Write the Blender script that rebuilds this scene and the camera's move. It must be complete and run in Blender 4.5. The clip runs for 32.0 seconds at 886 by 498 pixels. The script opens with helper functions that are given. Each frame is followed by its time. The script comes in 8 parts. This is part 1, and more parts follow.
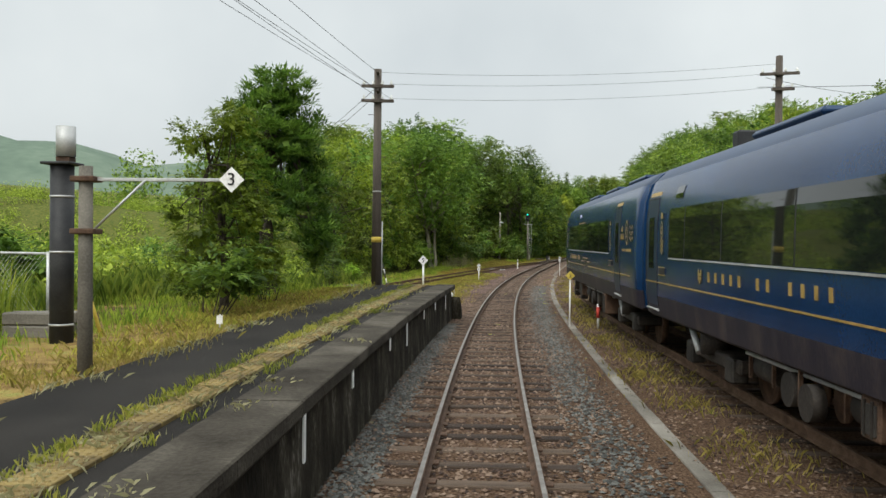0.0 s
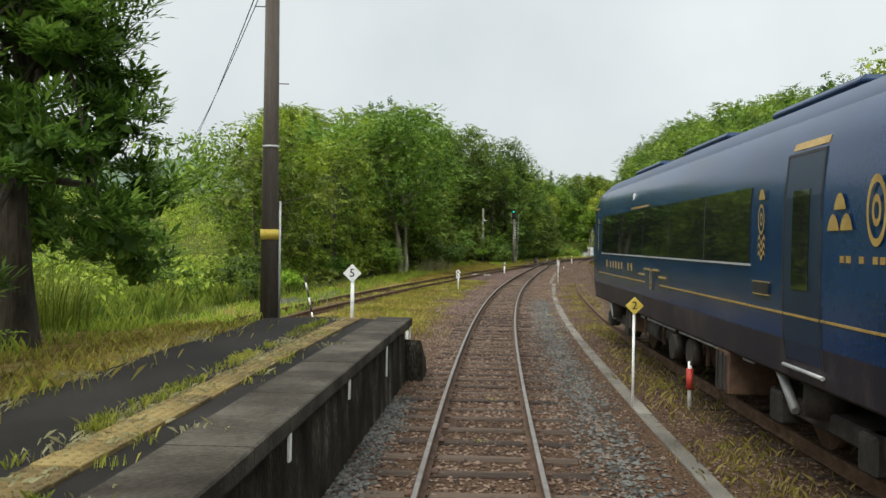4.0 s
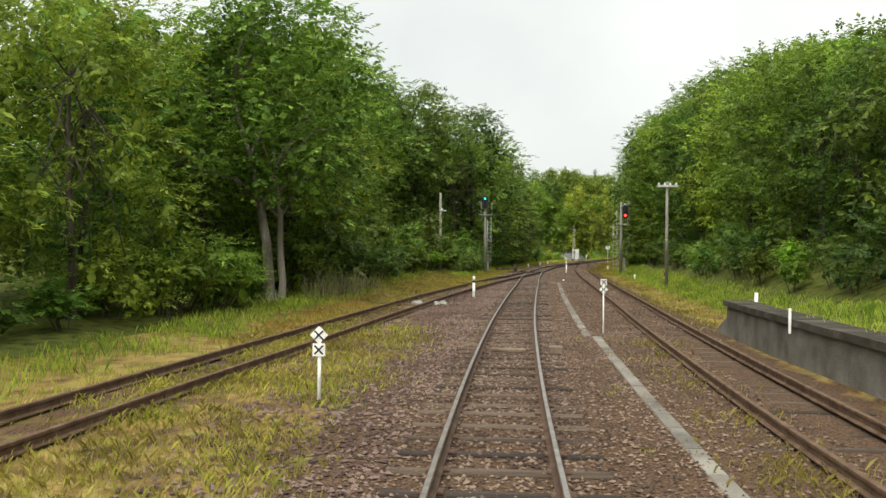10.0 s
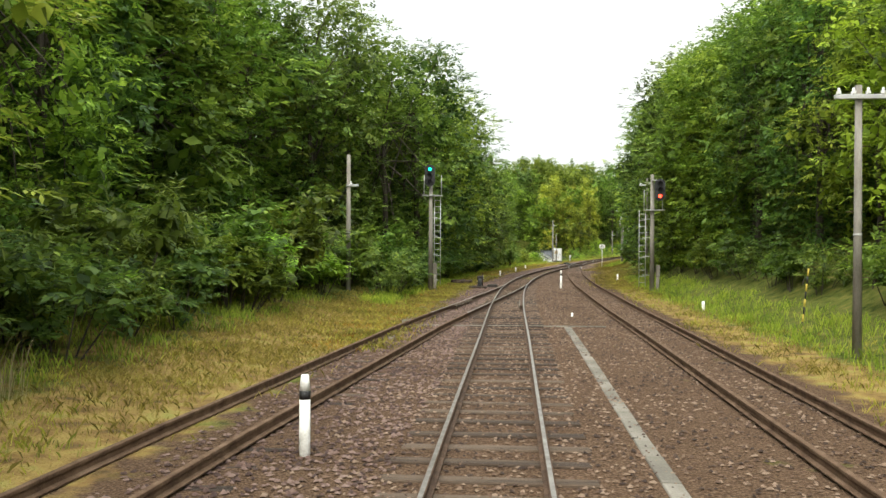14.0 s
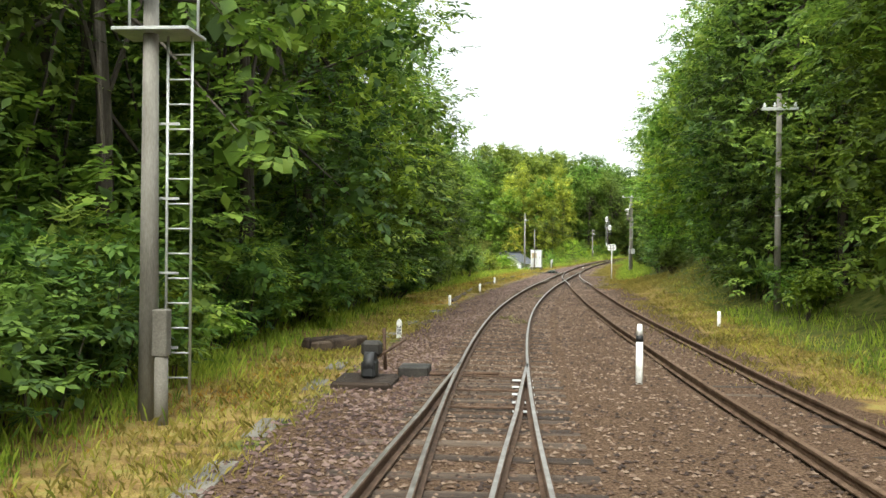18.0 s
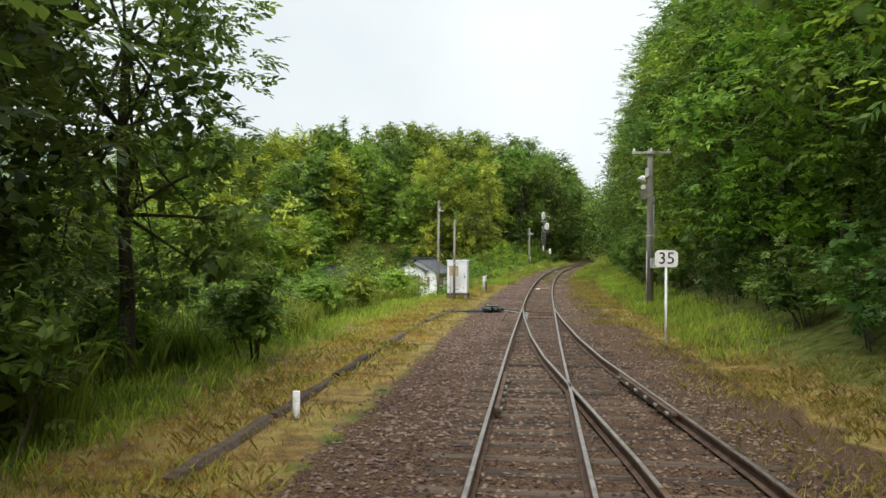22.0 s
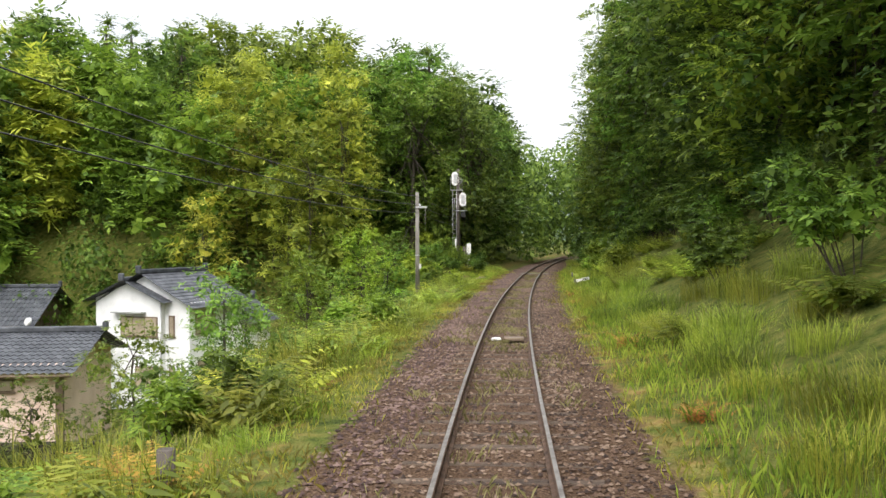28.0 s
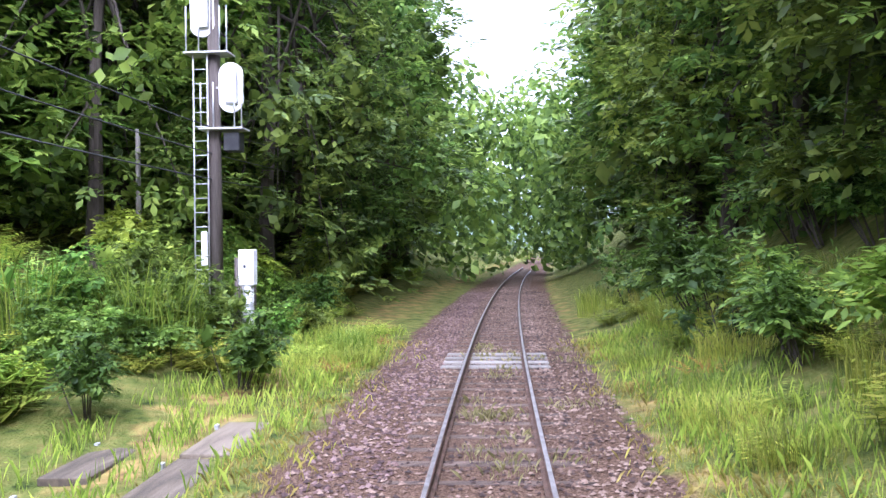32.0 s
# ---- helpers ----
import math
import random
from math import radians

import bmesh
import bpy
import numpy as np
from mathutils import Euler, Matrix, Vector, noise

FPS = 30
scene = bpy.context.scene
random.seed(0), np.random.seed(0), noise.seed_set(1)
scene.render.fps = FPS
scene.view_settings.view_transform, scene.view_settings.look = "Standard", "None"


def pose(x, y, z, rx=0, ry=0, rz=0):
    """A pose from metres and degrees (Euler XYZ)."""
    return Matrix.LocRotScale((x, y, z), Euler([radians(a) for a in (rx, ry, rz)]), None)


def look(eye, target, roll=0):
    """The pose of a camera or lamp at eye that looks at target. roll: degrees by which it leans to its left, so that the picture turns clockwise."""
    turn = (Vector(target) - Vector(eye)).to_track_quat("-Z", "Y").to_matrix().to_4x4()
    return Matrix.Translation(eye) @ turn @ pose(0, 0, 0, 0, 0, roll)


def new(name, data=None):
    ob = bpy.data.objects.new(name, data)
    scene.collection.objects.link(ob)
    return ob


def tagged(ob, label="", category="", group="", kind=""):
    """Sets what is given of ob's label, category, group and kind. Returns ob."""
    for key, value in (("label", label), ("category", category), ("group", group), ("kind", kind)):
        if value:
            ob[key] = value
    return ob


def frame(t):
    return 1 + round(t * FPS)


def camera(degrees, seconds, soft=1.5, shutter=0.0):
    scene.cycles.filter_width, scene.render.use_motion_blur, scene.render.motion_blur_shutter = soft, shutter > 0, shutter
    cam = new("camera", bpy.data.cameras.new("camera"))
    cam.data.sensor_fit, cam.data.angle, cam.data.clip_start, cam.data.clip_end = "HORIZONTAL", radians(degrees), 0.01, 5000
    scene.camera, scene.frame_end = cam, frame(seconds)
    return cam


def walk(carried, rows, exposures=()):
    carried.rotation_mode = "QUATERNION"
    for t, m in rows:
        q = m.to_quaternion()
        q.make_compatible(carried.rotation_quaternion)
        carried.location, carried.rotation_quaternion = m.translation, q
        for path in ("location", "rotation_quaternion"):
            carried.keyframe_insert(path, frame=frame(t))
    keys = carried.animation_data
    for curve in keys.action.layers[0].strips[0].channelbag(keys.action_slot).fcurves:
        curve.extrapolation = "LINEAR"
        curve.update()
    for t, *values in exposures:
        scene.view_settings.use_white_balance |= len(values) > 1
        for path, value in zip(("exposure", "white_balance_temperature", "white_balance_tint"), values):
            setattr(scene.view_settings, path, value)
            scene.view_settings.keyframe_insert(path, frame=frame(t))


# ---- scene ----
EXPOSURES = [(0.0, -0.05, 6500, 5), (3.5, 0.0, 6500, 5), (8.0, 0.14, 6700, 5), (12.0, 0.42, 7000, 5), (13.0, 0.5, 7000, 5), (16.0, 0.92, 6500, 2), (19.0, 0.95, 6600, 3), (21.0, 0.5, 6500, 5), (22.0, 0.28, 6500, 6), (24.0, 0.0, 6100, 8), (25.5, 0.0, 6000, 8), (28.0, 0.62, 6500, 12), (30.0, 1.2, 6400, 14), (31.0, 1.65, 5300, 28), (32.0, 1.8, 5200, 30)]
cam = camera(56.0, 32.0)
# seconds, x, y, z, yaw, pitch, roll
PATH = [
    (0, 0.000, -0.000, 2.185, -0.05, -0.49, 0.57),
    (0.5, 0.050, 0.994, 2.183, -0.11, -0.50, 0.56),
    (1, 0.103, 2.109, 2.182, -0.20, -0.50, 0.53),
    (1.5, 0.153, 3.387, 2.178, -0.35, -0.49, 0.60),
    (2, 0.207, 4.776, 2.172, -0.48, -0.48, 0.67),
    (2.5, 0.270, 6.322, 2.163, -0.68, -0.47, 0.79),
    (3, 0.361, 7.984, 2.166, -0.89, -0.48, 0.84),
    (3.5, 0.461, 9.746, 2.153, -1.17, -0.46, 0.74),
    (5.5, 1.025, 17.423, 2.124, -1.74, -0.43, 1.03),
    (6, 1.216, 19.515, 2.122, -1.75, -0.41, 0.93),
    (6.5, 1.348, 21.758, 2.092, -1.98, -0.37, 0.81),
    (7, 1.525, 24.135, 2.025, -2.29, -0.32, 0.62),
    (7.5, 1.760, 26.617, 1.970, -2.40, -0.26, 0.42),
    (8, 2.008, 29.151, 1.937, -2.57, -0.24, 0.33),
    (8.5, 2.274, 31.759, 1.932, -2.86, -0.22, 0.32),
    (9, 2.554, 34.468, 1.937, -3.18, -0.22, 0.25),
    (9.5, 2.852, 37.259, 1.924, -3.46, -0.23, 0.23),
    (10, 3.221, 40.020, 1.959, -3.71, -0.20, 0.42),
    (10.5, 3.607, 42.873, 1.978, -4.05, -0.24, 0.74),
    (11, 4.022, 45.891, 1.988, -4.30, -0.29, 0.93),
    (11.5, 4.417, 48.947, 2.002, -4.64, -0.27, 1.01),
    (12, 4.910, 52.201, 1.981, -5.01, -0.28, 0.81),
    (12.5, 5.467, 55.453, 2.028, -5.17, -0.26, 0.57),
    (13, 6.061, 58.794, 2.077, -5.43, -0.35, 0.45),
    (13.5, 6.718, 62.217, 2.139, -5.59, -0.37, 0.38),
    (15.5, 9.271, 76.324, 2.105, -6.68, -0.32, -0.20),
    (16, 9.942, 80.059, 2.055, -6.95, -0.32, -0.06),
    (16.5, 10.613, 83.949, 1.997, -7.45, -0.30, 0.18),
    (17, 11.359, 87.903, 1.962, -7.76, -0.25, 0.25),
    (17.5, 12.122, 91.856, 1.982, -8.23, -0.28, 0.37),
    (18, 12.866, 95.903, 1.990, -8.65, -0.30, 0.57),
    (18.5, 13.670, 99.968, 1.990, -9.12, -0.30, 0.83),
    (19, 14.535, 104.163, 1.995, -9.49, -0.38, 0.84),
    (19.5, 15.487, 108.450, 2.022, -9.87, -0.40, 0.79),
    (20, 16.484, 112.633, 2.028, -10.19, -0.29, 0.91),
    (20.5, 17.649, 116.850, 2.057, -10.89, -0.20, 0.97),
    (21, 18.974, 121.149, 2.112, -11.82, -0.15, 0.81),
    (21.5, 20.343, 125.546, 2.147, -13.05, -0.12, 0.54),
    (22, 21.892, 130.160, 2.142, -14.28, -0.06, 0.33),
    (22.5, 23.584, 134.804, 2.074, -15.45, -0.08, 0.22),
    (23, 25.366, 139.451, 2.045, -16.54, -0.12, 0.16),
    (23.5, 27.138, 144.120, 2.002, -17.62, -0.12, 0.09),
    (24, 29.040, 148.932, 1.989, -18.44, -0.09, 0.12),
    (24.5, 30.934, 153.818, 1.998, -19.02, -0.06, 0.35),
    (25, 32.749, 158.686, 2.001, -19.37, -0.04, 0.52),
    (25.5, 34.605, 163.668, 1.993, -19.41, -0.06, 0.50),
    (27.5, 42.824, 183.665, 2.161, -19.63, -0.28, -0.21),
    (28, 45.036, 188.757, 2.156, -19.88, -0.38, -0.23),
    (28.5, 47.309, 193.904, 2.134, -20.28, -0.46, -0.26),
    (29, 49.646, 199.118, 2.102, -20.74, -0.47, -0.31),
    (29.5, 52.056, 204.402, 2.069, -21.38, -0.41, -0.43),
    (30, 54.519, 209.746, 2.048, -22.06, -0.27, -0.52),
    (30.5, 57.028, 215.154, 2.062, -22.77, -0.16, -0.52),
    (31, 59.794, 220.343, 2.093, -23.25, -0.11, -0.50),
    (31.5, 62.513, 225.607, 2.116, -23.74, -0.08, -0.58),
    (32, 65.178, 230.894, 2.127, -24.24, -0.08, -0.65),
]


def eye_pose(x, y, z, yaw, pitch, roll):
    a, p = radians(yaw), radians(pitch)
    ahead = Vector((-math.sin(a) * math.cos(p), math.cos(a) * math.cos(p), math.sin(p)))
    return look((x, y, z), Vector((x, y, z)) + ahead, roll)


walk(cam, [(t, eye_pose(*row)) for t, *row in PATH], EXPOSURES)

# ---- light ----
world = bpy.data.worlds.new("overcast_sky")
scene.world = world
world.use_nodes = True
wn, wl = world.node_tree.nodes, world.node_tree.links
wn.clear()
sky = wn.new("ShaderNodeTexSky")
sky.sky_type, sky.sun_disc = "NISHITA", False
sky.sun_elevation, sky.sun_rotation = radians(48), radians(203)
sky.air_density, sky.dust_density = 1.0, 4.0
grey = wn.new("ShaderNodeHueSaturation")
grey.inputs["Saturation"].default_value, grey.inputs["Value"].default_value = 0.25, 0.30
coord = wn.new("ShaderNodeTexCoord")
cloud = wn.new("ShaderNodeTexNoise")
cloud.inputs["Scale"].default_value, cloud.inputs["Detail"].default_value = 2.2, 5.0
ramp = wn.new("ShaderNodeValToRGB")
ramp.color_ramp.elements[0].position, ramp.color_ramp.elements[0].color = 0.32, (0.66, 0.70, 0.745, 1)
ramp.color_ramp.elements[1].position, ramp.color_ramp.elements[1].color = 0.68, (0.90, 0.925, 0.95, 1)
mixc = wn.new("ShaderNodeMixRGB")
mixc.inputs[0].default_value = 0.85
back = wn.new("ShaderNodeBackground")
wout = wn.new("ShaderNodeOutputWorld")
wl.new(sky.outputs[0], grey.inputs["Color"])
wl.new(coord.outputs["Generated"], cloud.inputs["Vector"])
wl.new(cloud.outputs["Fac"], ramp.inputs[0])
wl.new(grey.outputs[0], mixc.inputs[1])
wl.new(ramp.outputs[0], mixc.inputs[2])
# an overcast sky is brighter overhead than at the horizon
split = wn.new("ShaderNodeSeparateXYZ")
rise = wn.new("ShaderNodeMapRange")
rise.inputs[1].default_value, rise.inputs[2].default_value = 0.30, 1.0
rise.inputs[3].default_value, rise.inputs[4].default_value = 0.93, 2.65
wl.new(coord.outputs["Generated"], split.inputs[0])
wl.new(split.outputs["Z"], rise.inputs[0])
wl.new(rise.outputs[0], back.inputs["Strength"])
wl.new(mixc.outputs[0], back.inputs["Color"])
wl.new(back.outputs[0], wout.inputs[0])
sun = new("sun", bpy.data.lights.new("sun", "SUN"))
sun.data.energy, sun.data.angle, sun.data.color = 1.45, radians(35), (1.0, 0.97, 0.92)
sun.matrix_world = look((0, 0, 50), (16, 38, 4))

# ---- materials ----
def material(name, stops, scale=4.0, rough=0.8, bump=0.3, fine=40.0, metal=0.0, by_object=0.0, by_island=False, leaf=0.0, spec=0.3, stretch=None, coat=0.0):
    """Procedural paint: colour ramp over two noises, bump, and variation from piece to piece."""
    m = bpy.data.materials.new(name)
    m.use_nodes = True
    n, l = m.node_tree.nodes, m.node_tree.links
    n.clear()
    out = n.new("ShaderNodeOutputMaterial")
    b = n.new("ShaderNodeBsdfPrincipled")
    b.inputs["Roughness"].default_value, b.inputs["Metallic"].default_value = rough, metal
    b.inputs["Specular IOR Level"].default_value = spec
    b.inputs["Coat Weight"].default_value = coat
    tc = n.new("ShaderNodeTexCoord")
    mp = n.new("ShaderNodeMapping")
    mp.inputs["Scale"].default_value = stretch or (1, 1, 1)
    l.new(tc.outputs["Object"], mp.inputs[0])
    big, small = n.new("ShaderNodeTexNoise"), n.new("ShaderNodeTexNoise")
    big.inputs["Scale"].default_value, big.inputs["Detail"].default_value = scale, 6
    small.inputs["Scale"].default_value, small.inputs["Detail"].default_value = fine, 4
    l.new(mp.outputs[0], big.inputs["Vector"])
    l.new(mp.outputs[0], small.inputs["Vector"])
    mix = n.new("ShaderNodeMath")
    mix.operation = "MULTIPLY_ADD"
    mix.inputs[1].default_value, mix.inputs[2].default_value = 0.45, -0.225
    l.new(small.outputs["Fac"], mix.inputs[0])
    add = n.new("ShaderNodeMath")
    add.operation = "ADD"
    l.new(big.outputs["Fac"], add.inputs[0])
    l.new(mix.outputs[0], add.inputs[1])
    fac = add.outputs[0]
    if by_island or by_object:
        src = n.new("ShaderNodeNewGeometry").outputs["Random Per Island"] if by_island else n.new("ShaderNodeObjectInfo").outputs["Random"]
        ma = n.new("ShaderNodeMath")
        ma.operation = "MULTIPLY_ADD"
        w = by_object or 0.7
        ma.inputs[1].default_value, ma.inputs[2].default_value = w, -w / 2
        l.new(src, ma.inputs[0])
        ad2 = n.new("ShaderNodeMath")
        ad2.operation = "ADD"
        l.new(fac, ad2.inputs[0])
        l.new(ma.outputs[0], ad2.inputs[1])
        fac = ad2.outputs[0]
    ramp = n.new("ShaderNodeValToRGB")
    e = ramp.color_ramp.elements
    while len(e) < len(stops):
        e.new(0.5)
    for k, c in enumerate(stops):
        e[k].position = 0.25 + 0.5 * k / max(1, len(stops) - 1)
        e[k].color = (*c, 1)
    l.new(fac, ramp.inputs[0])
    colour = ramp.outputs[0]
    if leaf:
        info = n.new("ShaderNodeObjectInfo")
        hs = n.new("ShaderNodeHueSaturation")
        h1, v1 = n.new("ShaderNodeMapRange"), n.new("ShaderNodeMapRange")
        h1.inputs[3].default_value, h1.inputs[4].default_value = 0.482, 0.53
        v1.inputs[3].default_value, v1.inputs[4].default_value = 0.62, 1.5
        l.new(info.outputs["Random"], h1.inputs[0])
        mod = n.new("ShaderNodeMath")
        mod.operation = "FRACT"
        m7 = n.new("ShaderNodeMath")
        m7.operation = "MULTIPLY"
        m7.inputs[1].default_value = 7.31
        l.new(info.outputs["Random"], m7.inputs[0])
        l.new(m7.outputs[0], mod.inputs[0])
        l.new(mod.outputs[0], v1.inputs[0])
        l.new(h1.outputs[0], hs.inputs["Hue"])
        l.new(v1.outputs[0], hs.inputs["Value"])
        l.new(colour, hs.inputs["Color"])
        colour = hs.outputs[0]
    l.new(colour, b.inputs["Base Color"])
    if bump:
        bp = n.new("ShaderNodeBump")
        bp.inputs["Strength"].default_value, bp.inputs["Distance"].default_value = bump, 0.02
        l.new(small.outputs["Fac"], bp.inputs["Height"])
        l.new(bp.outputs[0], b.inputs["Normal"])
    if leaf:
        tr = n.new("ShaderNodeBsdfTranslucent")
        l.new(colour, tr.inputs["Color"])
        ms = n.new("ShaderNodeMixShader")
        ms.inputs[0].default_value = leaf
        l.new(b.outputs[0], ms.inputs[1])
        l.new(tr.outputs[0], ms.inputs[2])
        l.new(ms.outputs[0], out.inputs[0])
    else:
        l.new(b.outputs[0], out.inputs[0])
    return m


def glow(name, colour, strength):
    m = bpy.data.materials.new(name)
    m.use_nodes = True
    b = m.node_tree.nodes["Principled BSDF"]
    b.inputs["Base Color"].default_value = (*colour, 1)
    b.inputs["Emission Color"].default_value = (*colour, 1)
    b.inputs["Emission Strength"].default_value = strength
    return m


LEAF = dict(scale=0.6, rough=0.55, bump=0.0, fine=3.0, by_island=True, by_object=0.45, leaf=0.42, spec=0.25)
M_LEAF = material("broad_leaves", [(0.046, 0.078, 0.012), (0.128, 0.198, 0.026), (0.245, 0.325, 0.048)], **LEAF)
M_LEAF_DARK = material("dark_leaves", [(0.034, 0.062, 0.014), (0.094, 0.153, 0.026), (0.182, 0.255, 0.042)], **LEAF)
M_LEAF_LIGHT = material("light_leaves", [(0.075, 0.115, 0.011), (0.190, 0.275, 0.024), (0.310, 0.400, 0.045)], **LEAF)
M_LEAF_FRESH = material("fresh_feathery_leaves", [(0.055, 0.090, 0.010), (0.150, 0.225, 0.024), (0.270, 0.350, 0.045)], **LEAF)
M_FERN = material("yellow_green_ferns", [(0.110, 0.140, 0.012), (0.250, 0.300, 0.026), (0.400, 0.400, 0.055)], **LEAF)
M_BAMBOO = material("bamboo_leaves", [(0.105, 0.134, 0.017), (0.265, 0.285, 0.034), (0.430, 0.420, 0.060)], **LEAF)
M_GRASS = material("green_grass", [(0.085, 0.125, 0.014), (0.215, 0.275, 0.030), (0.370, 0.395, 0.058)], **LEAF)
M_VERGE = material("yellow_green_grass", [(0.090, 0.110, 0.016), (0.200, 0.220, 0.030), (0.330, 0.310, 0.060)], **LEAF)
M_STRAW = material("yellow_grass", [(0.150, 0.130, 0.025), (0.320, 0.270, 0.055), (0.470, 0.385, 0.110)], **LEAF)
M_DULL = material("dull_withered_grass", [(0.075, 0.070, 0.024), (0.150, 0.138, 0.050), (0.240, 0.215, 0.100)], **LEAF)
M_DEAD = material("bleached_dead_grass", [(0.150, 0.125, 0.060), (0.270, 0.235, 0.125), (0.390, 0.345, 0.210)], **LEAF)
M_TUFT = material("soft_yellow_green_grass", [(0.110, 0.140, 0.016), (0.245, 0.290, 0.034), (0.390, 0.400, 0.068)], **LEAF)
M_RUST_LEAF = material("withered_leaves", [(0.200, 0.080, 0.018), (0.360, 0.170, 0.035), (0.460, 0.270, 0.060)], **LEAF)
M_BARK = material("bark", [(0.026, 0.021, 0.016), (0.062, 0.050, 0.038), (0.115, 0.098, 0.078)], 3, 0.9, 0.8, 25, stretch=(1, 1, 0.25))
M_BARK_PALE = material("pale_lichened_bark", [(0.090, 0.078, 0.060), (0.190, 0.168, 0.135), (0.300, 0.275, 0.230)], 2.5, 0.9, 0.9, 22, stretch=(1, 1, 0.3))
M_STEEL_HEAD = material("worn_rail_steel", [(0.100, 0.082, 0.068), (0.200, 0.180, 0.160), (0.320, 0.300, 0.275)], 6, 0.35, 0.1, 60, metal=0.6)
M_RUST = material("rusty_steel", [(0.036, 0.020, 0.012), (0.080, 0.045, 0.027), (0.135, 0.082, 0.052)], 5, 0.8, 0.4, 60)
M_RUST_PALE = material("brown_rust_scale", [(0.060, 0.035, 0.022), (0.110, 0.068, 0.043), (0.165, 0.108, 0.072)], 5, 0.9, 0.4, 60, spec=0.15)
M_SLEEPER = material("old_sleeper_wood", [(0.018, 0.011, 0.007), (0.046, 0.030, 0.020), (0.100, 0.070, 0.048)], 3, 0.85, 0.6, 30, by_object=0.5, stretch=(0.3, 3, 3))
M_STONE = material("ballast_stone", [(0.028, 0.016, 0.011), (0.098, 0.058, 0.037), (0.195, 0.136, 0.096)], 0.5, 0.85, 0.4, 30, by_island=True)
M_STONE_RED = material("reddish_purple_ballast_stone", [(0.040, 0.022, 0.018), (0.095, 0.056, 0.045), (0.165, 0.110, 0.090)], 0.5, 0.85, 0.4, 30, by_island=True)
M_CHIP = material("grey_crushed_stone", [(0.036, 0.036, 0.032), (0.072, 0.071, 0.063), (0.128, 0.127, 0.114)], 0.8, 0.85, 0.4, 30, by_island=True)
M_CONCRETE = material("weathered_concrete", [(0.070, 0.062, 0.050), (0.140, 0.126, 0.104), (0.230, 0.212, 0.180)], 1.6, 0.9, 0.5, 45, by_object=0.15)
M_BOARD = material("weathered_brown_board", [(0.052, 0.041, 0.027), (0.105, 0.083, 0.055), (0.165, 0.132, 0.092)], 2.2, 0.9, 0.4, 40, by_object=0.3, stretch=(4, 0.6, 4))
M_CONCRETE_PALE = material("pale_concrete", [(0.085, 0.076, 0.062), (0.155, 0.140, 0.116), (0.240, 0.220, 0.186)], 1.2, 0.9, 0.4, 45, by_object=0.2)
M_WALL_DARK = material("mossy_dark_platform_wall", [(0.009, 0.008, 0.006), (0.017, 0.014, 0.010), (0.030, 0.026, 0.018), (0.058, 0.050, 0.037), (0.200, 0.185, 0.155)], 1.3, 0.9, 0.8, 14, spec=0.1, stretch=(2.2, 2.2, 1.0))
M_EDGE = material("dark_platform_edge_concrete", [(0.024, 0.020, 0.015), (0.052, 0.045, 0.035), (0.100, 0.088, 0.070)], 1.6, 0.9, 0.6, 30, by_object=0.12, spec=0.1)
M_ASPHALT = material("worn_asphalt", [(0.009, 0.008, 0.007), (0.017, 0.015, 0.013), (0.032, 0.028, 0.024)], 0.7, 0.85, 0.5, 120, spec=0.12)
M_TACTILE = material("worn_yellow_tactile_tile", [(0.070, 0.050, 0.020), (0.160, 0.112, 0.036), (0.260, 0.195, 0.072)], 4.5, 0.8, 0.3, 50, by_object=0.35)
M_CREOSOTE = material("creosoted_pole_wood", [(0.045, 0.036, 0.030), (0.085, 0.070, 0.058), (0.135, 0.115, 0.098)], 2, 0.85, 0.5, 25, stretch=(3, 3, 0.2))
M_GALV = material("galvanised_steel", [(0.30, 0.30, 0.29), (0.43, 0.43, 0.42), (0.55, 0.55, 0.54)], 3, 0.5, 0.1, 40, metal=0.4)
M_POLE = material("concrete_pole", [(0.110, 0.098, 0.080), (0.190, 0.174, 0.148), (0.280, 0.262, 0.232)], 2, 0.9, 0.3, 40, stretch=(2, 2, 0.4))
M_BLACK = material("black_paint", [(0.010, 0.010, 0.011), (0.022, 0.022, 0.023), (0.040, 0.039, 0.038)], 4, 0.55, 0.1, 50)
M_OILY = material("oily_green_black_paint", [(0.006, 0.010, 0.008), (0.014, 0.022, 0.017), (0.030, 0.042, 0.033)], 5, 0.3, 0.2, 40)
M_CABINET = material("pale_grey_cabinet_paint", [(0.560, 0.575, 0.590), (0.660, 0.675, 0.690), (0.730, 0.745, 0.755)], 1.2, 0.5, 0.05, 40)
M_IVORY = material("weathered_ivory_board", [(0.190, 0.120, 0.060), (0.380, 0.300, 0.180), (0.500, 0.430, 0.290)], 5, 0.8, 0.3, 30, stretch=(3, 3, 0.6))
M_STREAK = material("orange_rust_stain", [(0.240, 0.120, 0.050), (0.380, 0.230, 0.110), (0.520, 0.390, 0.250)], 6, 0.9, 0.1, 40)
M_CHALK = material("pale_broken_concrete", [(0.160, 0.150, 0.130), (0.265, 0.252, 0.228), (0.370, 0.356, 0.330)], 4, 0.9, 0.4, 40)
M_WHITE = material("weathered_white_paint", [(0.520, 0.500, 0.460), (0.740, 0.730, 0.700), (0.840, 0.830, 0.810)], 5, 0.6, 0.1, 40)
M_YELLOW = material("yellow_paint", [(0.420, 0.300, 0.040), (0.560, 0.420, 0.070), (0.640, 0.500, 0.120)], 5, 0.6, 0.1, 40)
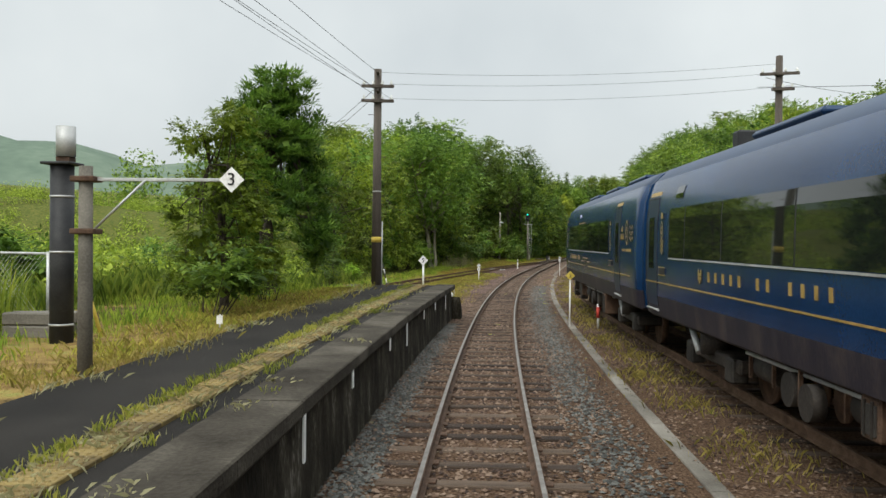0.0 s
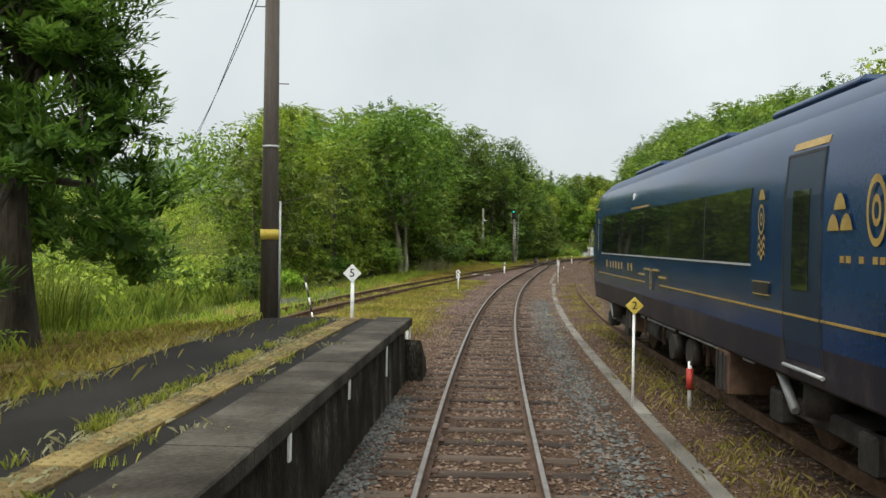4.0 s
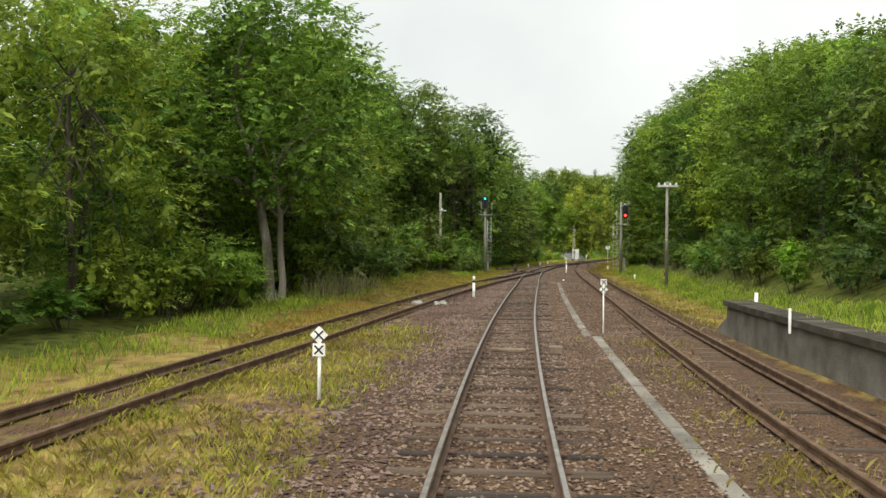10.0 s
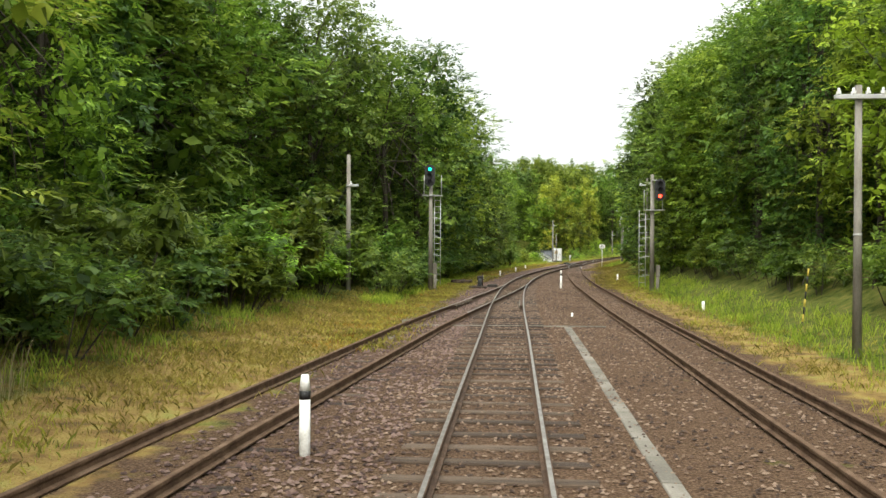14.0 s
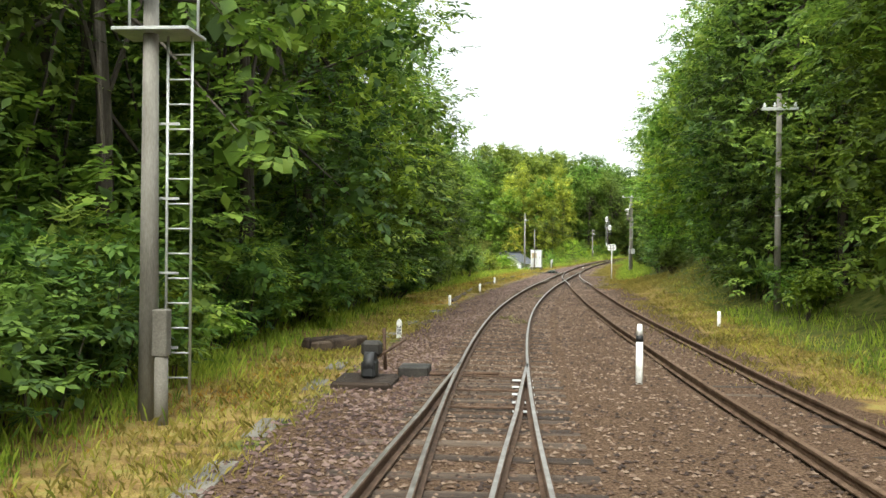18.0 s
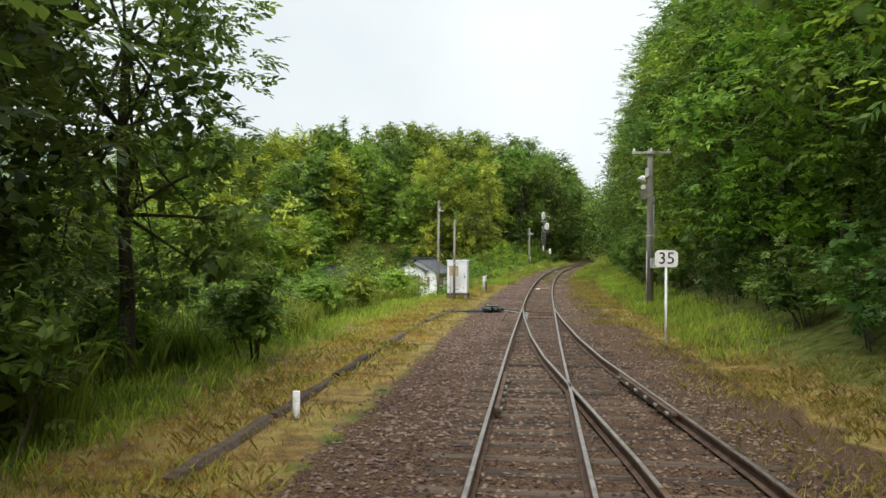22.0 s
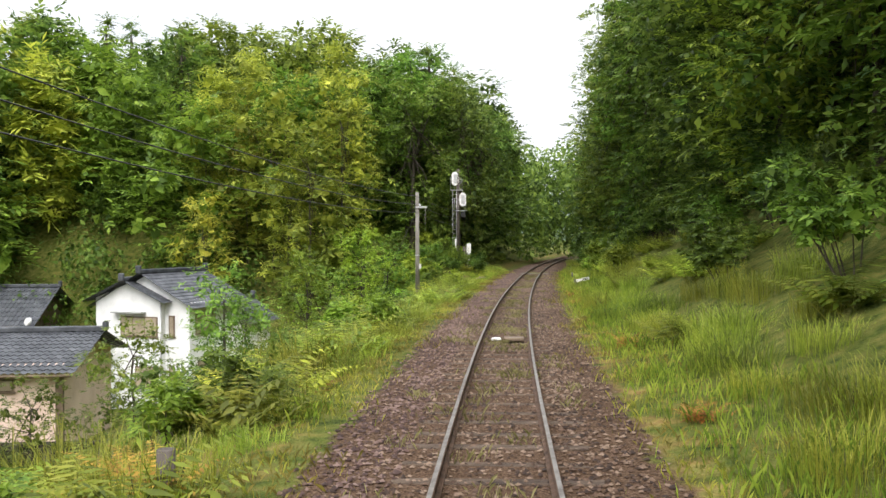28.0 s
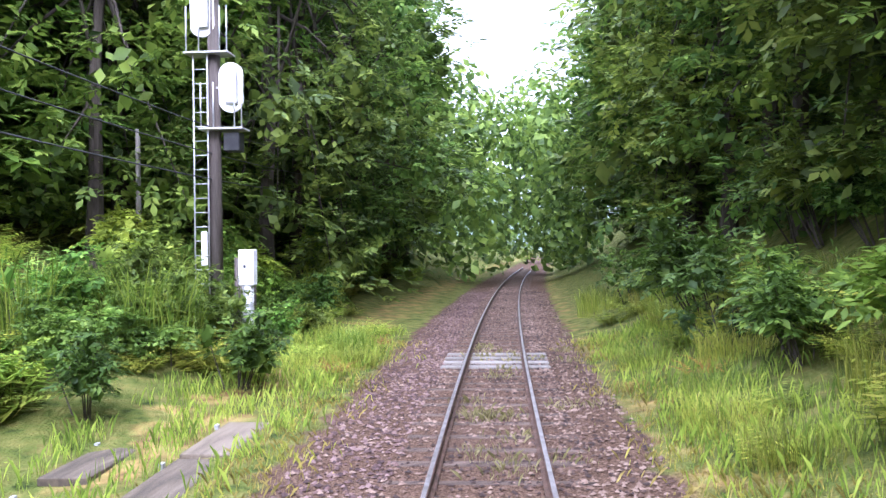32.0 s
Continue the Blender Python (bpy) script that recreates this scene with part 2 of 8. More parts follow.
M_RED = material("red_paint", [(0.30, 0.030, 0.020), (0.48, 0.050, 0.035), (0.55, 0.080, 0.060)], 5, 0.5, 0.1, 40)
M_CERAMIC = material("white_porcelain", [(0.60, 0.60, 0.58), (0.75, 0.75, 0.73), (0.82, 0.82, 0.80)], 5, 0.3, 0.0, 40)
M_NAVY = material("glossy_navy_paint", [(0.004, 0.019, 0.056), (0.006, 0.030, 0.088), (0.010, 0.041, 0.114)], 0.7, 0.22, 0.02, 30, spec=0.32, coat=0.08)
M_NAVY_LOW = material("dusty_dark_navy_skirt", [(0.009, 0.009, 0.018), (0.020, 0.017, 0.026), (0.062, 0.048, 0.046)], 1.6, 0.45, 0.1, 25, stretch=(2, 1.6, 0.5))
M_DOOR = material("navy_door_paint", [(0.003, 0.012, 0.032), (0.005, 0.020, 0.050), (0.008, 0.028, 0.066)], 0.7, 0.35, 0.02, 30, spec=0.4)
M_ROOF = material("train_roof_paint", [(0.005, 0.018, 0.050), (0.009, 0.029, 0.074), (0.014, 0.040, 0.094)], 0.8, 0.38, 0.02, 30, spec=0.25)
M_GOLD = material("dull_gold_paint", [(0.300, 0.190, 0.050), (0.440, 0.290, 0.085), (0.520, 0.360, 0.130)], 6, 0.4, 0.0, 40, metal=0.3)
M_UNDER = material("sooty_underframe", [(0.010, 0.008, 0.006), (0.024, 0.019, 0.015), (0.060, 0.047, 0.035)], 3, 0.75, 0.3, 30)
M_UNDER_BOX = material("grey_underfloor_box", [(0.014, 0.012, 0.010), (0.030, 0.026, 0.022), (0.065, 0.056, 0.046)], 3, 0.7, 0.2, 30)
M_PLASTER = material("white_house_plaster", [(0.560, 0.560, 0.545), (0.720, 0.720, 0.705), (0.800, 0.800, 0.790)], 1, 0.9, 0.1, 30)
M_PINK = material("faded_pink_plaster", [(0.500, 0.370, 0.290), (0.630, 0.480, 0.385), (0.700, 0.560, 0.460)], 1, 0.9, 0.1, 30)
M_TILE = material("dark_roof_tile", [(0.030, 0.032, 0.037), (0.062, 0.066, 0.074), (0.115, 0.120, 0.130)], 2, 0.45, 0.2, 30, by_object=0.2)
M_WOOD = material("brown_window_wood", [(0.070, 0.048, 0.030), (0.140, 0.100, 0.066), (0.210, 0.160, 0.115)], 3, 0.7, 0.2, 30)
M_CABLE = material("black_cable", [(0.012, 0.012, 0.012), (0.02, 0.02, 0.02), (0.03, 0.03, 0.03)], 4, 0.6, 0.0, 30)
# forest green paled towards blue-grey: the distance haze is painted into this colour
M_HILL = material("haze_tinted_far_forest", [(0.070, 0.105, 0.075), (0.105, 0.145, 0.105), (0.150, 0.190, 0.140)], 0.02, 0.95, 0.0, 0.12)
M_GREEN_LAMP = glow("lit_green_lens", (0.01, 0.80, 0.50), 2.0)
M_RED_LAMP = glow("lit_red_lens", (1.0, 0.06, 0.03), 4.0)


def glass_material():
    m = bpy.data.materials.new("tinted_train_glass")
    m.use_nodes = True
    b = m.node_tree.nodes["Principled BSDF"]
    b.inputs["Base Color"].default_value = (0.012, 0.015, 0.012, 1)
    b.inputs["Roughness"].default_value, b.inputs["Specular IOR Level"].default_value = 0.03, 0.5
    b.inputs["Coat Weight"].default_value, b.inputs["Coat Roughness"].default_value = 0.15, 0.02
    return m


M_GLASS = glass_material()


def ground_material():
    """Soil, grass, dry grass and gravel, blended by painted zones with ragged borders."""
    m = bpy.data.materials.new("yard_ground")
    m.use_nodes = True
    n, l = m.node_tree.nodes, m.node_tree.links
    b = n["Principled BSDF"]
    b.inputs["Roughness"].default_value, b.inputs["Specular IOR Level"].default_value = 0.95, 0.1
    tc = n.new("ShaderNodeTexCoord")

    def noise_ramp(scale, detail, stops):
        t, r = n.new("ShaderNodeTexNoise"), n.new("ShaderNodeValToRGB")
        t.inputs["Scale"].default_value, t.inputs["Detail"].default_value = scale, detail
        l.new(tc.outputs["Object"], t.inputs["Vector"])
        l.new(t.outputs["Fac"], r.inputs[0])
        e = r.color_ramp.elements
        while len(e) < len(stops):
            e.new(0.5)
        for k, c in enumerate(stops):
            e[k].position, e[k].color = 0.3 + 0.4 * k / (len(stops) - 1), (*c, 1)
        return r.outputs[0]

    green = noise_ramp(3.5, 8, [(0.028, 0.042, 0.009), (0.080, 0.100, 0.018), (0.115, 0.120, 0.028), (0.170, 0.150, 0.042)])
    dry = noise_ramp(2.6, 9, [(0.085, 0.062, 0.026), (0.190, 0.120, 0.044), (0.265, 0.190, 0.062), (0.235, 0.220, 0.062)])
    stone = noise_ramp(34, 5, [(0.038, 0.022, 0.013), (0.088, 0.053, 0.032), (0.150, 0.101, 0.067)])

    def zone(name):
        a = n.new("ShaderNodeAttribute")
        a.attribute_name = name
        t = n.new("ShaderNodeTexNoise")
        t.inputs["Scale"].default_value, t.inputs["Detail"].default_value = 1.6, 7
        l.new(tc.outputs["Object"], t.inputs["Vector"])
        s = n.new("ShaderNodeMath")
        s.operation = "ADD"
        l.new(a.outputs["Fac"], s.inputs[0])
        l.new(t.outputs["Fac"], s.inputs[1])
        r = n.new("ShaderNodeMapRange")
        r.inputs[1].default_value, r.inputs[2].default_value = 0.9, 1.1
        l.new(s.outputs[0], r.inputs[0])
        return r.outputs[0]

    m1, m2 = n.new("ShaderNodeMixRGB"), n.new("ShaderNodeMixRGB")
    l.new(zone("dry"), m1.inputs[0])
    l.new(green, m1.inputs[1])
    l.new(dry, m1.inputs[2])
    l.new(zone("gravel"), m2.inputs[0])
    l.new(m1.outputs[0], m2.inputs[1])
    l.new(stone, m2.inputs[2])
    l.new(m2.outputs[0], b.inputs["Base Color"])
    bt, bp = n.new("ShaderNodeTexVoronoi"), n.new("ShaderNodeBump")
    bt.inputs["Scale"].default_value = 24
    l.new(tc.outputs["Object"], bt.inputs["Vector"])
    bp.inputs["Strength"].default_value, bp.inputs["Distance"].default_value = 0.9, 0.04
    l.new(bt.outputs["Distance"], bp.inputs["Height"])
    l.new(bp.outputs[0], b.inputs["Normal"])
    return m


M_GROUND = ground_material()

# ---- the line of the track: stations s along it, offsets d to its right ----
LINE_X = [-0.42, -0.35, 0.0, 0.63, 1.53, 2.73, 4.28, 6.19, 8.34, 10.6, 12.87, 15.44, 18.65, 22.61, 27.08, 31.7, 36.39, 41.27, 46.41, 51.83, 57.57, 63.63, 69.91, 76.44, 83.22, 90.23, 97.49, 105.0]


def line_x(y):
    """Catmull-Rom through LINE_X, which stand 12 m apart in y from -24."""
    k = np.array(LINE_X)
    i = np.clip(((y + 24) // 12).astype(int), 1, len(k) - 3)
    u = (y + 24) / 12 - i
    return (k[i - 1] * (-0.5 * u + u**2 - 0.5 * u**3) + k[i] * (1 - 2.5 * u**2 + 1.5 * u**3)
            + k[i + 1] * (0.5 * u + 2 * u**2 - 1.5 * u**3) + k[i + 2] * (-0.5 * u**2 + 0.5 * u**3))


_y = np.arange(-12, 288.1, 0.5)
_x = line_x(_y)
_y = np.r_[-400, -100, _y, 520, 900]
_x = np.r_[_x[0], _x[0], _x, _x[-1] + (520 - 288) * 0.62, _x[-1] + (900 - 288) * 0.62]
LS = np.r_[0, np.cumsum(np.hypot(np.diff(_x), np.diff(_y)))]
LS -= np.interp(0, _y, LS)
LX, LY = _x, _y
LH = np.arctan2(np.gradient(_x, LS), np.gradient(_y, LS))


def lay_np(s, d, z):
    h = np.interp(s, LS, LH)
    return np.stack([np.interp(s, LS, LX) + d * np.cos(h), np.interp(s, LS, LY) - d * np.sin(h), z + 0 * s + 0 * d], -1)


def lay(s, d, z=0.0):
    return Vector(lay_np(np.float64(s), np.float64(d), np.float64(z)).tolist())


def heading(s):
    """The turn about z, in degrees, of a thing whose y runs along the track."""
    return -math.degrees(float(np.interp(s, LS, LH)))


def put(s, d, z=0.0, rz=0.0, rx=0.0, ry=0.0):
    p = lay(s, d, z)
    return pose(p.x, p.y, p.z, rx, ry, heading(s) + rz)


# ---- mesh helpers ----
def mesh_from(name, verts, faces, mat, smooth=False):
    me = bpy.data.meshes.new(name)
    me.from_pydata([tuple(v) for v in verts], [], [tuple(f) for f in faces])
    me.materials.append(mat)
    if smooth:
        me.polygons.foreach_set("use_smooth", [True] * len(me.polygons))
    me.update()
    return me


def mesh_fast(name, verts, faces, mat):
    """A mesh from arrays of vertices and equal-sided faces."""
    me = bpy.data.meshes.new(name)
    verts, faces = np.asarray(verts, np.float32), np.asarray(faces, np.int32)
    k = faces.shape[1]
    me.vertices.add(len(verts))
    me.vertices.foreach_set("co", verts.ravel())
    me.loops.add(faces.size)
    me.loops.foreach_set("vertex_index", faces.ravel())
    me.polygons.add(len(faces))
    me.polygons.foreach_set("loop_start", np.arange(0, faces.size, k, dtype=np.int32))
    me.materials.append(mat)
    me.update(calc_edges=True)
    return me


def bm_mesh(name, bm, mat, smooth=False):
    me = bpy.data.meshes.new(name)
    bm.to_mesh(me)
    bm.free()
    me.materials.append(mat)
    if smooth:
        me.polygons.foreach_set("use_smooth", [True] * len(me.polygons))
    return me


def part(name, me, parent, m=None, label=""):
    ob = new(name, me)
    ob.parent = parent
    if m is not None:
        ob.matrix_basis = m
    return tagged(ob, label)


def thing(name, m, label, category, group="", kind=""):
    ob = new(name)
    ob.empty_display_size = 0.1
    ob.matrix_basis = m
    return tagged(ob, label, category, group, kind)


def solid(name, me, m, label, category, group="", kind=""):
    ob = new(name, me)
    ob.matrix_basis = m
    return tagged(ob, label, category, group, kind)


def box(name, mat, x0, x1, y0, y1, z0, z1, bevel=0.01):
    bm = bmesh.new()
    bmesh.ops.create_cube(bm, size=1)
    for v in bm.verts:
        v.co = ((x0 + x1) / 2 + v.co.x * (x1 - x0), (y0 + y1) / 2 + v.co.y * (y1 - y0), (z0 + z1) / 2 + v.co.z * (z1 - z0))
    if bevel:
        bmesh.ops.bevel(bm, geom=bm.edges[:], offset=bevel, segments=1, affect="EDGES")
    return bm_mesh(name, bm, mat)


def rod(name, mat, a, b, r0, r1=None, sides=12):
    """A tapered rod from a to b."""
    a, b = Vector(a), Vector(b)
    bm = bmesh.new()
    bmesh.ops.create_cone(bm, cap_ends=True, segments=sides, radius1=r0, radius2=r1 or r0, depth=(b - a).length)
    turn = (b - a).to_track_quat("Z", "Y").to_matrix().to_4x4()
    bmesh.ops.transform(bm, matrix=Matrix.Translation((a + b) / 2) @ turn, verts=bm.verts)
    me = bm_mesh(name, bm, mat)
    me.polygons.foreach_set("use_smooth", [len(p.vertices) == 4 for p in me.polygons])
    return me


def joined(name, meshes):
    """Several small meshes as one, with their materials."""
    verts, faces, mats, idx = [], [], [], []
    for me in meshes:
        base = len(verts)
        verts += [v.co[:] for v in me.vertices]
        for p in me.polygons:
            faces.append([base + i for i in p.vertices])
            mt = me.materials[0]
            if mt not in mats:
                mats.append(mt)
            idx.append(mats.index(mt))
        bpy.data.meshes.remove(me)
    out = bpy.data.meshes.new(name)
    out.from_pydata(verts, [], faces)
    for mt in mats:
        out.materials.append(mt)
    out.polygons.foreach_set("material_index", idx)
    return out


def plate(name, mat, outline, y0, y1):
    """A flat plate: its outline in x and z, thick from y0 to y1."""
    k = len(outline)
    verts = [(x, y0, z) for x, z in outline] + [(x, y1, z) for x, z in outline]
    faces = [list(range(k)), list(range(2 * k - 1, k - 1, -1))]
    faces += [[(i + 1) % k, i, i + k, (i + 1) % k + k] for i in range(k)]
    return mesh_from(name, verts, faces, mat)


def sweep(name, mat, outline, s0, s1, step=1.0, shift=None, closed=True, smooth=False, lift=None):
    """A section (d, z) carried along the line from s0 to s1; shift(s): its offset; lift(s): its height."""
    k = len(outline)
    st = np.linspace(s0, s1, max(2, int(abs(s1 - s0) / step) + 1))
    verts = np.concatenate([lay_np(np.full(k, s), np.array([p[0] for p in outline]) + (shift(s) if shift else 0.0), np.array([p[1] for p in outline]) + (lift(s) if lift else 0.0)) for s in st])
    faces = []
    for i in range(len(st) - 1):
        for j in range(k if closed else k - 1):
            a, b = i * k + j, i * k + (j + 1) % k
            faces.append((a, b, b + k, a + k))
    me = mesh_from(name, verts, faces, mat, smooth)
    if closed:
        bm = bmesh.new()
        bm.from_mesh(me)
        bm.verts.ensure_lookup_table()
        bm.faces.new([bm.verts[j] for j in range(k)][::-1])
        bm.faces.new([bm.verts[(len(st) - 1) * k + j] for j in range(k)])
        bmesh.ops.recalc_face_normals(bm, faces=bm.faces[:])
        bm.to_mesh(me)
        bm.free()
    return me


def table(pairs):
    xs, ys = [p[0] for p in pairs], [p[1] for p in pairs]
    return lambda s: float(np.interp(s, xs, ys))


def text_mesh(word, size, mat, depth=0.004):
    """Raised letters in the built-in font, standing in the x-z plane and facing -y."""
    cu = bpy.data.curves.new("letters", "FONT")
    cu.body, cu.size, cu.extrude, cu.align_x, cu.align_y = word, size, depth, "CENTER", "CENTER"
    cu.resolution_u = 3
    ob = bpy.data.objects.new("letters", cu)
    me = bpy.data.meshes.new_from_object(ob)
    bpy.data.objects.remove(ob)
    me.transform(Matrix.Rotation(radians(90), 4, "X"))
    me.materials.clear()
    me.materials.append(mat)
    return me

# ---- lie of the land: height at s, d ----
right_d = table([(-40, 5.3), (0, 4.75), (16, 4.38), (25, 4.05), (36, 3.72), (50, 3.75), (70, 3.95), (90, 3.95), (105, 3.85), (115, 3.52), (122, 3.15), (131, 2.52), (141, 1.65), (149, 0.76), (153, 0.45), (158, 0.18), (163, 0.0)])
siding_d = table([(10, -8.3), (31, -6.6), (37, -6.3), (46, -5.55), (58, -4.5), (66, -4.0), (75, -3.4), (88, -2.25), (95, -1.4), (98.5, -1.0), (103, -0.52), (107, -0.2), (111, 0.0)])
L_YARD = [(-260, 3), (-120, 1), (-60, 0.4), (-30, 0.2), (-9, 0.6), (-4.2, 0.72), (-3.75, 0.6), (-3.6, -0.185)]
L_MEADOW = [(-260, 5), (-120, 2), (-60, 1), (-30, 0.6), (-16, 0.3), (-11, 0.0), (-9, -0.15), (-5, -0.185)]
L_WOOD = [(-260, 9), (-120, 7), (-60, 6), (-30, 4), (-14, 1.8), (-8, 0.4), (-5, -0.1), (-3, -0.185)]
L_OPEN = [(-260, 12), (-120, -2), (-60, -3.5), (-30, -2.5), (-12, -0.9), (-6, -0.2), (-4, -0.19), (-3, -0.185)]
L_BANK = [(-260, 12), (-120, -1), (-75, -6), (-35, -6.8), (-17, -5.2), (-9, -2.6), (-5, -0.6), (-3.4, -0.185)]
L_HOUSES = [(-260, 24), (-130, 13), (-90, 4), (-50, -5), (-20, -6.6), (-12, -4.2), (-5, -0.9), (-2.6, -0.185)]
L_CUT = [(-260, 22), (-110, 14), (-60, 9), (-30, 5.5), (-14, 2.8), (-8, 1.1), (-4.6, 0.0), (-2.4, -0.185)]
R_PLAT = [(2.5, -0.185), (5.3, -0.2), (5.6, 0.5), (8.6, 0.62), (15, 3.5), (30, 10), (60, 17), (260, 40)]
R_WIDE = [(2.5, -0.185), (5.6, -0.185), (7.2, -0.1), (9, 0.5), (16, 4.5), (30, 11), (60, 18), (260, 40)]
R_NARROW = [(2.0, -0.185), (3.0, -0.18), (4.4, -0.1), (6.2, 0.5), (12, 4), (25, 11), (60, 20), (260, 40)]
R_CUT = [(1.8, -0.185), (2.6, -0.05), (4.2, 0.5), (7, 2), (13, 6.5), (28, 15), (60, 24), (260, 40)]
LANDS = [(-400, L_YARD, R_PLAT), (24.5, L_YARD, R_PLAT), (29, L_MEADOW, R_PLAT), (61, L_MEADOW, R_PLAT), (63, L_MEADOW, R_WIDE), (85, L_WOOD, R_WIDE), (124, L_WOOD, R_WIDE),
         (140, L_OPEN, R_NARROW), (165, L_OPEN, R_NARROW), (185, L_BANK, R_NARROW), (210, L_HOUSES, R_CUT), (242, L_HOUSES, R_CUT), (258, L_CUT, R_CUT), (900, L_CUT, R_CUT)]


def land(s, d):
    """Ground height for arrays s and d."""
    s, d = np.broadcast_arrays(np.asarray(s, float), np.asarray(d, float))
    rows = np.stack([np.interp(d, [p[0] for p in le + ri], [p[1] for p in le + ri]) for _, le, ri in LANDS])
    st = np.array([r[0] for r in LANDS])
    i = np.clip(np.searchsorted(st, s) - 1, 0, len(st) - 2)
    u = np.clip((s - st[i]) / (st[i + 1] - st[i]), 0, 1)
    u = u * u * (3 - 2 * u)
    a = np.take_along_axis(rows, i[None], 0)[0]
    b = np.take_along_axis(rows, i[None] + 1, 0)[0]
    rough = 0.10 * np.sin(s * 0.9 + d * 1.3) * np.sin(d * 0.8 - s * 0.37) * np.clip((np.abs(d - 1) - 5.5) / 6, 0, 1)
    far = np.where(d < 0, 0.3, 1.0) * np.clip((np.abs(d) - 20) / 40, 0, 1) * (2.5 * np.sin(s * 0.05 + d * 0.03) + 1.5 * np.sin(d * 0.09 - s * 0.07))
    return a + (b - a) * u + rough + far


def level(s, d):
    return float(land(np.array([s]), np.array([d]))[0])


def build_ground():
    st = np.r_[-400, -250, -150, -100, -70, -50, -30, np.arange(-20, 290, 1.0), 300, 320, 350, 400, 470, 560, 700, 880]
    ds = np.r_[-260, -210, -170, -140, -115, -95, -80, -68, -58, -50, -43, -37, -32, -28, -24.5, -21.5, -19, -17, -15, -13.5, -12, np.arange(-11, 11.1, 0.25), 12, 13.5, 15, 17, 19.5, 22.5, 26, 30, 35, 41, 48, 57, 68, 82, 100, 125, 155, 200, 260]
    S, D = np.meshgrid(st, ds, indexing="ij")
    Z = land(S, D)
    V = lay_np(S.ravel(), D.ravel(), Z.ravel())
    n, k = len(st), len(ds)
    I = np.arange(n * k).reshape(n, k)
    F = np.stack([I[:-1, :-1], I[:-1, 1:], I[1:, 1:], I[1:, :-1]], -1).reshape(-1, 4)
    me = mesh_fast("ground", V, F, M_GROUND)
    me.polygons.foreach_set("use_smooth", [True] * len(me.polygons))
    s, d = S.ravel(), D.ravel()
    rd = np.interp(s, [0, 36, 105, 131, 149, 163, 900], [4.7, 3.7, 3.85, 2.5, 0.76, 0, 0])
    left = np.interp(s, [0, 30, 45, 55, 70, 85, 110, 125, 165, 205, 235, 250, 300], [-3, -2.2, -1.8, -2.3, -3.3, -3.4, -2.3, -2.4, -2.3, -1.95, -1.9, -2.3, -2.2])
    right = np.maximum(np.interp(s, [0, 60, 64, 105, 125, 150, 165, 205, 240, 300], [5.3, 5.3, 5.6, 5.2, 5.0, 3.4, 2.4, 1.75, 1.75, 2.0]), 0)
    gravel = np.clip(0.5 + (d - left) / 0.8, 0, 1) * np.clip(0.5 + (right - d) / 1.0, 0, 1)
    sid = np.interp(s, [10, 31, 46, 66, 88, 103], [-8.3, -6.6, -5.55, -4.0, -2.25, -0.5])
    gravel = np.maximum(gravel, np.clip(0.62 - np.abs(np.abs(d - sid) - 0.2) / 2.4, 0, 1) * (s < 100))
    gravel *= np.where((s > 5) & (s < 90) & (d > 2.4) & (d < right), 0.78, 1.0)
    dry = np.clip(1.1 - np.abs(d - (left - 1.6)) / 2.6, 0, 1)
    dry = np.maximum(dry, np.clip(1.2 - np.abs(d - right) / 1.8, 0, 1) * 0.9)
    dry = np.maximum(dry, np.where((s < 95) & (d < -2) & (d > -9), np.where(s < 60, 0.62, 0.5), 0))
    dry = np.maximum(dry, np.where((s < 27) & (d < -3.5), np.where(d > -6.2, 0.72, 0.5), 0))
    gravel = np.where((s > 26) & (s < 66) & (d < left) & (d > -5.2), np.maximum(gravel, 0.47), gravel)
    dry = np.where(s > 185, dry * 0.5, dry)
    dry = np.where(np.abs(d) > 13, 0, dry)
    for key, val in (("gravel", gravel), ("dry", dry)):
        me.attributes.new(key, "FLOAT", "POINT").data.foreach_set("value", val.astype(np.float32))
    ob = new("ground", me)
    tagged(ob, "rough yard ground of reddish gravel, dry and green grass", "ground", kind="structure")


build_ground()

# ---- rails and sleepers ----
RAIL_FOOT = [(-0.061, -0.148), (0.061, -0.148), (0.061, -0.135), (0.012, -0.118), (0.010, -0.042), (-0.010, -0.042), (-0.012, -0.118), (-0.061, -0.135)]
RAIL_HEAD = [(-0.032, -0.041), (0.032, -0.041), (0.033, -0.010), (0.028, -0.003), (-0.028, -0.003), (-0.033, -0.010)]
RUN_BAND = [(-0.023, -0.0025), (0.023, -0.0025), (0.020, 0.0), (-0.020, 0.0)]


def rail(parent, s0, s1, shift, off, worn, name="rail"):
    def offset(s):
        return (shift(s) if shift else 0.0) + off
    rust = M_RUST if worn else M_RUST_PALE
    r = part(name, sweep(name, rust, RAIL_FOOT, s0, s1, 1.5, offset), parent)
    part("rail_head", sweep("rail_head", rust, RAIL_HEAD, s0, s1, 1.5, offset), r)
    if worn:
        part("running_band", sweep("running_band", M_STEEL_HEAD, RUN_BAND, s0, s1, 1.5, offset), r, None, "worn shiny running surface")
    return r


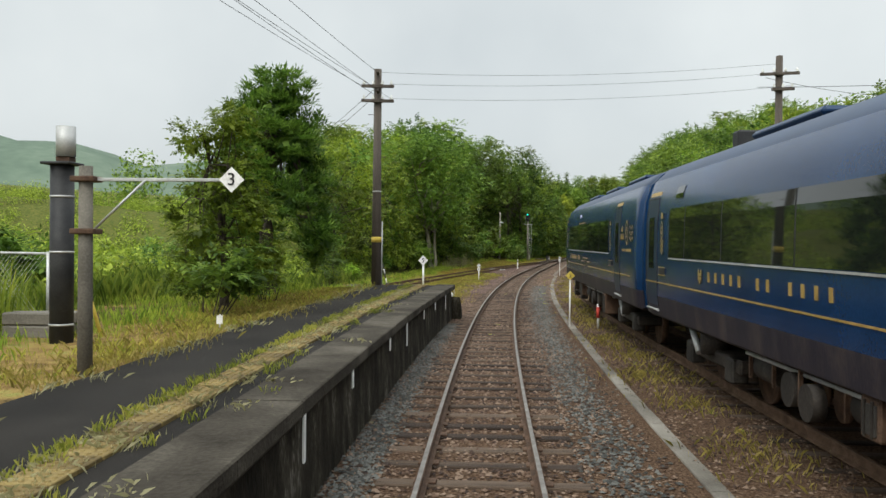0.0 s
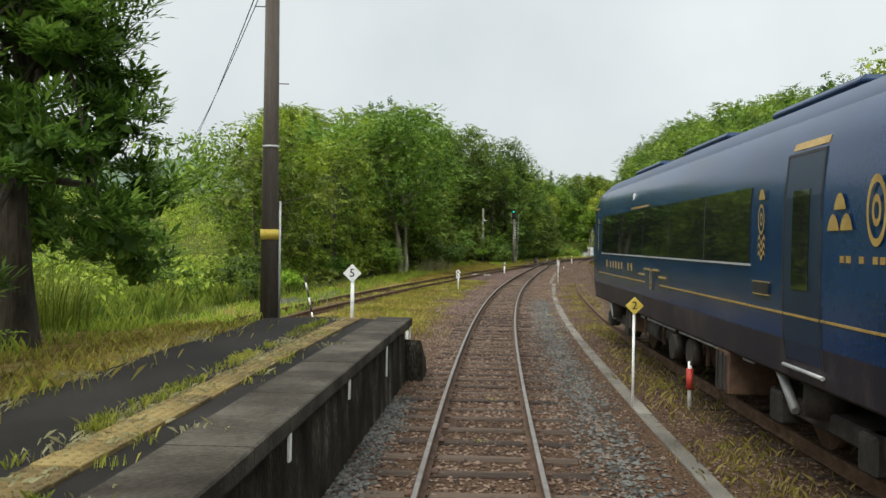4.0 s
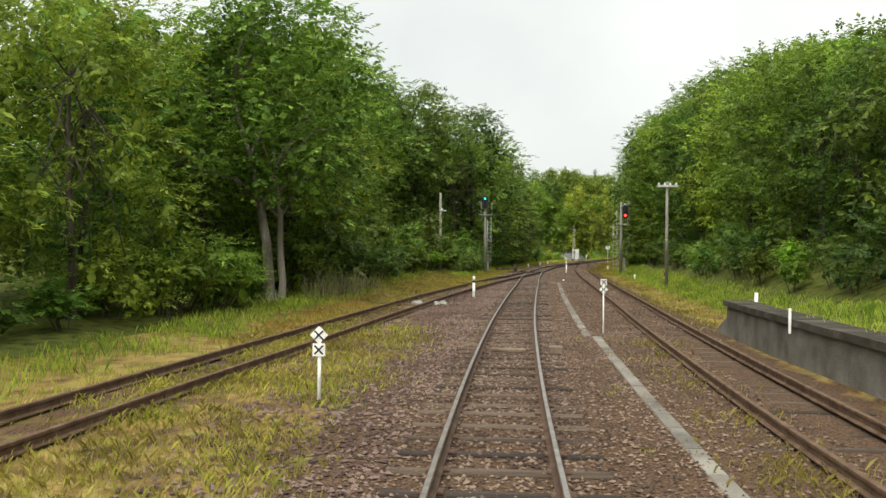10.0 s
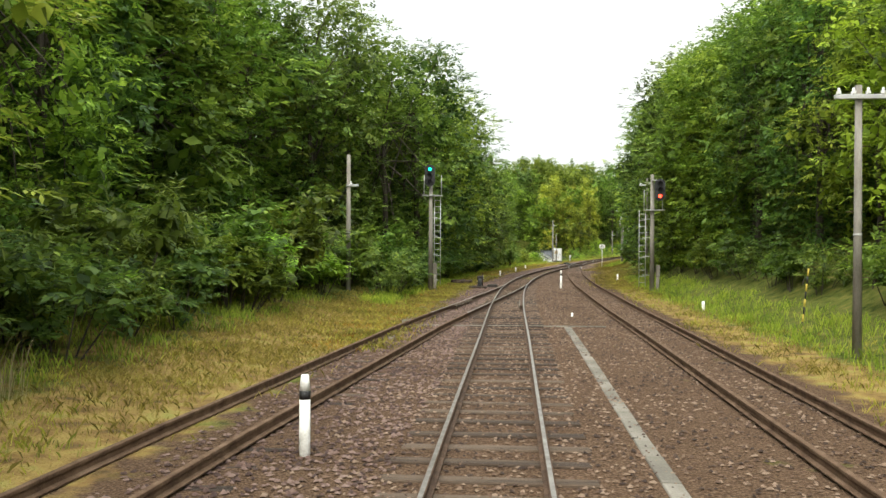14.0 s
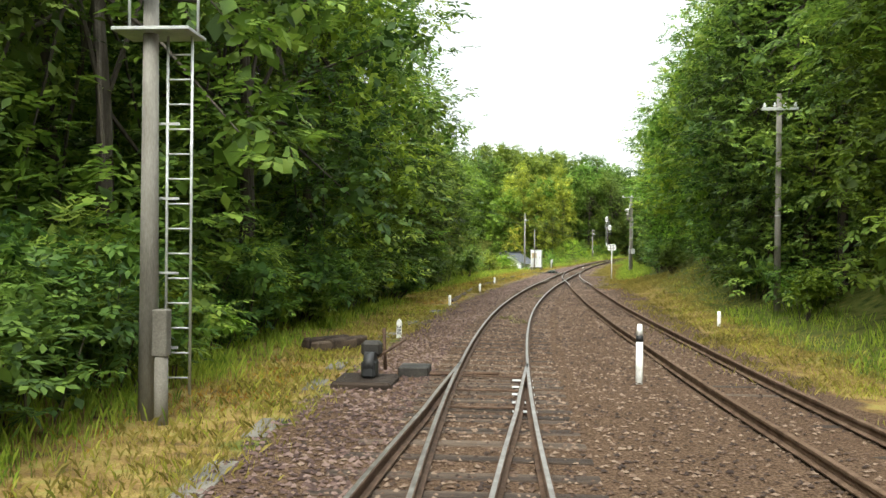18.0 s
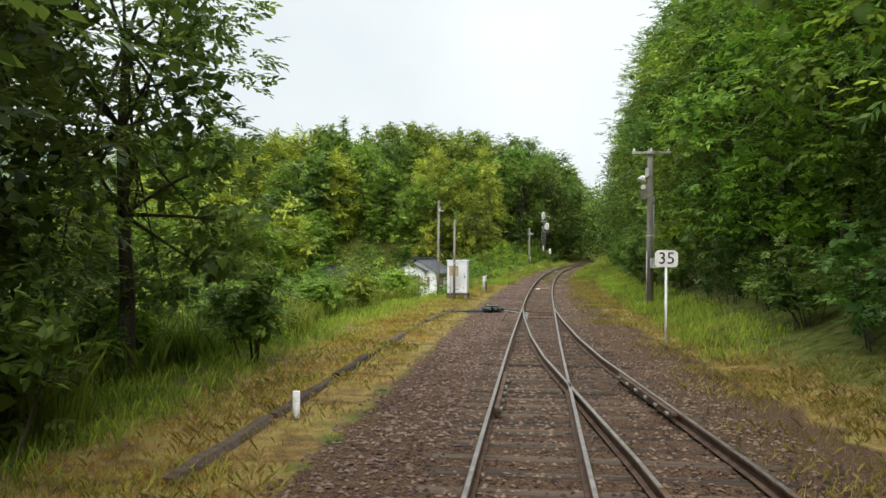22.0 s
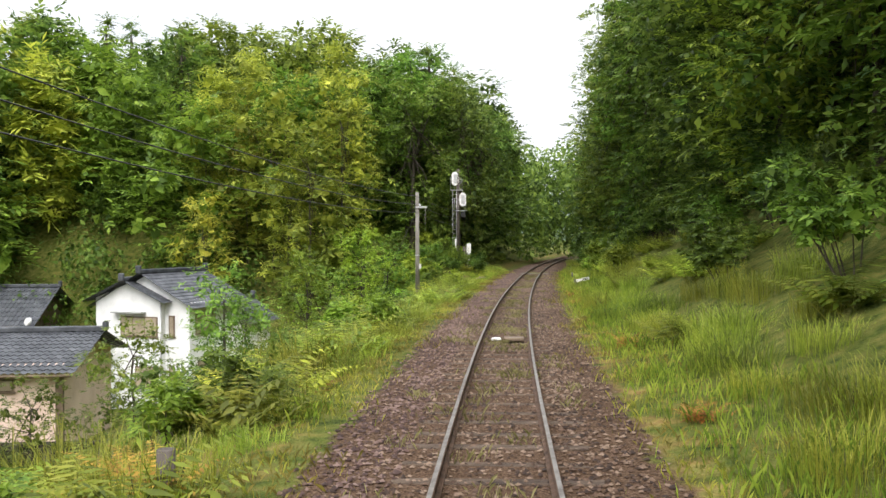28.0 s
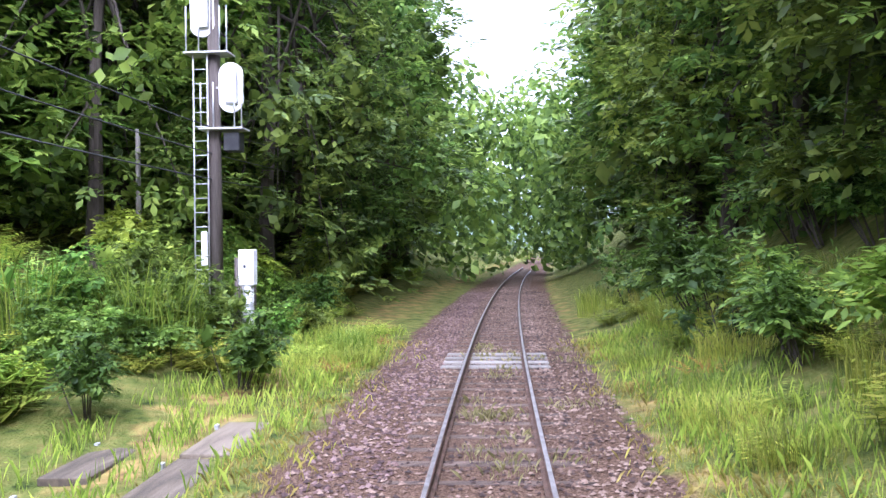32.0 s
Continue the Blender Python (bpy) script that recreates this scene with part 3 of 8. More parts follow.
def sleeper_mesh(seed, length=2.1):
    rng = random.Random(seed)
    bm = bmesh.new()
    bmesh.ops.create_cube(bm, size=1)
    for v in bm.verts:
        v.co = (v.co.x * length + rng.uniform(-0.03, 0.03), v.co.y * 0.2 + rng.uniform(-0.012, 0.012), v.co.z * 0.14 - 0.222 + rng.uniform(-0.008, 0.006))
    bmesh.ops.bevel(bm, geom=bm.edges[:], offset=0.012, segments=1, affect="EDGES")
    return bm_mesh("sleeper", bm, M_SLEEPER)


SLEEPERS = [sleeper_mesh(k) for k in range(6)]
CHAIR = box("rail_fastening", M_RUST, -0.11, 0.11, -0.075, 0.075, -0.152, -0.128, 0.006)


def track(name, label, s0, s1, shift, worn, spacing, singles, sink, seed=1):
    t = thing(name, Matrix(), label, "railway track", kind="structure")
    for off in (-0.566, 0.566):
        rail(t, s0, s1, shift, off, worn)
    rng = random.Random(seed)
    s, count, rest = s0 + 0.3, 0, []
    while s < s1:
        m = put(s + rng.uniform(-0.05, 0.05), (shift(s) if shift else 0.0) + rng.uniform(-0.03, 0.03), sink(s) + rng.uniform(-0.012, 0.0), rng.uniform(-1.5, 1.5))
        me = rng.choice(SLEEPERS)
        if s >= 2 and count < singles:
            sl = part("sleeper", me, t, m)
            if worn and s < 62:
                for off in (-0.566, 0.566):
                    part("rail_fastening", CHAIR, sl, Matrix.Translation((off, 0, 0.0)))
            count += 1
        else:
            rest.append((me, m))
        s += spacing * rng.uniform(0.93, 1.07)
    if rest:
        v, f = [], []
        for me, m in rest:
            base = len(v)
            v += [(m @ x.co)[:] for x in me.vertices]
            f += [[base + i for i in p.vertices] for p in me.polygons]
        tagged(part("far_sleepers", mesh_from("far_sleepers", v, f, M_SLEEPER), t), kind="stuff")
    return t


main_track = track("main_track", "single railway track with worn steel rails on old wooden sleepers", -12, 330, None, True, 0.66, 300, table([(0, 0.0), (95, -0.004), (114, -0.022), (182, -0.024), (190, -0.018), (330, -0.018)]))
track("station_track", "rusty station track on wooden sleepers beside the main track", -30, 140, right_d, False, 0.7, 160, table([(0, -0.015), (30, -0.02), (50, -0.032)]), 2)
siding = track("siding_track", "rusty overgrown siding track running into the main track", 16, 92, siding_d, False, 0.72, 115, table([(16, -0.03), (92, -0.026)]), 3)


# points: blades, stock rails, frogs and guard rails where the tracks join
def turnout(label, tip, heel, shift, side):
    t = thing("railway_points", Matrix(), label, "railway points", kind="structure")
    rng = random.Random(int(tip))
    for off, worn in ((-0.566, True), (0.566, True)):
        a, b = sorted((tip, heel))
        part("closure_rail", sweep("closure_rail", M_RUST, RAIL_FOOT, a, b, 1.0, lambda s, o=off: shift(s) + o), t)
        part("closure_rail_head", sweep("closure_rail_head", M_RUST, RAIL_HEAD, a, b, 1.0, lambda s, o=off: shift(s) + o), t)
        part("running_band", sweep("running_band", M_STEEL_HEAD, RUN_BAND, a, b, 1.0, lambda s, o=off: shift(s) + o), t)
    for k in range(int(abs(heel - tip) / 0.62)):
        s = min(tip, heel) + 0.3 + k * 0.62
        ln = 2.2 + abs(shift(s))
        part("long_sleeper", box("long_sleeper", M_SLEEPER, -ln / 2, ln / 2, -0.1, 0.1, -0.292, -0.15, 0.012), t, put(s, shift(s) / 2, rng.uniform(-0.036, -0.012), rng.uniform(-1, 1)))
    frog = next(s for s in np.arange(min(tip, heel), max(tip, heel), 0.1) if abs(abs(shift(s)) - 1.132) < 0.06)
    for o in (-0.566 + 0.09, 0.566 - 0.09):
        part("guard_rail", sweep("guard_rail", M_RUST, RAIL_HEAD, frog - 1.7, frog + 1.7, 0.8, lambda s, o=o: o if o * side < 0 else shift(s) + o, lift=lambda s: 0.005), t)
        for k in range(6):
            q = frog - 1.5 + 0.6 * k
            part("spacer_block", box("spacer_block", M_CONCRETE_PALE, -0.03, 0.03, -0.05, 0.05, -0.06, -0.016, 0.008), t, put(q, (o if o * side < 0 else shift(q) + o) + (0.045 if o < 0 else -0.045), 0), "pale worn spacer block")
    for k in range(3):
        q = tip + (1 if heel > tip else -1) * (0.6 + 1.3 * k)
        part("stretcher_bar", box("stretcher_bar", M_RUST, -0.62, 0.62, -0.025, 0.025, -0.15, -0.125, 0.005), t, put(q, shift(q) * 0.5, 0), "flat steel bar joining the blades")
    for k in range(5):
        part("slide_plate", box("slide_plate", M_GALV, -0.16, 0.16, -0.06, 0.06, -0.15, -0.138, 0.004), t, put(min(tip, heel) + 0.9 + 0.62 * k if tip < heel else max(tip, heel) - 0.9 - 0.62 * k, -side * 0.48, 0))
    return t


turnout("points of the siding with worn blades and guard rails", 111, 92, siding_d, -1)
turnout("points of the station track with worn blades and guard rails", 163, 140, right_d, 1)

# ---- left platform ----
PT = 0.88
edge_d = table([(-30, -1.46), (8, -1.45), (16, -1.40), (25.5, -1.26)])
platform = thing("left_platform", Matrix(), "old station platform of dark mossy concrete with asphalt top", "platform", kind="structure")
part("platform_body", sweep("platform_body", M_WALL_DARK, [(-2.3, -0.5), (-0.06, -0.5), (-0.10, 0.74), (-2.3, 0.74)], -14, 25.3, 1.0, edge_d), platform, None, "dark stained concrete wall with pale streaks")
part("asphalt_top", sweep("asphalt_top", M_ASPHALT, [(-2.42, 0.6), (-0.52, 0.6), (-0.52, PT - 0.03), (-1.5, PT - 0.012), (-2.42, PT - 0.05)], -14, 25.35, 0.8, lambda s: edge_d(s) + (0.03 * math.sin(s * 1.7))), platform, None, "black patched asphalt")
rng = random.Random(5)
s = -14.0
while s < 25.2:
    ln = min(0.9 + rng.uniform(-0.01, 0.01), 25.4 - s)
    part("coping_slab", sweep("coping_slab", M_EDGE, [(-0.55, 0.735), (0.0, 0.735), (0.012, 0.76), (0.010, PT - 0.012), (-0.004, PT), (-0.55, PT)], s, s + ln - 0.006, 0.45, lambda q: edge_d(q), lift=lambda q, j=rng.uniform(-0.004, 0.003): j), platform)
    s += ln
tile = box("tactile_tile", M_TACTILE, -0.148, 0.148, -0.148, 0.148, PT - 0.03, PT + 0.012, 0.006)
bm = bmesh.new()
bm.from_mesh(tile)
for i in range(4):
    for j in range(4):
        ret = bmesh.ops.create_cone(bm, cap_ends=True, segments=6, radius1=0.018, radius2=0.012, depth=0.008)
        bmesh.ops.translate(bm, vec=(-0.108 + 0.072 * i, -0.108 + 0.072 * j, PT + 0.016), verts=ret["verts"])
bm.to_mesh(tile)
bm.free()
for row in range(1):
    for k in range(int(23.4 / 0.302)):
        s = 2.0 + k * 0.302
        part("tactile_tile", tile, platform, put(s, edge_d(s) - 0.94 - 0.302 * row, rng.uniform(-0.012, 0.0), rng.uniform(-1.2, 1.2)))
for k, s in enumerate((6.8, 9.2, 12.4, 14.6, 17.5, 19.9, 22.6, 25.2)):
    part("paint_mark", box("paint_mark", M_WHITE, -0.004, 0.012, -0.035, 0.035, 0.55 if k % 3 else 0.35, PT - 0.02, 0.0), platform, put(s, edge_d(s) - 0.008 + 0.004), "flaking white paint mark")
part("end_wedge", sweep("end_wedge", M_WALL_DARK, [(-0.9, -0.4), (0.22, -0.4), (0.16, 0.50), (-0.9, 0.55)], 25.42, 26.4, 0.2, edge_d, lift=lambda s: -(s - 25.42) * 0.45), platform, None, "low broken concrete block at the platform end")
pipe = part("drain_pipe", rod("drain_pipe", M_GALV, (0, 0, -0.3), (0.02, 0.0, 0.62), 0.025), platform, put(25.7, edge_d(25.5) - 0.42 + 0.3), "bent pale pipe")

# ---- right platform ----
rp_d = table([(-30, 6.4), (0, 6.15), (20, 5.75), (36, 5.35), (51, 5.28), (61.4, 5.22)])
rplat = thing("right_platform", Matrix(), "disused grassy platform with a stained concrete retaining wall", "platform", kind="structure")
part("retaining_wall", sweep("retaining_wall", M_CONCRETE, [(0.0, -0.5), (0.55, -0.5), (0.55, 0.54), (0.03, 0.54)], -14, 61.2, 1.0, rp_d), rplat, None, "grey streaked concrete wall")
s = -14.0
while s < 61:
    part("coping_slab", sweep("coping_slab", M_EDGE, [(-0.06, 0.545), (0.6, 0.545), (0.6, 0.67), (-0.05, 0.67)], s, min(s + 1.985, 61.3), 0.5, rp_d, lift=lambda q, j=rng.uniform(-0.008, 0.008): j), rplat)
    s += 2.0
part("end_ramp", sweep("end_ramp", M_CONCRETE, [(0.0, -0.5), (3.0, -0.5), (3.0, 0.3), (0.05, 0.3)], 61.2, 62.6, 0.35, rp_d, lift=lambda s: -(s - 61.2) * 0.35), rplat)
for s in (38.5, 44.0, 51.1, 56.0):
    part("marker_stake", box("marker_stake", M_WHITE, -0.02, 0.02, -0.03, 0.03, 0.4, 0.86, 0.004), rplat, put(s, rp_d(s) - 0.085, 0), "small white stake")

# ---- cable trough of concrete slabs between the tracks ----
slab_d = table([(-14, 2.41), (10, 2.27), (20, 2.22), (33, 2.12), (48, 2.07), (60, 2.02)])
slab2_d = table([(60.2, 1.82), (70, 1.78), (76, 1.74), (89, 1.72)])
trough = thing("cable_trough", Matrix(), "line of pale concrete cable trough lids beside the track", "cable trough", kind="structure")
for a, b, fn in ((-6, 59.8, slab_d), (60.3, 89.2, slab2_d)):
    s = a
    while s < b:
        part("trough_lid", sweep("trough_lid", M_CONCRETE_PALE, [(-0.098, -0.36), (0.098, -0.36), (0.098, -0.172), (0.088, -0.162), (-0.088, -0.162), (-0.098, -0.172)], s, min(s + 0.995, b + 0.4), 0.5, fn, lift=lambda q, j=rng.uniform(-0.008, 0.006): j), trough)
        s += 1.003
ltr = table([(80, -2.66), (96, -3.1), (102, -2.45), (112, -2.8), (117, -2.75), (125, -2.62)])
trough2 = thing("cable_trough", Matrix(), "half-buried old concrete cable trough along the grass edge", "cable trough", kind="structure")
s = 84.0
while s < 124:
    part("trough_lid", sweep("trough_lid", M_CONCRETE, [(-0.15, -0.4), (0.15, -0.4), (0.14, -0.17), (-0.14, -0.17)], s, s + 0.98, 0.5, ltr, lift=lambda q, j=rng.uniform(-0.05, 0.02): j), trough2)
    s += 1.0
log_d = table([(140, -3.5), (151, -3.5), (158, -3.5), (164, -3.1), (175, -2.68), (181, -2.5)])
kerb = thing("timber_kerb", Matrix(), "dark rotten timber edging along the ballast", "edging", kind="structure")
s = 128.0
while s < 163:
    ln = rng.uniform(2.2, 3.4)
    part("timber", sweep("timber", M_SLEEPER, [(-0.09, -0.36), (0.09, -0.36), (0.11, -0.2), (0.05, -0.11), (-0.06, -0.1), (-0.11, -0.2)], s, s + ln, 0.6, lambda q: log_d(q) if q > 140 else -3.5 + (140 - q) * 0.06, lift=lambda q, j=rng.uniform(-0.04, 0.01): j + 0.015 * math.sin(q * 3)), kerb)
    s += ln + rng.uniform(0.05, 0.5)
cover = thing("cover_boards", Matrix(), "two strips of weathered brown boards over a drain in the grass", "drain cover", kind="structure")
for d0, w, first in ((-4.5, 0.28, 247.9), (-3.24, 0.29, 248.6)):
    for k in range(3):
        q = first + 1.76 * k
        zz = 0.5 * (level(q, d0 - 0.2) + level(q, d0 + 0.2))
        part("cover_board", box("cover_board", M_BOARD, -w, w, -0.87, 0.87, -0.08, 0.02, 0.012), cover, put(q, d0 + rng.uniform(-0.02, 0.02), zz + rng.uniform(0.0, 0.012), rng.uniform(-0.5, 0.5), 0, rng.uniform(-0.8, 0.8)))
        part("bracket", box("bracket", M_GALV, -w - 0.05, -w, -0.04, 0.04, -0.08, 0.07, 0.005), cover, put(q + 0.5, d0, zz), "small grey bracket")


# ---- ballast stones ----
def stones(name, label, mat, count, pick, seed, size=(0.018, 0.036)):
    r = np.random.RandomState(seed)
    s, d = pick(r, count)
    z = land(s, d)
    c = lay_np(s, d, z)
    n = len(s)
    base = np.array([(1, 0, 0), (0, 1, 0), (-1, 0, 0), (0, -1, 0), (0, 0, 0.9), (0, 0, -0.9)], float)
    v = base[None] * (1 + r.uniform(-0.35, 0.35, (n, 6, 1))) + r.uniform(-0.25, 0.25, (n, 6, 3))
    a = r.uniform(0, 2 * np.pi, n)
    ca, sa = np.cos(a)[:, None], np.sin(a)[:, None]
    sc = r.uniform(*size, n)[:, None, None] * np.array([1.25, 0.9, 0.75])
    v = v * sc
    x, y = v[..., 0] * ca - v[..., 1] * sa, v[..., 0] * sa + v[..., 1] * ca
    v = np.stack([x, y, v[..., 2]], -1) + c[:, None] + np.array([0, 0, 0.012])
    f = np.array([(0, 1, 4), (1, 2, 4), (2, 3, 4), (3, 0, 4), (1, 0, 5), (2, 1, 5), (3, 2, 5), (0, 3, 5)])
    F = (f[None, :4] + 6 * np.arange(n)[:, None, None]).reshape(-1, 3)
    ob = new(name, mesh_fast(name, v.reshape(-1, 3), F, mat))
    tagged(ob, label, "ballast", kind="stuff")


def pick_main(r, n):
    s = r.uniform(2, 290, n)
    return s, np.where(r.rand(n) < 0.6, r.uniform(-2.1, 1.5, n), r.uniform(-1.1, 1.1, n))


def pick_yard(r, n):
    s = r.uniform(60, 150, n)
    return s, r.uniform(1.4, 1, n) * 0 + 1.3 + r.rand(n) * (np.interp(s, [60, 110, 150], [3.6, 3.4, 1.6]))


def pick_grey(r, n):
    s = r.uniform(3, 46, n)
    left = r.rand(n) < 0.4
    s = np.where(left, 4 + r.rand(n) * 20, s)
    return s, np.where(left, r.normal(-1.28, 0.14, n), r.normal(1.45, 0.22, n))


def pick_patch(r, n):
    a = r.uniform(0, 2 * np.pi, n)
    q = np.sqrt(r.rand(n))
    return 44.5 + 3.6 * q * np.cos(a), -7.75 + 0.65 * q * np.sin(a) + 0.08 * (3.6 * q * np.cos(a))


stones("gravel_patch", "patch of dark grey gravel on the grass beside the siding", M_CHIP, 5200, pick_patch, 18, (0.02, 0.045))


def pick_near(r, n):
    return r.uniform(2, 64, n), r.uniform(-1.5, 2.0, n)


stones("fine_ballast", "small brown ballast chips between the sleepers", M_STONE, 34000, pick_near, 15, (0.012, 0.026))


def pick_side(r, n):
    s = r.uniform(3, 62, n)
    return s, 2.4 + r.rand(n) * 2.0 - 0.012 * s


stones("side_gravel", "brown gravel and soil crumbs beside the cable trough", M_STONE, 15000, pick_side, 14, (0.012, 0.028))
def pick_left(r, n):
    s = np.where(r.rand(n) < 0.45, r.uniform(38, 112, n), r.uniform(112, 285, n))
    edge = np.interp(s, [38, 50, 62, 85, 100, 112, 125, 165, 190, 205, 235, 262], [-2.2, -3.6, -4.0, -3.3, -2.7, -2.5, -2.6, -2.5, -2.1, -2.0, -2.0, -2.2])
    return s, edge + (-1.0 - edge) * r.rand(n) ** 0.8


def pick_right(r, n):
    s = r.uniform(150, 285, n)
    return s, 0.75 + r.rand(n) * np.interp(s, [150, 165, 205, 262], [2.2, 1.5, 1.05, 1.1])


stones("red_ballast", "coarse reddish purple crushed stone on the ballast shoulder", M_STONE_RED, 34000, pick_left, 16, (0.02, 0.042))
stones("shoulder_ballast", "brown crushed stone on the ballast shoulder", M_STONE, 11000, pick_right, 17, (0.02, 0.04))
stones("ballast", "reddish brown crushed stone ballast between and beside the rails", M_STONE, 72000, pick_main, 11)
stones("yard_ballast", "brown ballast stones between the two tracks", M_STONE, 18000, pick_yard, 12)
stones("crushed_stone", "pale grey fresh crushed stone beside the rails", M_CHIP, 12000, pick_grey, 13)


# ---- plants ----
def leaves(points, normals, size, r, slim=0.5, droop=0.25):
    """Folded leaves (two triangles each) at points, facing about along normals."""
    n = len(points)
    nn = normals + r.normal(0, 0.55, (n, 3)) + np.array([0, 0, 0.35])
    nn /= np.linalg.norm(nn, axis=1)[:, None]
    t = np.cross(nn, r.normal(0, 1, (n, 3)))
    t /= np.linalg.norm(t, axis=1)[:, None] + 1e-9
    t[:, 2] -= droop
    b = np.cross(nn, t)
    L = (size * r.uniform(0.6, 1.35, n))[:, None]
    W = L * slim * 0.5
    base, tip = points - t * L * 0.5, points + t * L * 0.5
    v = np.stack([base, points + b * W + nn * W * 0.35, tip, points - b * W + nn * W * 0.35], 1)
    f = np.array([(0, 1, 2), (0, 2, 3)])
    return v.reshape(-1, 3), (f[None] + 4 * np.arange(n)[:, None, None]).reshape(-1, 3)


def sprays(points, normals, size, r, slim=0.5, droop=0.25):
    """Twigs of seven leaves each, spread flat in tiers and drooping outwards."""
    n = len(points)
    ax = normals + r.normal(0, 0.45, (n, 3))
    ax[:, 2] = ax[:, 2] * 0.45 - droop * 0.6
    ax /= np.linalg.norm(ax, axis=1)[:, None]
    up = np.array([0, 0, 1.0]) + 0.35 * normals + r.normal(0, 0.22, (n, 3))
    side = np.cross(ax, up)
    side /= np.linalg.norm(side, axis=1)[:, None] + 1e-9
    nrm = np.cross(side, ax)
    V = []
    for k in range(7):
        u, sg = (k // 2 + 0.6) / 3.6, (0 if k == 6 else (1 if k % 2 else -1))
        t = ax * (0.62 if sg else 1.0) + side * sg * 0.8 + r.normal(0, 0.16, (n, 3))
        t /= np.linalg.norm(t, axis=1)[:, None]
        t[:, 2] -= droop * 0.7
        b = np.cross(nrm, t)
        L = (size * r.uniform(0.65, 1.25, n) * (1.1 if k < 6 else 1.25))[:, None]
        W = L * slim * 0.5
        o = points + ax * (u * size * 1.9) - ax * size
        V.append(np.stack([o, o + t * L * 0.5 + b * W + nrm * W * 0.3, o + t * L, o + t * L * 0.5 - b * W + nrm * W * 0.3], 1))
    v = np.concatenate(V)
    f = np.array([(0, 1, 2), (0, 2, 3)])
    return v.reshape(-1, 3), (f[None] + 4 * np.arange(len(v))[:, None, None]).reshape(-1, 3)


def crown_mesh(name, mat, blobs, per, size, seed, slim=0.5, core=0.56, droop=0.2):
    """A crown of clumps, each one a billow of leafy tufts over sparse inner leaves, with an uneven outline and dark gaps."""
    r = np.random.RandomState(seed)
    V, F, base = [], [], 0
    for c, rad in blobs:
        c = np.array(c, float)
        m = max(3, int(per * rad * rad / 8))
        q = r.normal(0, 1, (m, 3))
        q /= np.linalg.norm(q, axis=1)[:, None]
        v, f = leaves(c + q * (rad * r.uniform(0.1, core, m))[:, None], q, size * 1.5, r, 0.65)
        V.append(v), F.append(f + base)
        base += len(v)
        k = int(5 + 3.5 * min(rad, 2.2))
        a = np.arange(k) * 2.4 + r.uniform(-0.4, 0.4, k)
        z = np.linspace(-0.55, 0.98, k) + r.uniform(-0.1, 0.1, k)
        w = np.sqrt(np.clip(1 - z * z, 0.02, 1))
        ways = np.stack([w * np.cos(a), w * np.sin(a), z], 1)
        hub = c + ways * (rad * r.uniform(0.58, 0.86, k))[:, None] * np.array([1, 1, 0.85])
        tuft = rad * r.uniform(0.32, 0.52, k)
        n = max(2, int(per * rad * rad / 7 / k))
        i = np.repeat(np.arange(k), n)
        d = r.normal(0, 1, (k * n, 3))
        d[:, 2] = np.abs(d[:, 2]) - 0.35
        d /= np.linalg.norm(d, axis=1)[:, None]
        p = hub[i] + d * (tuft[i] * r.uniform(0.55, 1.12, k * n))[:, None] * np.array([1, 1, 0.62])
        v, f = sprays(p, 0.6 * d + 0.5 * ways[i], size, r, slim, droop)
        V.append(v), F.append(f + base)
        base += len(v)
    return mesh_fast(name, np.concatenate(V), np.concatenate(F), mat)


def limbs(name, mat, trunk_h, r0, blobs, seed, lean=0.0):
    """A tapered, slightly bent trunk with limbs that reach the clumps of the crown."""
    rng = random.Random(seed)
    meshes, pts = [], []
    for k in range(5):
        u = k / 4
        pts.append(Vector((lean * u * u + rng.uniform(-0.08, 0.08) * (k > 0), rng.uniform(-0.08, 0.08) * (k > 0), trunk_h * u)))
    for k in range(4):
        meshes.append(rod("t", mat, pts[k] - Vector((0, 0, 0.25 if k == 0 else 0.03)), pts[k + 1], r0 * (1.25 if k == 0 else 1 - 0.17 * k), r0 * (1 - 0.17 * (k + 1)), 9))
    for c, rad in blobs:
        a = pts[rng.choice((2, 3, 4))]
        mid = (a + Vector(c)) / 2 + Vector((rng.uniform(-0.3, 0.3), rng.uniform(-0.3, 0.3), rng.uniform(0, 0.4)))
        meshes.append(rod("t", mat, a, mid, r0 * 0.27, r0 * 0.17, 5))
        meshes.append(rod("t", mat, mid, Vector(c), r0 * 0.17, r0 * 0.06, 4))
    return joined(name, meshes)


def tree_kind(height, spread, clumps, seed, mat, per=120, size=0.3, low=0.3, trunk=0.16, slim=0.5):
    """Trunk and crown meshes of one kind of tree."""
    r = random.Random(seed)
    blobs = []
    for k in range(clumps):
        u = (k + 0.5) / clumps
        z = height * (low + (0.95 - low) * u)
        w = spread * math.sqrt(max(0.05, 1 - (2 * (u * 0.85 + 0.12) - 1) ** 2)) * 0.72
        a = k * 2.4 + r.uniform(-0.5, 0.5)
        q = w * r.uniform(0.45, 1.0)
        blobs.append(((q * math.cos(a), q * math.sin(a), z + r.uniform(-0.4, 0.4)), spread * r.uniform(0.26, 0.44)))
    return limbs("trunk", M_BARK, height * 0.72, trunk, blobs, seed, r.uniform(-0.4, 0.4)), crown_mesh("crown", mat, blobs, per, size, seed, slim)


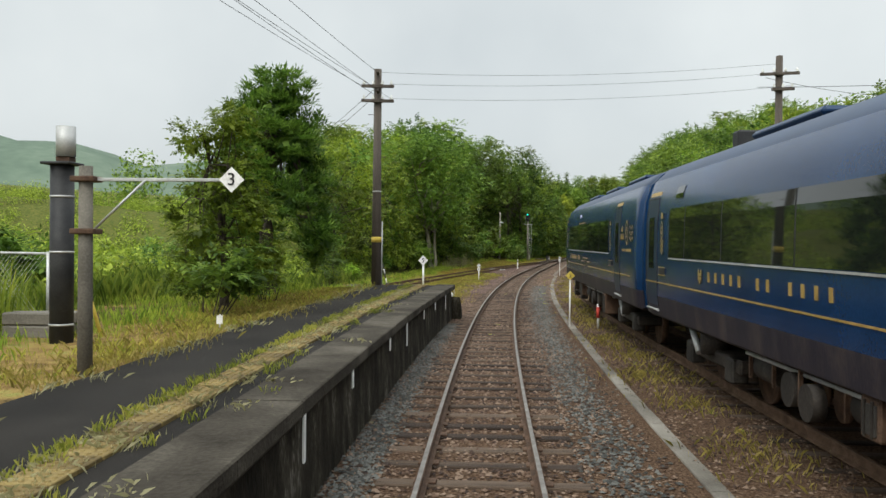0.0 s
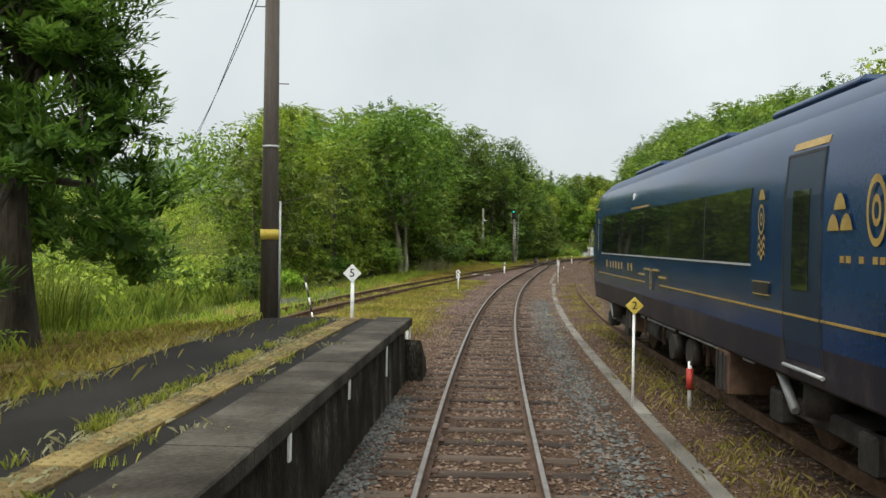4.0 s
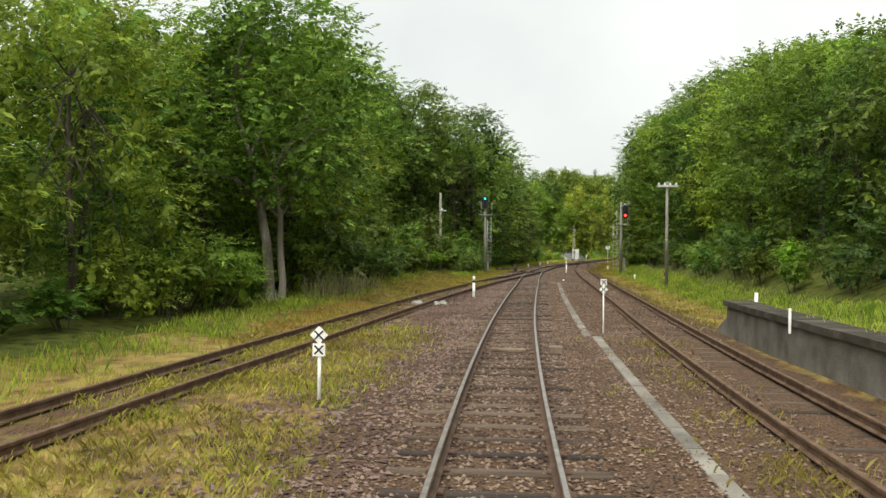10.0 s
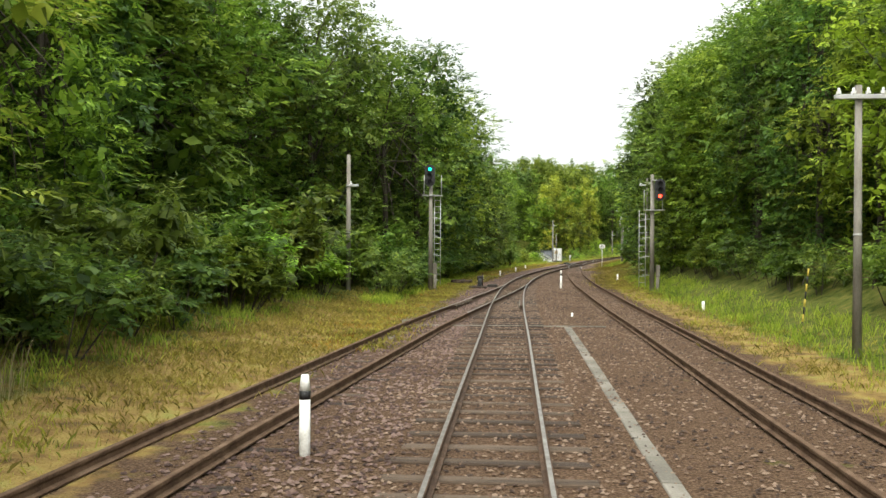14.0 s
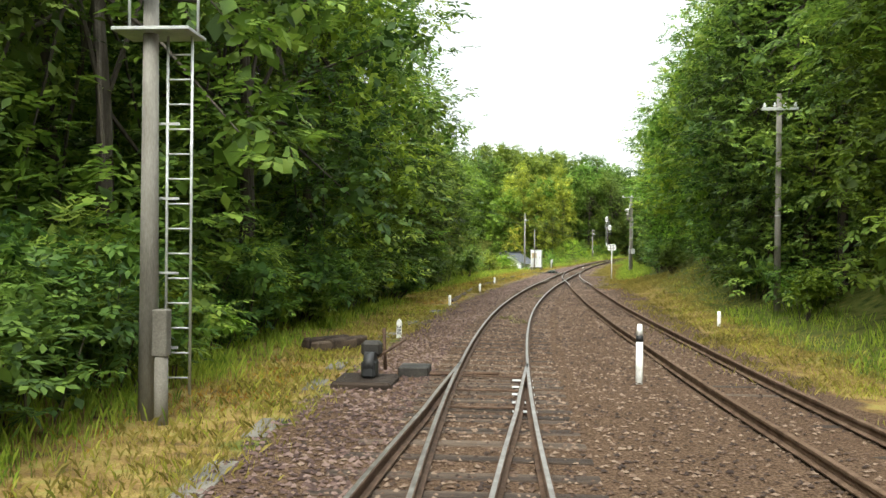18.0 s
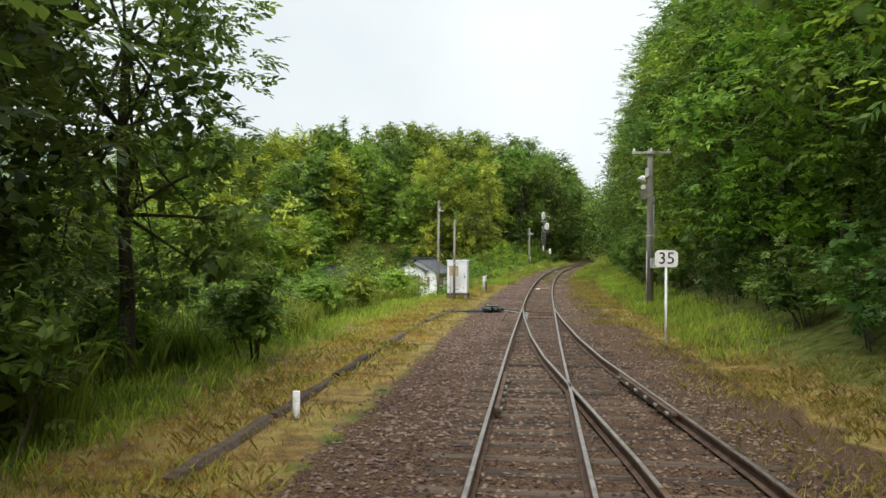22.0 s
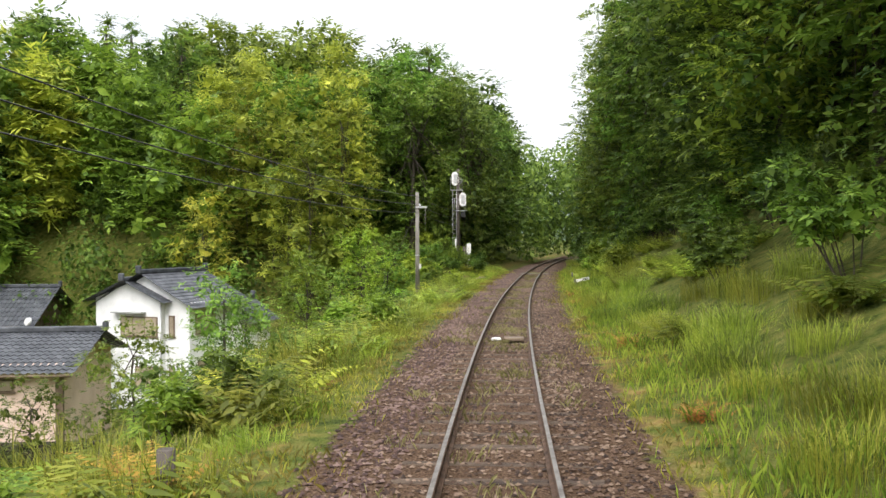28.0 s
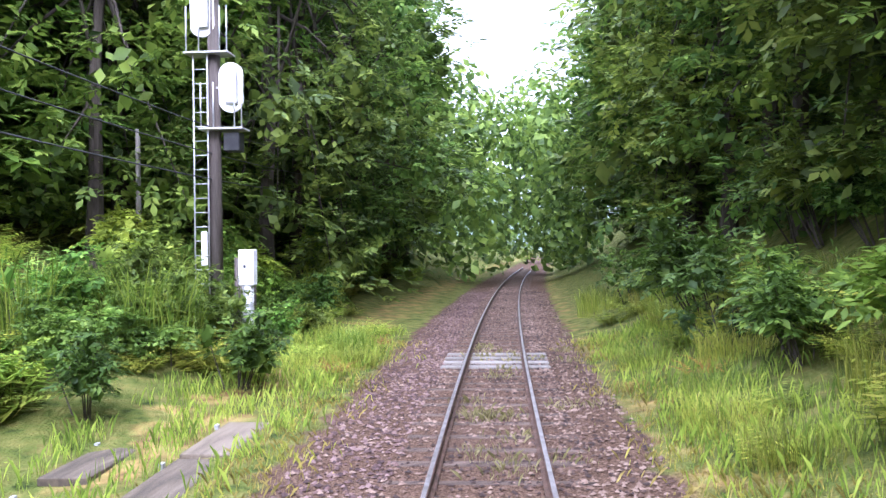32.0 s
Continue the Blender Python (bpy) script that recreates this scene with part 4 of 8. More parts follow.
SPECS = {
    "wide": (9.5, 4.2, 19, 1, M_LEAF, 260, 0.205, 0.08, 0.16), "tall": (13.5, 4.0, 24, 2, M_LEAF, 240, 0.215, 0.08, 0.2), "dark": (11.0, 3.8, 21, 3, M_LEAF_DARK, 260, 0.20, 0.05, 0.18),
    "light": (8.0, 3.4, 17, 4, M_LEAF_LIGHT, 250, 0.22, 0.05, 0.12, 0.42), "low": (5.5, 2.7, 13, 5, M_LEAF, 280, 0.18, 0.05, 0.09), "ragged": (4.5, 1.5, 22, 17, M_LEAF_LIGHT, 1700, 0.115, 0.05, 0.10), "open": (9.0, 3.6, 22, 12, M_LEAF_DARK, 300, 0.20, 0.16, 0.17), "twin": (11.4, 4.6, 30, 18, M_LEAF, 240, 0.21, 0.30, 0.2),
    "fern": (9.0, 4.0, 18, 13, M_LEAF_FRESH, 260, 0.21, 0.06, 0.14, 0.36), "bamboo": (10.0, 2.6, 16, 6, M_BAMBOO, 250, 0.26, 0.15, 0.05, 0.24),
}
KINDS, FAR_KINDS, DEEP_KINDS = {}, {}, {}
for key, (h, w, n, seed, leaf_mat, per, size, *rest) in SPECS.items():
    n = int(n * 1.25)
    KINDS[key] = tree_kind(h, w, n, seed, leaf_mat, per * 1.0, size * 0.82, *rest)
    FAR_KINDS[key] = (KINDS[key][0], tree_kind(h, w, n, seed, leaf_mat, per * 0.32, size * 1.5, *rest)[1])
    DEEP_KINDS[key] = [tree_kind(h, w, n, seed, leaf_mat, per * q, size * k, *rest)[1] for q, k in ((0.22, 1.75), (0.13, 2.3))]
HEIGHT = {"ragged": 4.4, "twin": 11.4, "wide": 9.5, "tall": 13.5, "dark": 11.0, "light": 8.0, "low": 5.5, "open": 9.0, "fern": 9.0, "bamboo": 10.5, "cedar": 14.5}


def cedar_kind(seed):
    r = random.Random(seed)
    blobs = []
    for k in range(16):
        u = k / 15
        w = 2.3 * (1 - u) + 0.35
        a = k * 2.4
        blobs.append(((w * 0.55 * math.cos(a), w * 0.55 * math.sin(a), 2.4 + 11.5 * u), 0.55 * w + 0.4))
    return limbs("trunk", M_BARK, 13.0, 0.2, blobs[:8], seed), crown_mesh("crown", M_LEAF_DARK, blobs, 190, 0.3, seed, 0.35)


KINDS["cedar"] = cedar_kind(9)


def twin_trunk(seed):
    """Two thick pale stems from one root, leaning apart, with bare forking limbs."""
    rng = random.Random(seed)
    meshes = []
    for lean, side, r0, h in ((-1.1, -0.1, 0.19, 7.5), (-0.35, 0.32, 0.13, 6.8)):
        pts = [Vector((side + lean * u * u * 1.3 + rng.uniform(-0.06, 0.06), rng.uniform(-0.1, 0.1), h * u)) for u in (0, 0.12, 0.28, 0.45, 0.7, 1.0)]
        for k in range(5):
            meshes.append(rod("t", M_BARK_PALE, pts[k] - Vector((0, 0, 0.3 if k == 0 else 0.03)), pts[k + 1], r0 * (1.25, 1.0, 0.9, 0.75, 0.5)[k], r0 * (1.0, 0.9, 0.75, 0.5, 0.2)[k], 11))
        for k in range(9):
            a, z = k * 2.4 + lean, rng.choice((3, 4, 4, 5))
            tip = pts[z] + Vector((math.cos(a) * rng.uniform(1.6, 3.8), math.sin(a) * rng.uniform(1.6, 3.8), rng.uniform(1.0, 3.2)))
            mid = pts[z].lerp(tip, 0.5) + Vector((0, 0, 0.5))
            meshes.append(rod("t", M_BARK_PALE, pts[z], mid, r0 * 0.4, r0 * 0.26, 6))
            meshes.append(rod("t", M_BARK_PALE, mid, tip, r0 * 0.26, r0 * 0.07, 5))
    for k in range(7):
        a = k * 0.9
        foot = Vector((0.05 + 0.34 * math.cos(a), 0.34 * math.sin(a), -0.25))
        meshes.append(rod("t", M_BARK_PALE, foot, foot * 0.35 + Vector((0.0, 0, rng.uniform(0.3, 0.6))), 0.07, 0.03, 5))
    return joined("trunk", meshes)


KINDS["twin"] = (twin_trunk(3), KINDS["twin"][1])


def pine_kind(seed):
    """A dense conifer with tiered, tufted branches over a stout bare trunk."""
    r = random.Random(seed)
    blobs = [((1.55 * math.cos(k * 2.4) * (1.05 - 0.8 * (k / 25)), 1.55 * math.sin(k * 2.4) * (1.05 - 0.8 * (k / 25)), 0.8 + 4.3 * k / 25 + r.uniform(-0.15, 0.15)), r.uniform(0.42, 0.72)) for k in range(26)]
    return limbs("trunk", M_BARK, 4.2, 0.22, blobs, seed), crown_mesh("crown", M_LEAF, blobs, 3600, 0.13, seed, 0.26, droop=-0.25)


KINDS["pine"] = pine_kind(15)
HEIGHT["pine"] = 5.4
TREE_LABEL = {
    "wide": "broad leafy tree with a rounded green crown", "tall": "tall leafy tree with a full green crown", "dark": "dense dark green tree in the wood",
    "light": "young light green tree with long leaves", "low": "low bushy green tree at the wood's edge", "bamboo": "yellowish green bamboo clump with drooping tops", "cedar": "tall narrow dark cedar", "ragged": "ragged vine-covered tree", "open": "dark spreading tree with dense drooping branches", "twin": "large spreading tree with two bare leaning trunks", "fern": "fresh green tree with feathery layered branches",
}
tree_rng = random.Random(21)
DEEP_TREES, G_HOUSE = [], "trees behind the houses"


# height of the tree tops above the rails: stations, then one row for each offset from the track
TOP_S = (30, 46, 62, 78, 94, 118, 134, 142, 150, 170, 190, 210, 240, 270, 310)
TOP_LEFT = {7: (5, 5.6, 8.4, 10.7, 12.3, 13.9, 12.5, 11.5, 4.4, 4.6, 8, 5.8, 13.9, 19, 24), 10: (6, 5.8, 8.5, 11.5, 14.5, 16.6, 16.2, 14, 6, 4, 8.4, 5.7, 13.6, 19.6, 24.5), 14: (4.9, 8.2, 8.3, 11.9, 14.9, 18.6, 19, 17, 12, 7.7, 7.7, 9, 13.9, 20.4, 25),
            20: (4.5, 7.4, 9.9, 12.5, 14, 19, 21, 21, 16, 12, 6.8, 11.2, 13.6, 20.8, 25), 30: (4, 6.7, 7.9, 14, 16.5, 17, 20.7, 20, 16, 10, 7, 10.2, 13.3, 22, 26), 45: (3, 4, 8, 9.5, 14.7, 21, 23, 20, 16, 12, 9, 9, 18.5, 21.5, 26)}
TOP_RIGHT = {5: (3.9, 3.4, 4.1, 5, 5, 5, 6, 6.6, 7.6, 8.1, 11, 14, 12.3, 15.5, 16), 7: (5, 5, 6.4, 6.6, 7, 6, 7.3, 8, 8.8, 11.5, 12, 14.4, 19, 25, 30), 10: (6.2, 7.2, 7.3, 9.5, 10.3, 12.3, 15, 15.5, 14.1, 16.9, 20, 24, 31, 40, 50),
             14: (7.6, 9, 8.8, 10.8, 13, 15.2, 17.4, 18.7, 20, 24, 25, 28, 36, 44, 50), 20: (8, 10.5, 11.5, 12, 15, 18.7, 21, 22.5, 24, 27.6, 31, 35, 40, 46, 50), 30: (9, 12, 14, 16, 16.5, 20, 22.8, 24, 26, 30, 33, 36, 41, 46, 50)}


def tree_top(s, d):
    rows = TOP_LEFT if d < 0 else TOP_RIGHT
    return (1.07 if d < 0 and s > 245 else 1.0) * float(np.interp(abs(d), sorted(rows), [np.interp(s, TOP_S, rows[k]) for k in sorted(rows)]))


def tree(kind, s, d, scale=None, group="trees along the line", stretch=None, label=None, rz=None, sink=0.1):
    """A tree; without a scale it grows up to the height of the wood at its place."""
    deep = scale is None and abs(d) > 18.5 and kind in DEEP_KINDS
    if scale is None and d < 0 and 24 < s < 110 and d - 2.5 < -0.34 * s:
        return None
    g = level(s, d)
    p = lay(s, d, g - sink)
    k = stretch or tree_rng.uniform(0.92, 1.1)
    if scale is None:
        h = (tree_top(s, d) - g) * tree_rng.choice((0.8, 0.95, 1.0, 1.05, 1.12))
        if h < 2.6:
            return None
        scale = min(max(h / HEIGHT[kind] / k, 0.34), 1.35)
        if scale < 0.62:
            kind, scale = "low", min(1.2, h / HEIGHT["low"] / k)
    m = pose(p.x, p.y, p.z, 0, 0, tree_rng.uniform(0, 360) if rz is None else rz)
    if deep and kind in DEEP_KINDS:
        DEEP_TREES.append((DEEP_KINDS[kind][0 if abs(d) < 32 else 1], m @ Matrix.Diagonal((scale, scale, scale * k, 1))))
        return None
    name = {"bamboo": "bamboo_clump", "cedar": "cedar_tree", "low": "small_tree"}.get(kind, "tree")
    t = thing(name, m, label or TREE_LABEL[kind], "tree" if kind != "bamboo" else "bamboo", group)
    t.scale = (scale, scale, scale * k)
    kinds = FAR_KINDS if kind in FAR_KINDS and (abs(d) > 13.5 or s > 275) and not (170 < s < 262 and 0 < d < 19) else KINDS
    part("trunk", kinds[kind][0], t)
    part("crown", kinds[kind][1], t)
    return t


def shrub_kind(seed, mat, w, h, per, size, slim=0.45):
    """Foliage and stems of one kind of bush."""
    r = random.Random(seed)
    blobs = [((r.uniform(-w, w) * 0.6, r.uniform(-w, w) * 0.6, r.uniform(0.25, 0.75) * h), r.uniform(0.32, 0.5) * w) for _ in range(7)]
    stems = [rod("s", M_BARK, (c[0] * 0.3, c[1] * 0.3, -0.1), c, 0.02, 0.006, 4) for c, _ in blobs]
    return crown_mesh("foliage", mat, blobs, per * 1.1, size * 0.82, seed, slim, 0.5), joined("branchwork", stems)


def ribbons(name, mat, roots, tips, widths, rise):
    """Arching blades of three bends from roots to tips."""
    n = len(roots)
    flat = tips - roots
    side = np.stack([-flat[:, 1], flat[:, 0], 0 * flat[:, 0]], 1)
    side /= np.linalg.norm(side, axis=1)[:, None] + 1e-9
    rows = []
    for u, w in ((0.0, 0.8), (0.4, 1.0), (0.75, 0.7), (1.0, 0.05)):
        mid = roots + flat * np.array([u ** 1.6, u ** 1.6, u]) + np.array([0, 0, 1.0]) * (rise * 4 * u * (1 - u))[:, None]
        rows += [mid - side * (widths * w)[:, None], mid + side * (widths * w)[:, None]]
    v = np.stack(rows, 1)
    f = np.array([(0, 1, 3), (0, 3, 2), (2, 3, 5), (2, 5, 4), (4, 5, 7), (4, 7, 6)])
    return mesh_fast(name, v.reshape(-1, 3), (f[None] + 8 * np.arange(n)[:, None, None]).reshape(-1, 3), mat)


def reed_kind(seed, mat, count, spread, tall, width):
    """A clump of long arching grass blades over a few stalks."""
    r = np.random.RandomState(seed)
    a, q = r.uniform(0, 2 * np.pi, count), np.sqrt(r.rand(count)) * spread
    roots = np.stack([q * np.cos(a), q * np.sin(a), np.full(count, -0.05)], 1)
    h = tall * r.uniform(0.55, 1.1, count)
    b = a + r.normal(0, 0.9, count)
    reach = h * r.uniform(0.15, 0.75, count)
    tips = roots + np.stack([np.cos(b) * reach, np.sin(b) * reach, h * r.uniform(0.55, 1.0, count)], 1)
    stems = [rod("s", M_BARK, (x * 0.3, y * 0.3, -0.1), (x * 0.5, y * 0.5, tall * 0.5), 0.008, 0.004, 4) for x, y in roots[:5, :2]]
    return ribbons("foliage", mat, roots, tips, width * r.uniform(0.6, 1.2, count), h * 0.22), joined("branchwork", stems)


def fern_kind(seed, mat, fronds, reach):
    """Bracken: arching fronds with paired leaflets that taper to the tip."""
    r = np.random.RandomState(seed)
    P, N, T, L, stems = [], [], [], [], []
    for k in range(fronds):
        a = k * 2.4 + r.uniform(-0.4, 0.4)
        ln, up = reach * r.uniform(0.6, 1.15), r.uniform(0.45, 0.95)
        root = np.array([r.normal(0, 0.22), r.normal(0, 0.22), 0.0])
        way = np.array([math.cos(a), math.sin(a), 0])
        arc = [root + way * ln * u ** 1.3 + np.array([0, 0, ln * up * (1.7 * u - 0.95 * u * u)]) for u in np.linspace(0, 1, 15)]
        stems.append(rod("s", M_VERGE, arc[0] - np.array([0, 0, 0.1]), arc[7], 0.007, 0.004, 4))
        side = np.array([-way[1], way[0], 0])
        for i in range(3, 15):
            u = i / 14
            for sg in (1, -1):
                t = side * sg + way * 0.45 + np.array([0, 0, -0.18]) + r.normal(0, 0.08, 3)
                P.append(arc[i]), T.append(t / np.linalg.norm(t)), L.append(ln * 0.42 * (1.08 - u) * r.uniform(0.8, 1.15))
                N.append(np.array([0, 0, 1.0]) - way * 0.3)
    P, N, T, L = np.array(P), np.array(N), np.array(T), np.array(L)[:, None]
    B = np.cross(N, T)
    W = np.maximum(L * 0.12, 0.012)
    v = np.stack([P, P + T * L * 0.4 + B * W, P + T * L, P + T * L * 0.4 - B * W], 1)
    f = np.array([(0, 1, 2), (0, 2, 3)])
    return mesh_fast("foliage", v.reshape(-1, 3), (f[None] + 4 * np.arange(len(P))[:, None, None]).reshape(-1, 3), mat), joined("branchwork", stems)


SHRUBS = {
    "green": shrub_kind(31, M_LEAF, 1.2, 1.8, 640, 0.165), "dark": shrub_kind(32, M_LEAF_DARK, 1.3, 2.0, 620, 0.165), "light": shrub_kind(33, M_LEAF_LIGHT, 1.1, 1.4, 700, 0.165),
    "reed": reed_kind(34, M_GRASS, 420, 0.75, 1.35, 0.009), "fern": fern_kind(35, M_FERN, 34, 0.95), "rust": fern_kind(36, M_RUST_LEAF, 26, 0.8),
    "sasa": shrub_kind(40, M_LEAF, 1.3, 1.9, 820, 0.21, 0.17), "stalk": reed_kind(39, M_DEAD, 90, 0.5, 0.9, 0.006), "tuft": reed_kind(37, M_TUFT, 460, 0.7, 0.8, 0.0045),
}
SHRUB_LABEL = {
    "green": "green leafy bush at the trackside", "dark": "dark green dense bush under the trees", "light": "light green bush at the trackside",
    "reed": "clump of tall green reed grass", "fern": "low bright green fern and weed clump", "rust": "withered reddish brown fern clump", "sasa": "dense bamboo grass bush with long narrow leaves", "stalk": "heap of dry bleached stalks under the trees", "tuft": "soft clump of long yellow-green grass",
}


def shrub(kind, s, d, scale=1.0, group="trackside bushes", flat=None):
    if 247.2 < s < 254.6 and -5.2 < d < -2.5:
        return None
    p = lay(s, d, level(s, d) - 0.08)
    name = {"reed": "reed_clump", "fern": "fern_clump", "rust": "fern_clump", "tuft": "grass_clump", "stalk": "dry_stalks", "sasa": "bamboo_grass", "light": "low_bush"}.get(kind, "bush")
    ob = thing(name, pose(p.x, p.y, p.z, 0, 0, tree_rng.uniform(0, 360)), SHRUB_LABEL[kind], "bush", group)
    ob.scale = (scale, scale, scale * (flat or tree_rng.uniform(0.8, 1.2)))
    part("foliage", SHRUBS[kind][0], ob)
    part("branchwork", SHRUBS[kind][1], ob)
    return ob


def blades(name, label, mat, count, pick, seed, height=(0.12, 0.35), width=0.012, lean=0.5):
    """Grass blades, two triangles each, bent over."""
    r = np.random.RandomState(seed)
    s, d = pick(r, count)
    clear = ~((s > 247) & (s < 253.2) & (((d < -2.94) & (d > -3.54)) | ((d < -4.2) & (d > -4.8))))
    s, d = s[clear], d[clear]
    n = len(s)
    z = land(s, d)
    z = np.where((s < 25.3) & (d > -3.85) & (d < -1.4), PT, z)
    c = lay_np(s, d, z)
    h = r.uniform(*height, n)[:, None]
    a = r.uniform(0, 2 * np.pi, n)
    side = np.stack([np.cos(a), np.sin(a), 0 * a], 1) * width
    bend = np.stack([np.cos(a + 1.6), np.sin(a + 1.6), 0 * a], 1) * h * r.uniform(0.1, lean, n)[:, None]
    up = np.array([0, 0, 1.0])
    v = np.stack([c - side, c + side, c + bend * 0.45 + up * h * 0.62, c + bend + up * h * 0.9], 1)
    v[:, 0, 2] -= 0.03
    v[:, 1, 2] -= 0.03
    f = np.array([(0, 1, 2), (1, 3, 2)])
    ob = new(name, mesh_fast(name, v.reshape(-1, 3), (f[None] + 4 * np.arange(n)[:, None, None]).reshape(-1, 3), mat))
    return tagged(ob, label, "grass", kind="stuff")


def tufted(zones, per_tuft=26, spread=0.16):
    """A picker of blades that stand in tufts: zones are (s0, s1, d0, d1, weight); d may follow a table."""
    def pick(r, n):
        w = np.array([z[4] for z in zones], float)
        k = max(1, n // per_tuft)
        zi = r.choice(len(zones), k, p=w / w.sum())
        z = np.array([[q if not callable(q) else 0 for q in zz[:4]] for zz in zones])[zi]
        s = z[:, 0] + (z[:, 1] - z[:, 0]) * r.rand(k)
        d = z[:, 2] + (z[:, 3] - z[:, 2]) * r.rand(k)
        s, d = np.repeat(s, per_tuft), np.repeat(d, per_tuft)
        return s + r.normal(0, spread, len(s)), d + r.normal(0, spread, len(s))
    return pick


def far_woods(name, label, crowns, mat, per, size, seed, brush=False):
    """Distant forest: many crowns as one piece of foliage."""
    r = np.random.RandomState(seed)
    V, F, base = [], [], 0
    for (s, d, h, rad) in crowns:
        z = float(land(np.array([s]), np.array([d]))[0])
        h = h if brush else min(h, tree_top(s, d) - z - rad * 0.8)
        if h < -1 or (not brush and d < 0 and 24 < s < 110 and d - 3 < -0.31 * s):
            continue
        c = lay_np(np.float64(s), np.float64(d), np.float64(z + h))
        for k in range(4):
            cc = c + r.normal(0, 0.42, 3) * rad * np.array([1, 1, 0.8]) - np.array([0, 0, min(k * rad * 0.6, max(0, h - rad * 0.3))])
            rr = rad * r.uniform(0.65, 0.95)
            n = int(per * rr * rr)
            q = r.normal(0, 1, (n, 3))
            q /= np.linalg.norm(q, axis=1)[:, None]
            v, f = leaves(cc + q * (rr * r.uniform(0.55, 1.12, n))[:, None], q, size, r, 0.6)
            V.append(v), F.append(f + base)
            base += len(v)
    ob = new(name, mesh_fast(name, np.concatenate(V), np.concatenate(F), mat))
    tagged(ob, label, "forest", kind="stuff")

# ---- woods and verges ----
G_LEFT, G_RIGHT = "trees of the left wood", "trees of the right hillside"
tree("twin", 69.0, -8.75, 1.0, G_LEFT, 1.0, "large spreading tree with two pale leaning trunks by the siding", rz=0)
for s, d, kind in ((49.5, -11.2, "low"), (52.5, -13.0, "fern"), (54, -11.8, "light"), (57, -13.5, "wide"), (60, -11, "fern"), (63, -12.5, "dark"), (70, -11.8, "wide"), (73, -9.6, "low"), (76, -10.5, "fern"),
                   (80, -13, "tall"), (84, -11.8, "fern"), (88, -12.8, "dark"), (92, -14, "tall"), (95, -13.2, "wide"), (99, -12.9, "fern"), (102, -13.8, "tall"), (105, -12.8, "dark"), (109, -10.8, "dark"), (112, -7.4, "wide"), (115, -10.5, "tall"),
                   (118, -6.8, "dark"), (122, -9.5, "tall"), (125, -7.4, "fern"), (128, -9.5, "tall"), (131, -7.8, "dark"), (127, -7.8, "tall"), (134, -8.4, "wide"), (137.5, -8.4, "dark")):
    tree(kind, s, d, None, G_LEFT)
for d0, step, first in ((-15.5, 4.2, 57), (-20, 4.8, 58), (-27, 5.6, 66), (-36, 6.5, 84)):
    s = first
    while s < 142:
        tree(tree_rng.choice(("tall", "wide", "dark", "fern")), s + tree_rng.uniform(-1.2, 1.2), d0 + tree_rng.uniform(-1.8, 1.8), None, G_LEFT)
        s += step
for d0, step, first, last in ((11.4, 3.4, 60, 126), (10.0, 3.4, 112, 142), (13.6, 3.6, 42, 142), (16, 4.2, 36, 150), (21, 5.0, 34, 160), (28, 6.5, 34, 170), (8.2, 3.2, 128, 176), (11.5, 4.0, 142, 200), (15.5, 4.8, 150, 230)):
    s = first
    while s < last:
        tree(tree_rng.choice(("wide", "dark", "fern", "tall", "light") if d0 < 14 else ("tall", "dark", "wide", "fern")), s + tree_rng.uniform(-1, 1), d0 + tree_rng.uniform(-0.8, 1.2), None, G_RIGHT)
        s += step
for d0, step, first, last in ((9.4, 2.9, 178, 244), (7.8, 2.9, 244, 300), (12.6, 4.2, 196, 300), (16.5, 5.5, 230, 300)):
    s = first
    while s < last:
        tree(tree_rng.choice(("dark", "tall", "dark", "fern" if s < 235 else "tall")), s + tree_rng.uniform(-0.8, 0.8), d0 + tree_rng.uniform(-0.5, 1.0), None, G_RIGHT)
        s += step

# left side beyond the open meadow
tree("open", 147.3, -7.7, 1.0, G_LEFT, 1.0, "dark spreading tree overhanging the reeds with a thin bare trunk")
tree("open", 143.2, -9.6, 1.15, G_LEFT, 1.1)
tree("dark", 141.0, -7.6, 1.0, G_LEFT, 1.05)
tree("dark", 149.5, -12.0, 0.85, G_LEFT, 1.0)
G_FAR = "trees beyond the meadow"
for d0, step, first, last in ((-11, 5.5, 160, 188), (-16, 5.5, 156, 192), (-23, 6, 152, 196), (-32, 6.5, 150, 200), (-43, 7, 160, 215)):
    s = first
    while s < last:
        q, e = s + tree_rng.uniform(-1.5, 1.5), d0 + tree_rng.uniform(-1.5, 1.5)
        tree(tree_rng.choice(("low", "low", "fern")), q, e, tree_rng.uniform(0.3, 0.5), G_FAR)
        s += step
for s, d, kind, sc in ((213, -10.5, "low", 0.5), (222, -9.5, "low", 0.75), (227, -10.5, "low", 0.62), (232, -9.5, "light", 0.6), (238, -10, "low", 0.85), (243, -9.5, "light", 0.75), (246, -8.6, "low", 0.8)):
    tree(kind, s, d, sc, G_FAR)
for d0, step, first in ((-10.5, 3.6, 263), (-14, 4.0, 249), (-18.5, 4.4, 251), (-24, 5.0, 252), (-30, 5.5, 254), (-36, 6, 252)):
    s = first
    while s < 306:
        tree(tree_rng.choice(("fern", "wide", "dark", "bamboo") if s < 264 else ("tall", "dark", "cedar", "tall")), s + tree_rng.uniform(-1, 1), d0 + tree_rng.uniform(-1.2, 1.0), None, G_FAR)
        s += step
for s, d in ((266, -6.8), (270, -7.0), (274.5, -6.6), (279, -6.6), (284, -6.2), (290, -7.5), (297, -8.0), (304, -8.5)):
    tree("dark" if s < 276 else tree_rng.choice(("tall", "dark")), s, d, None, G_FAR)
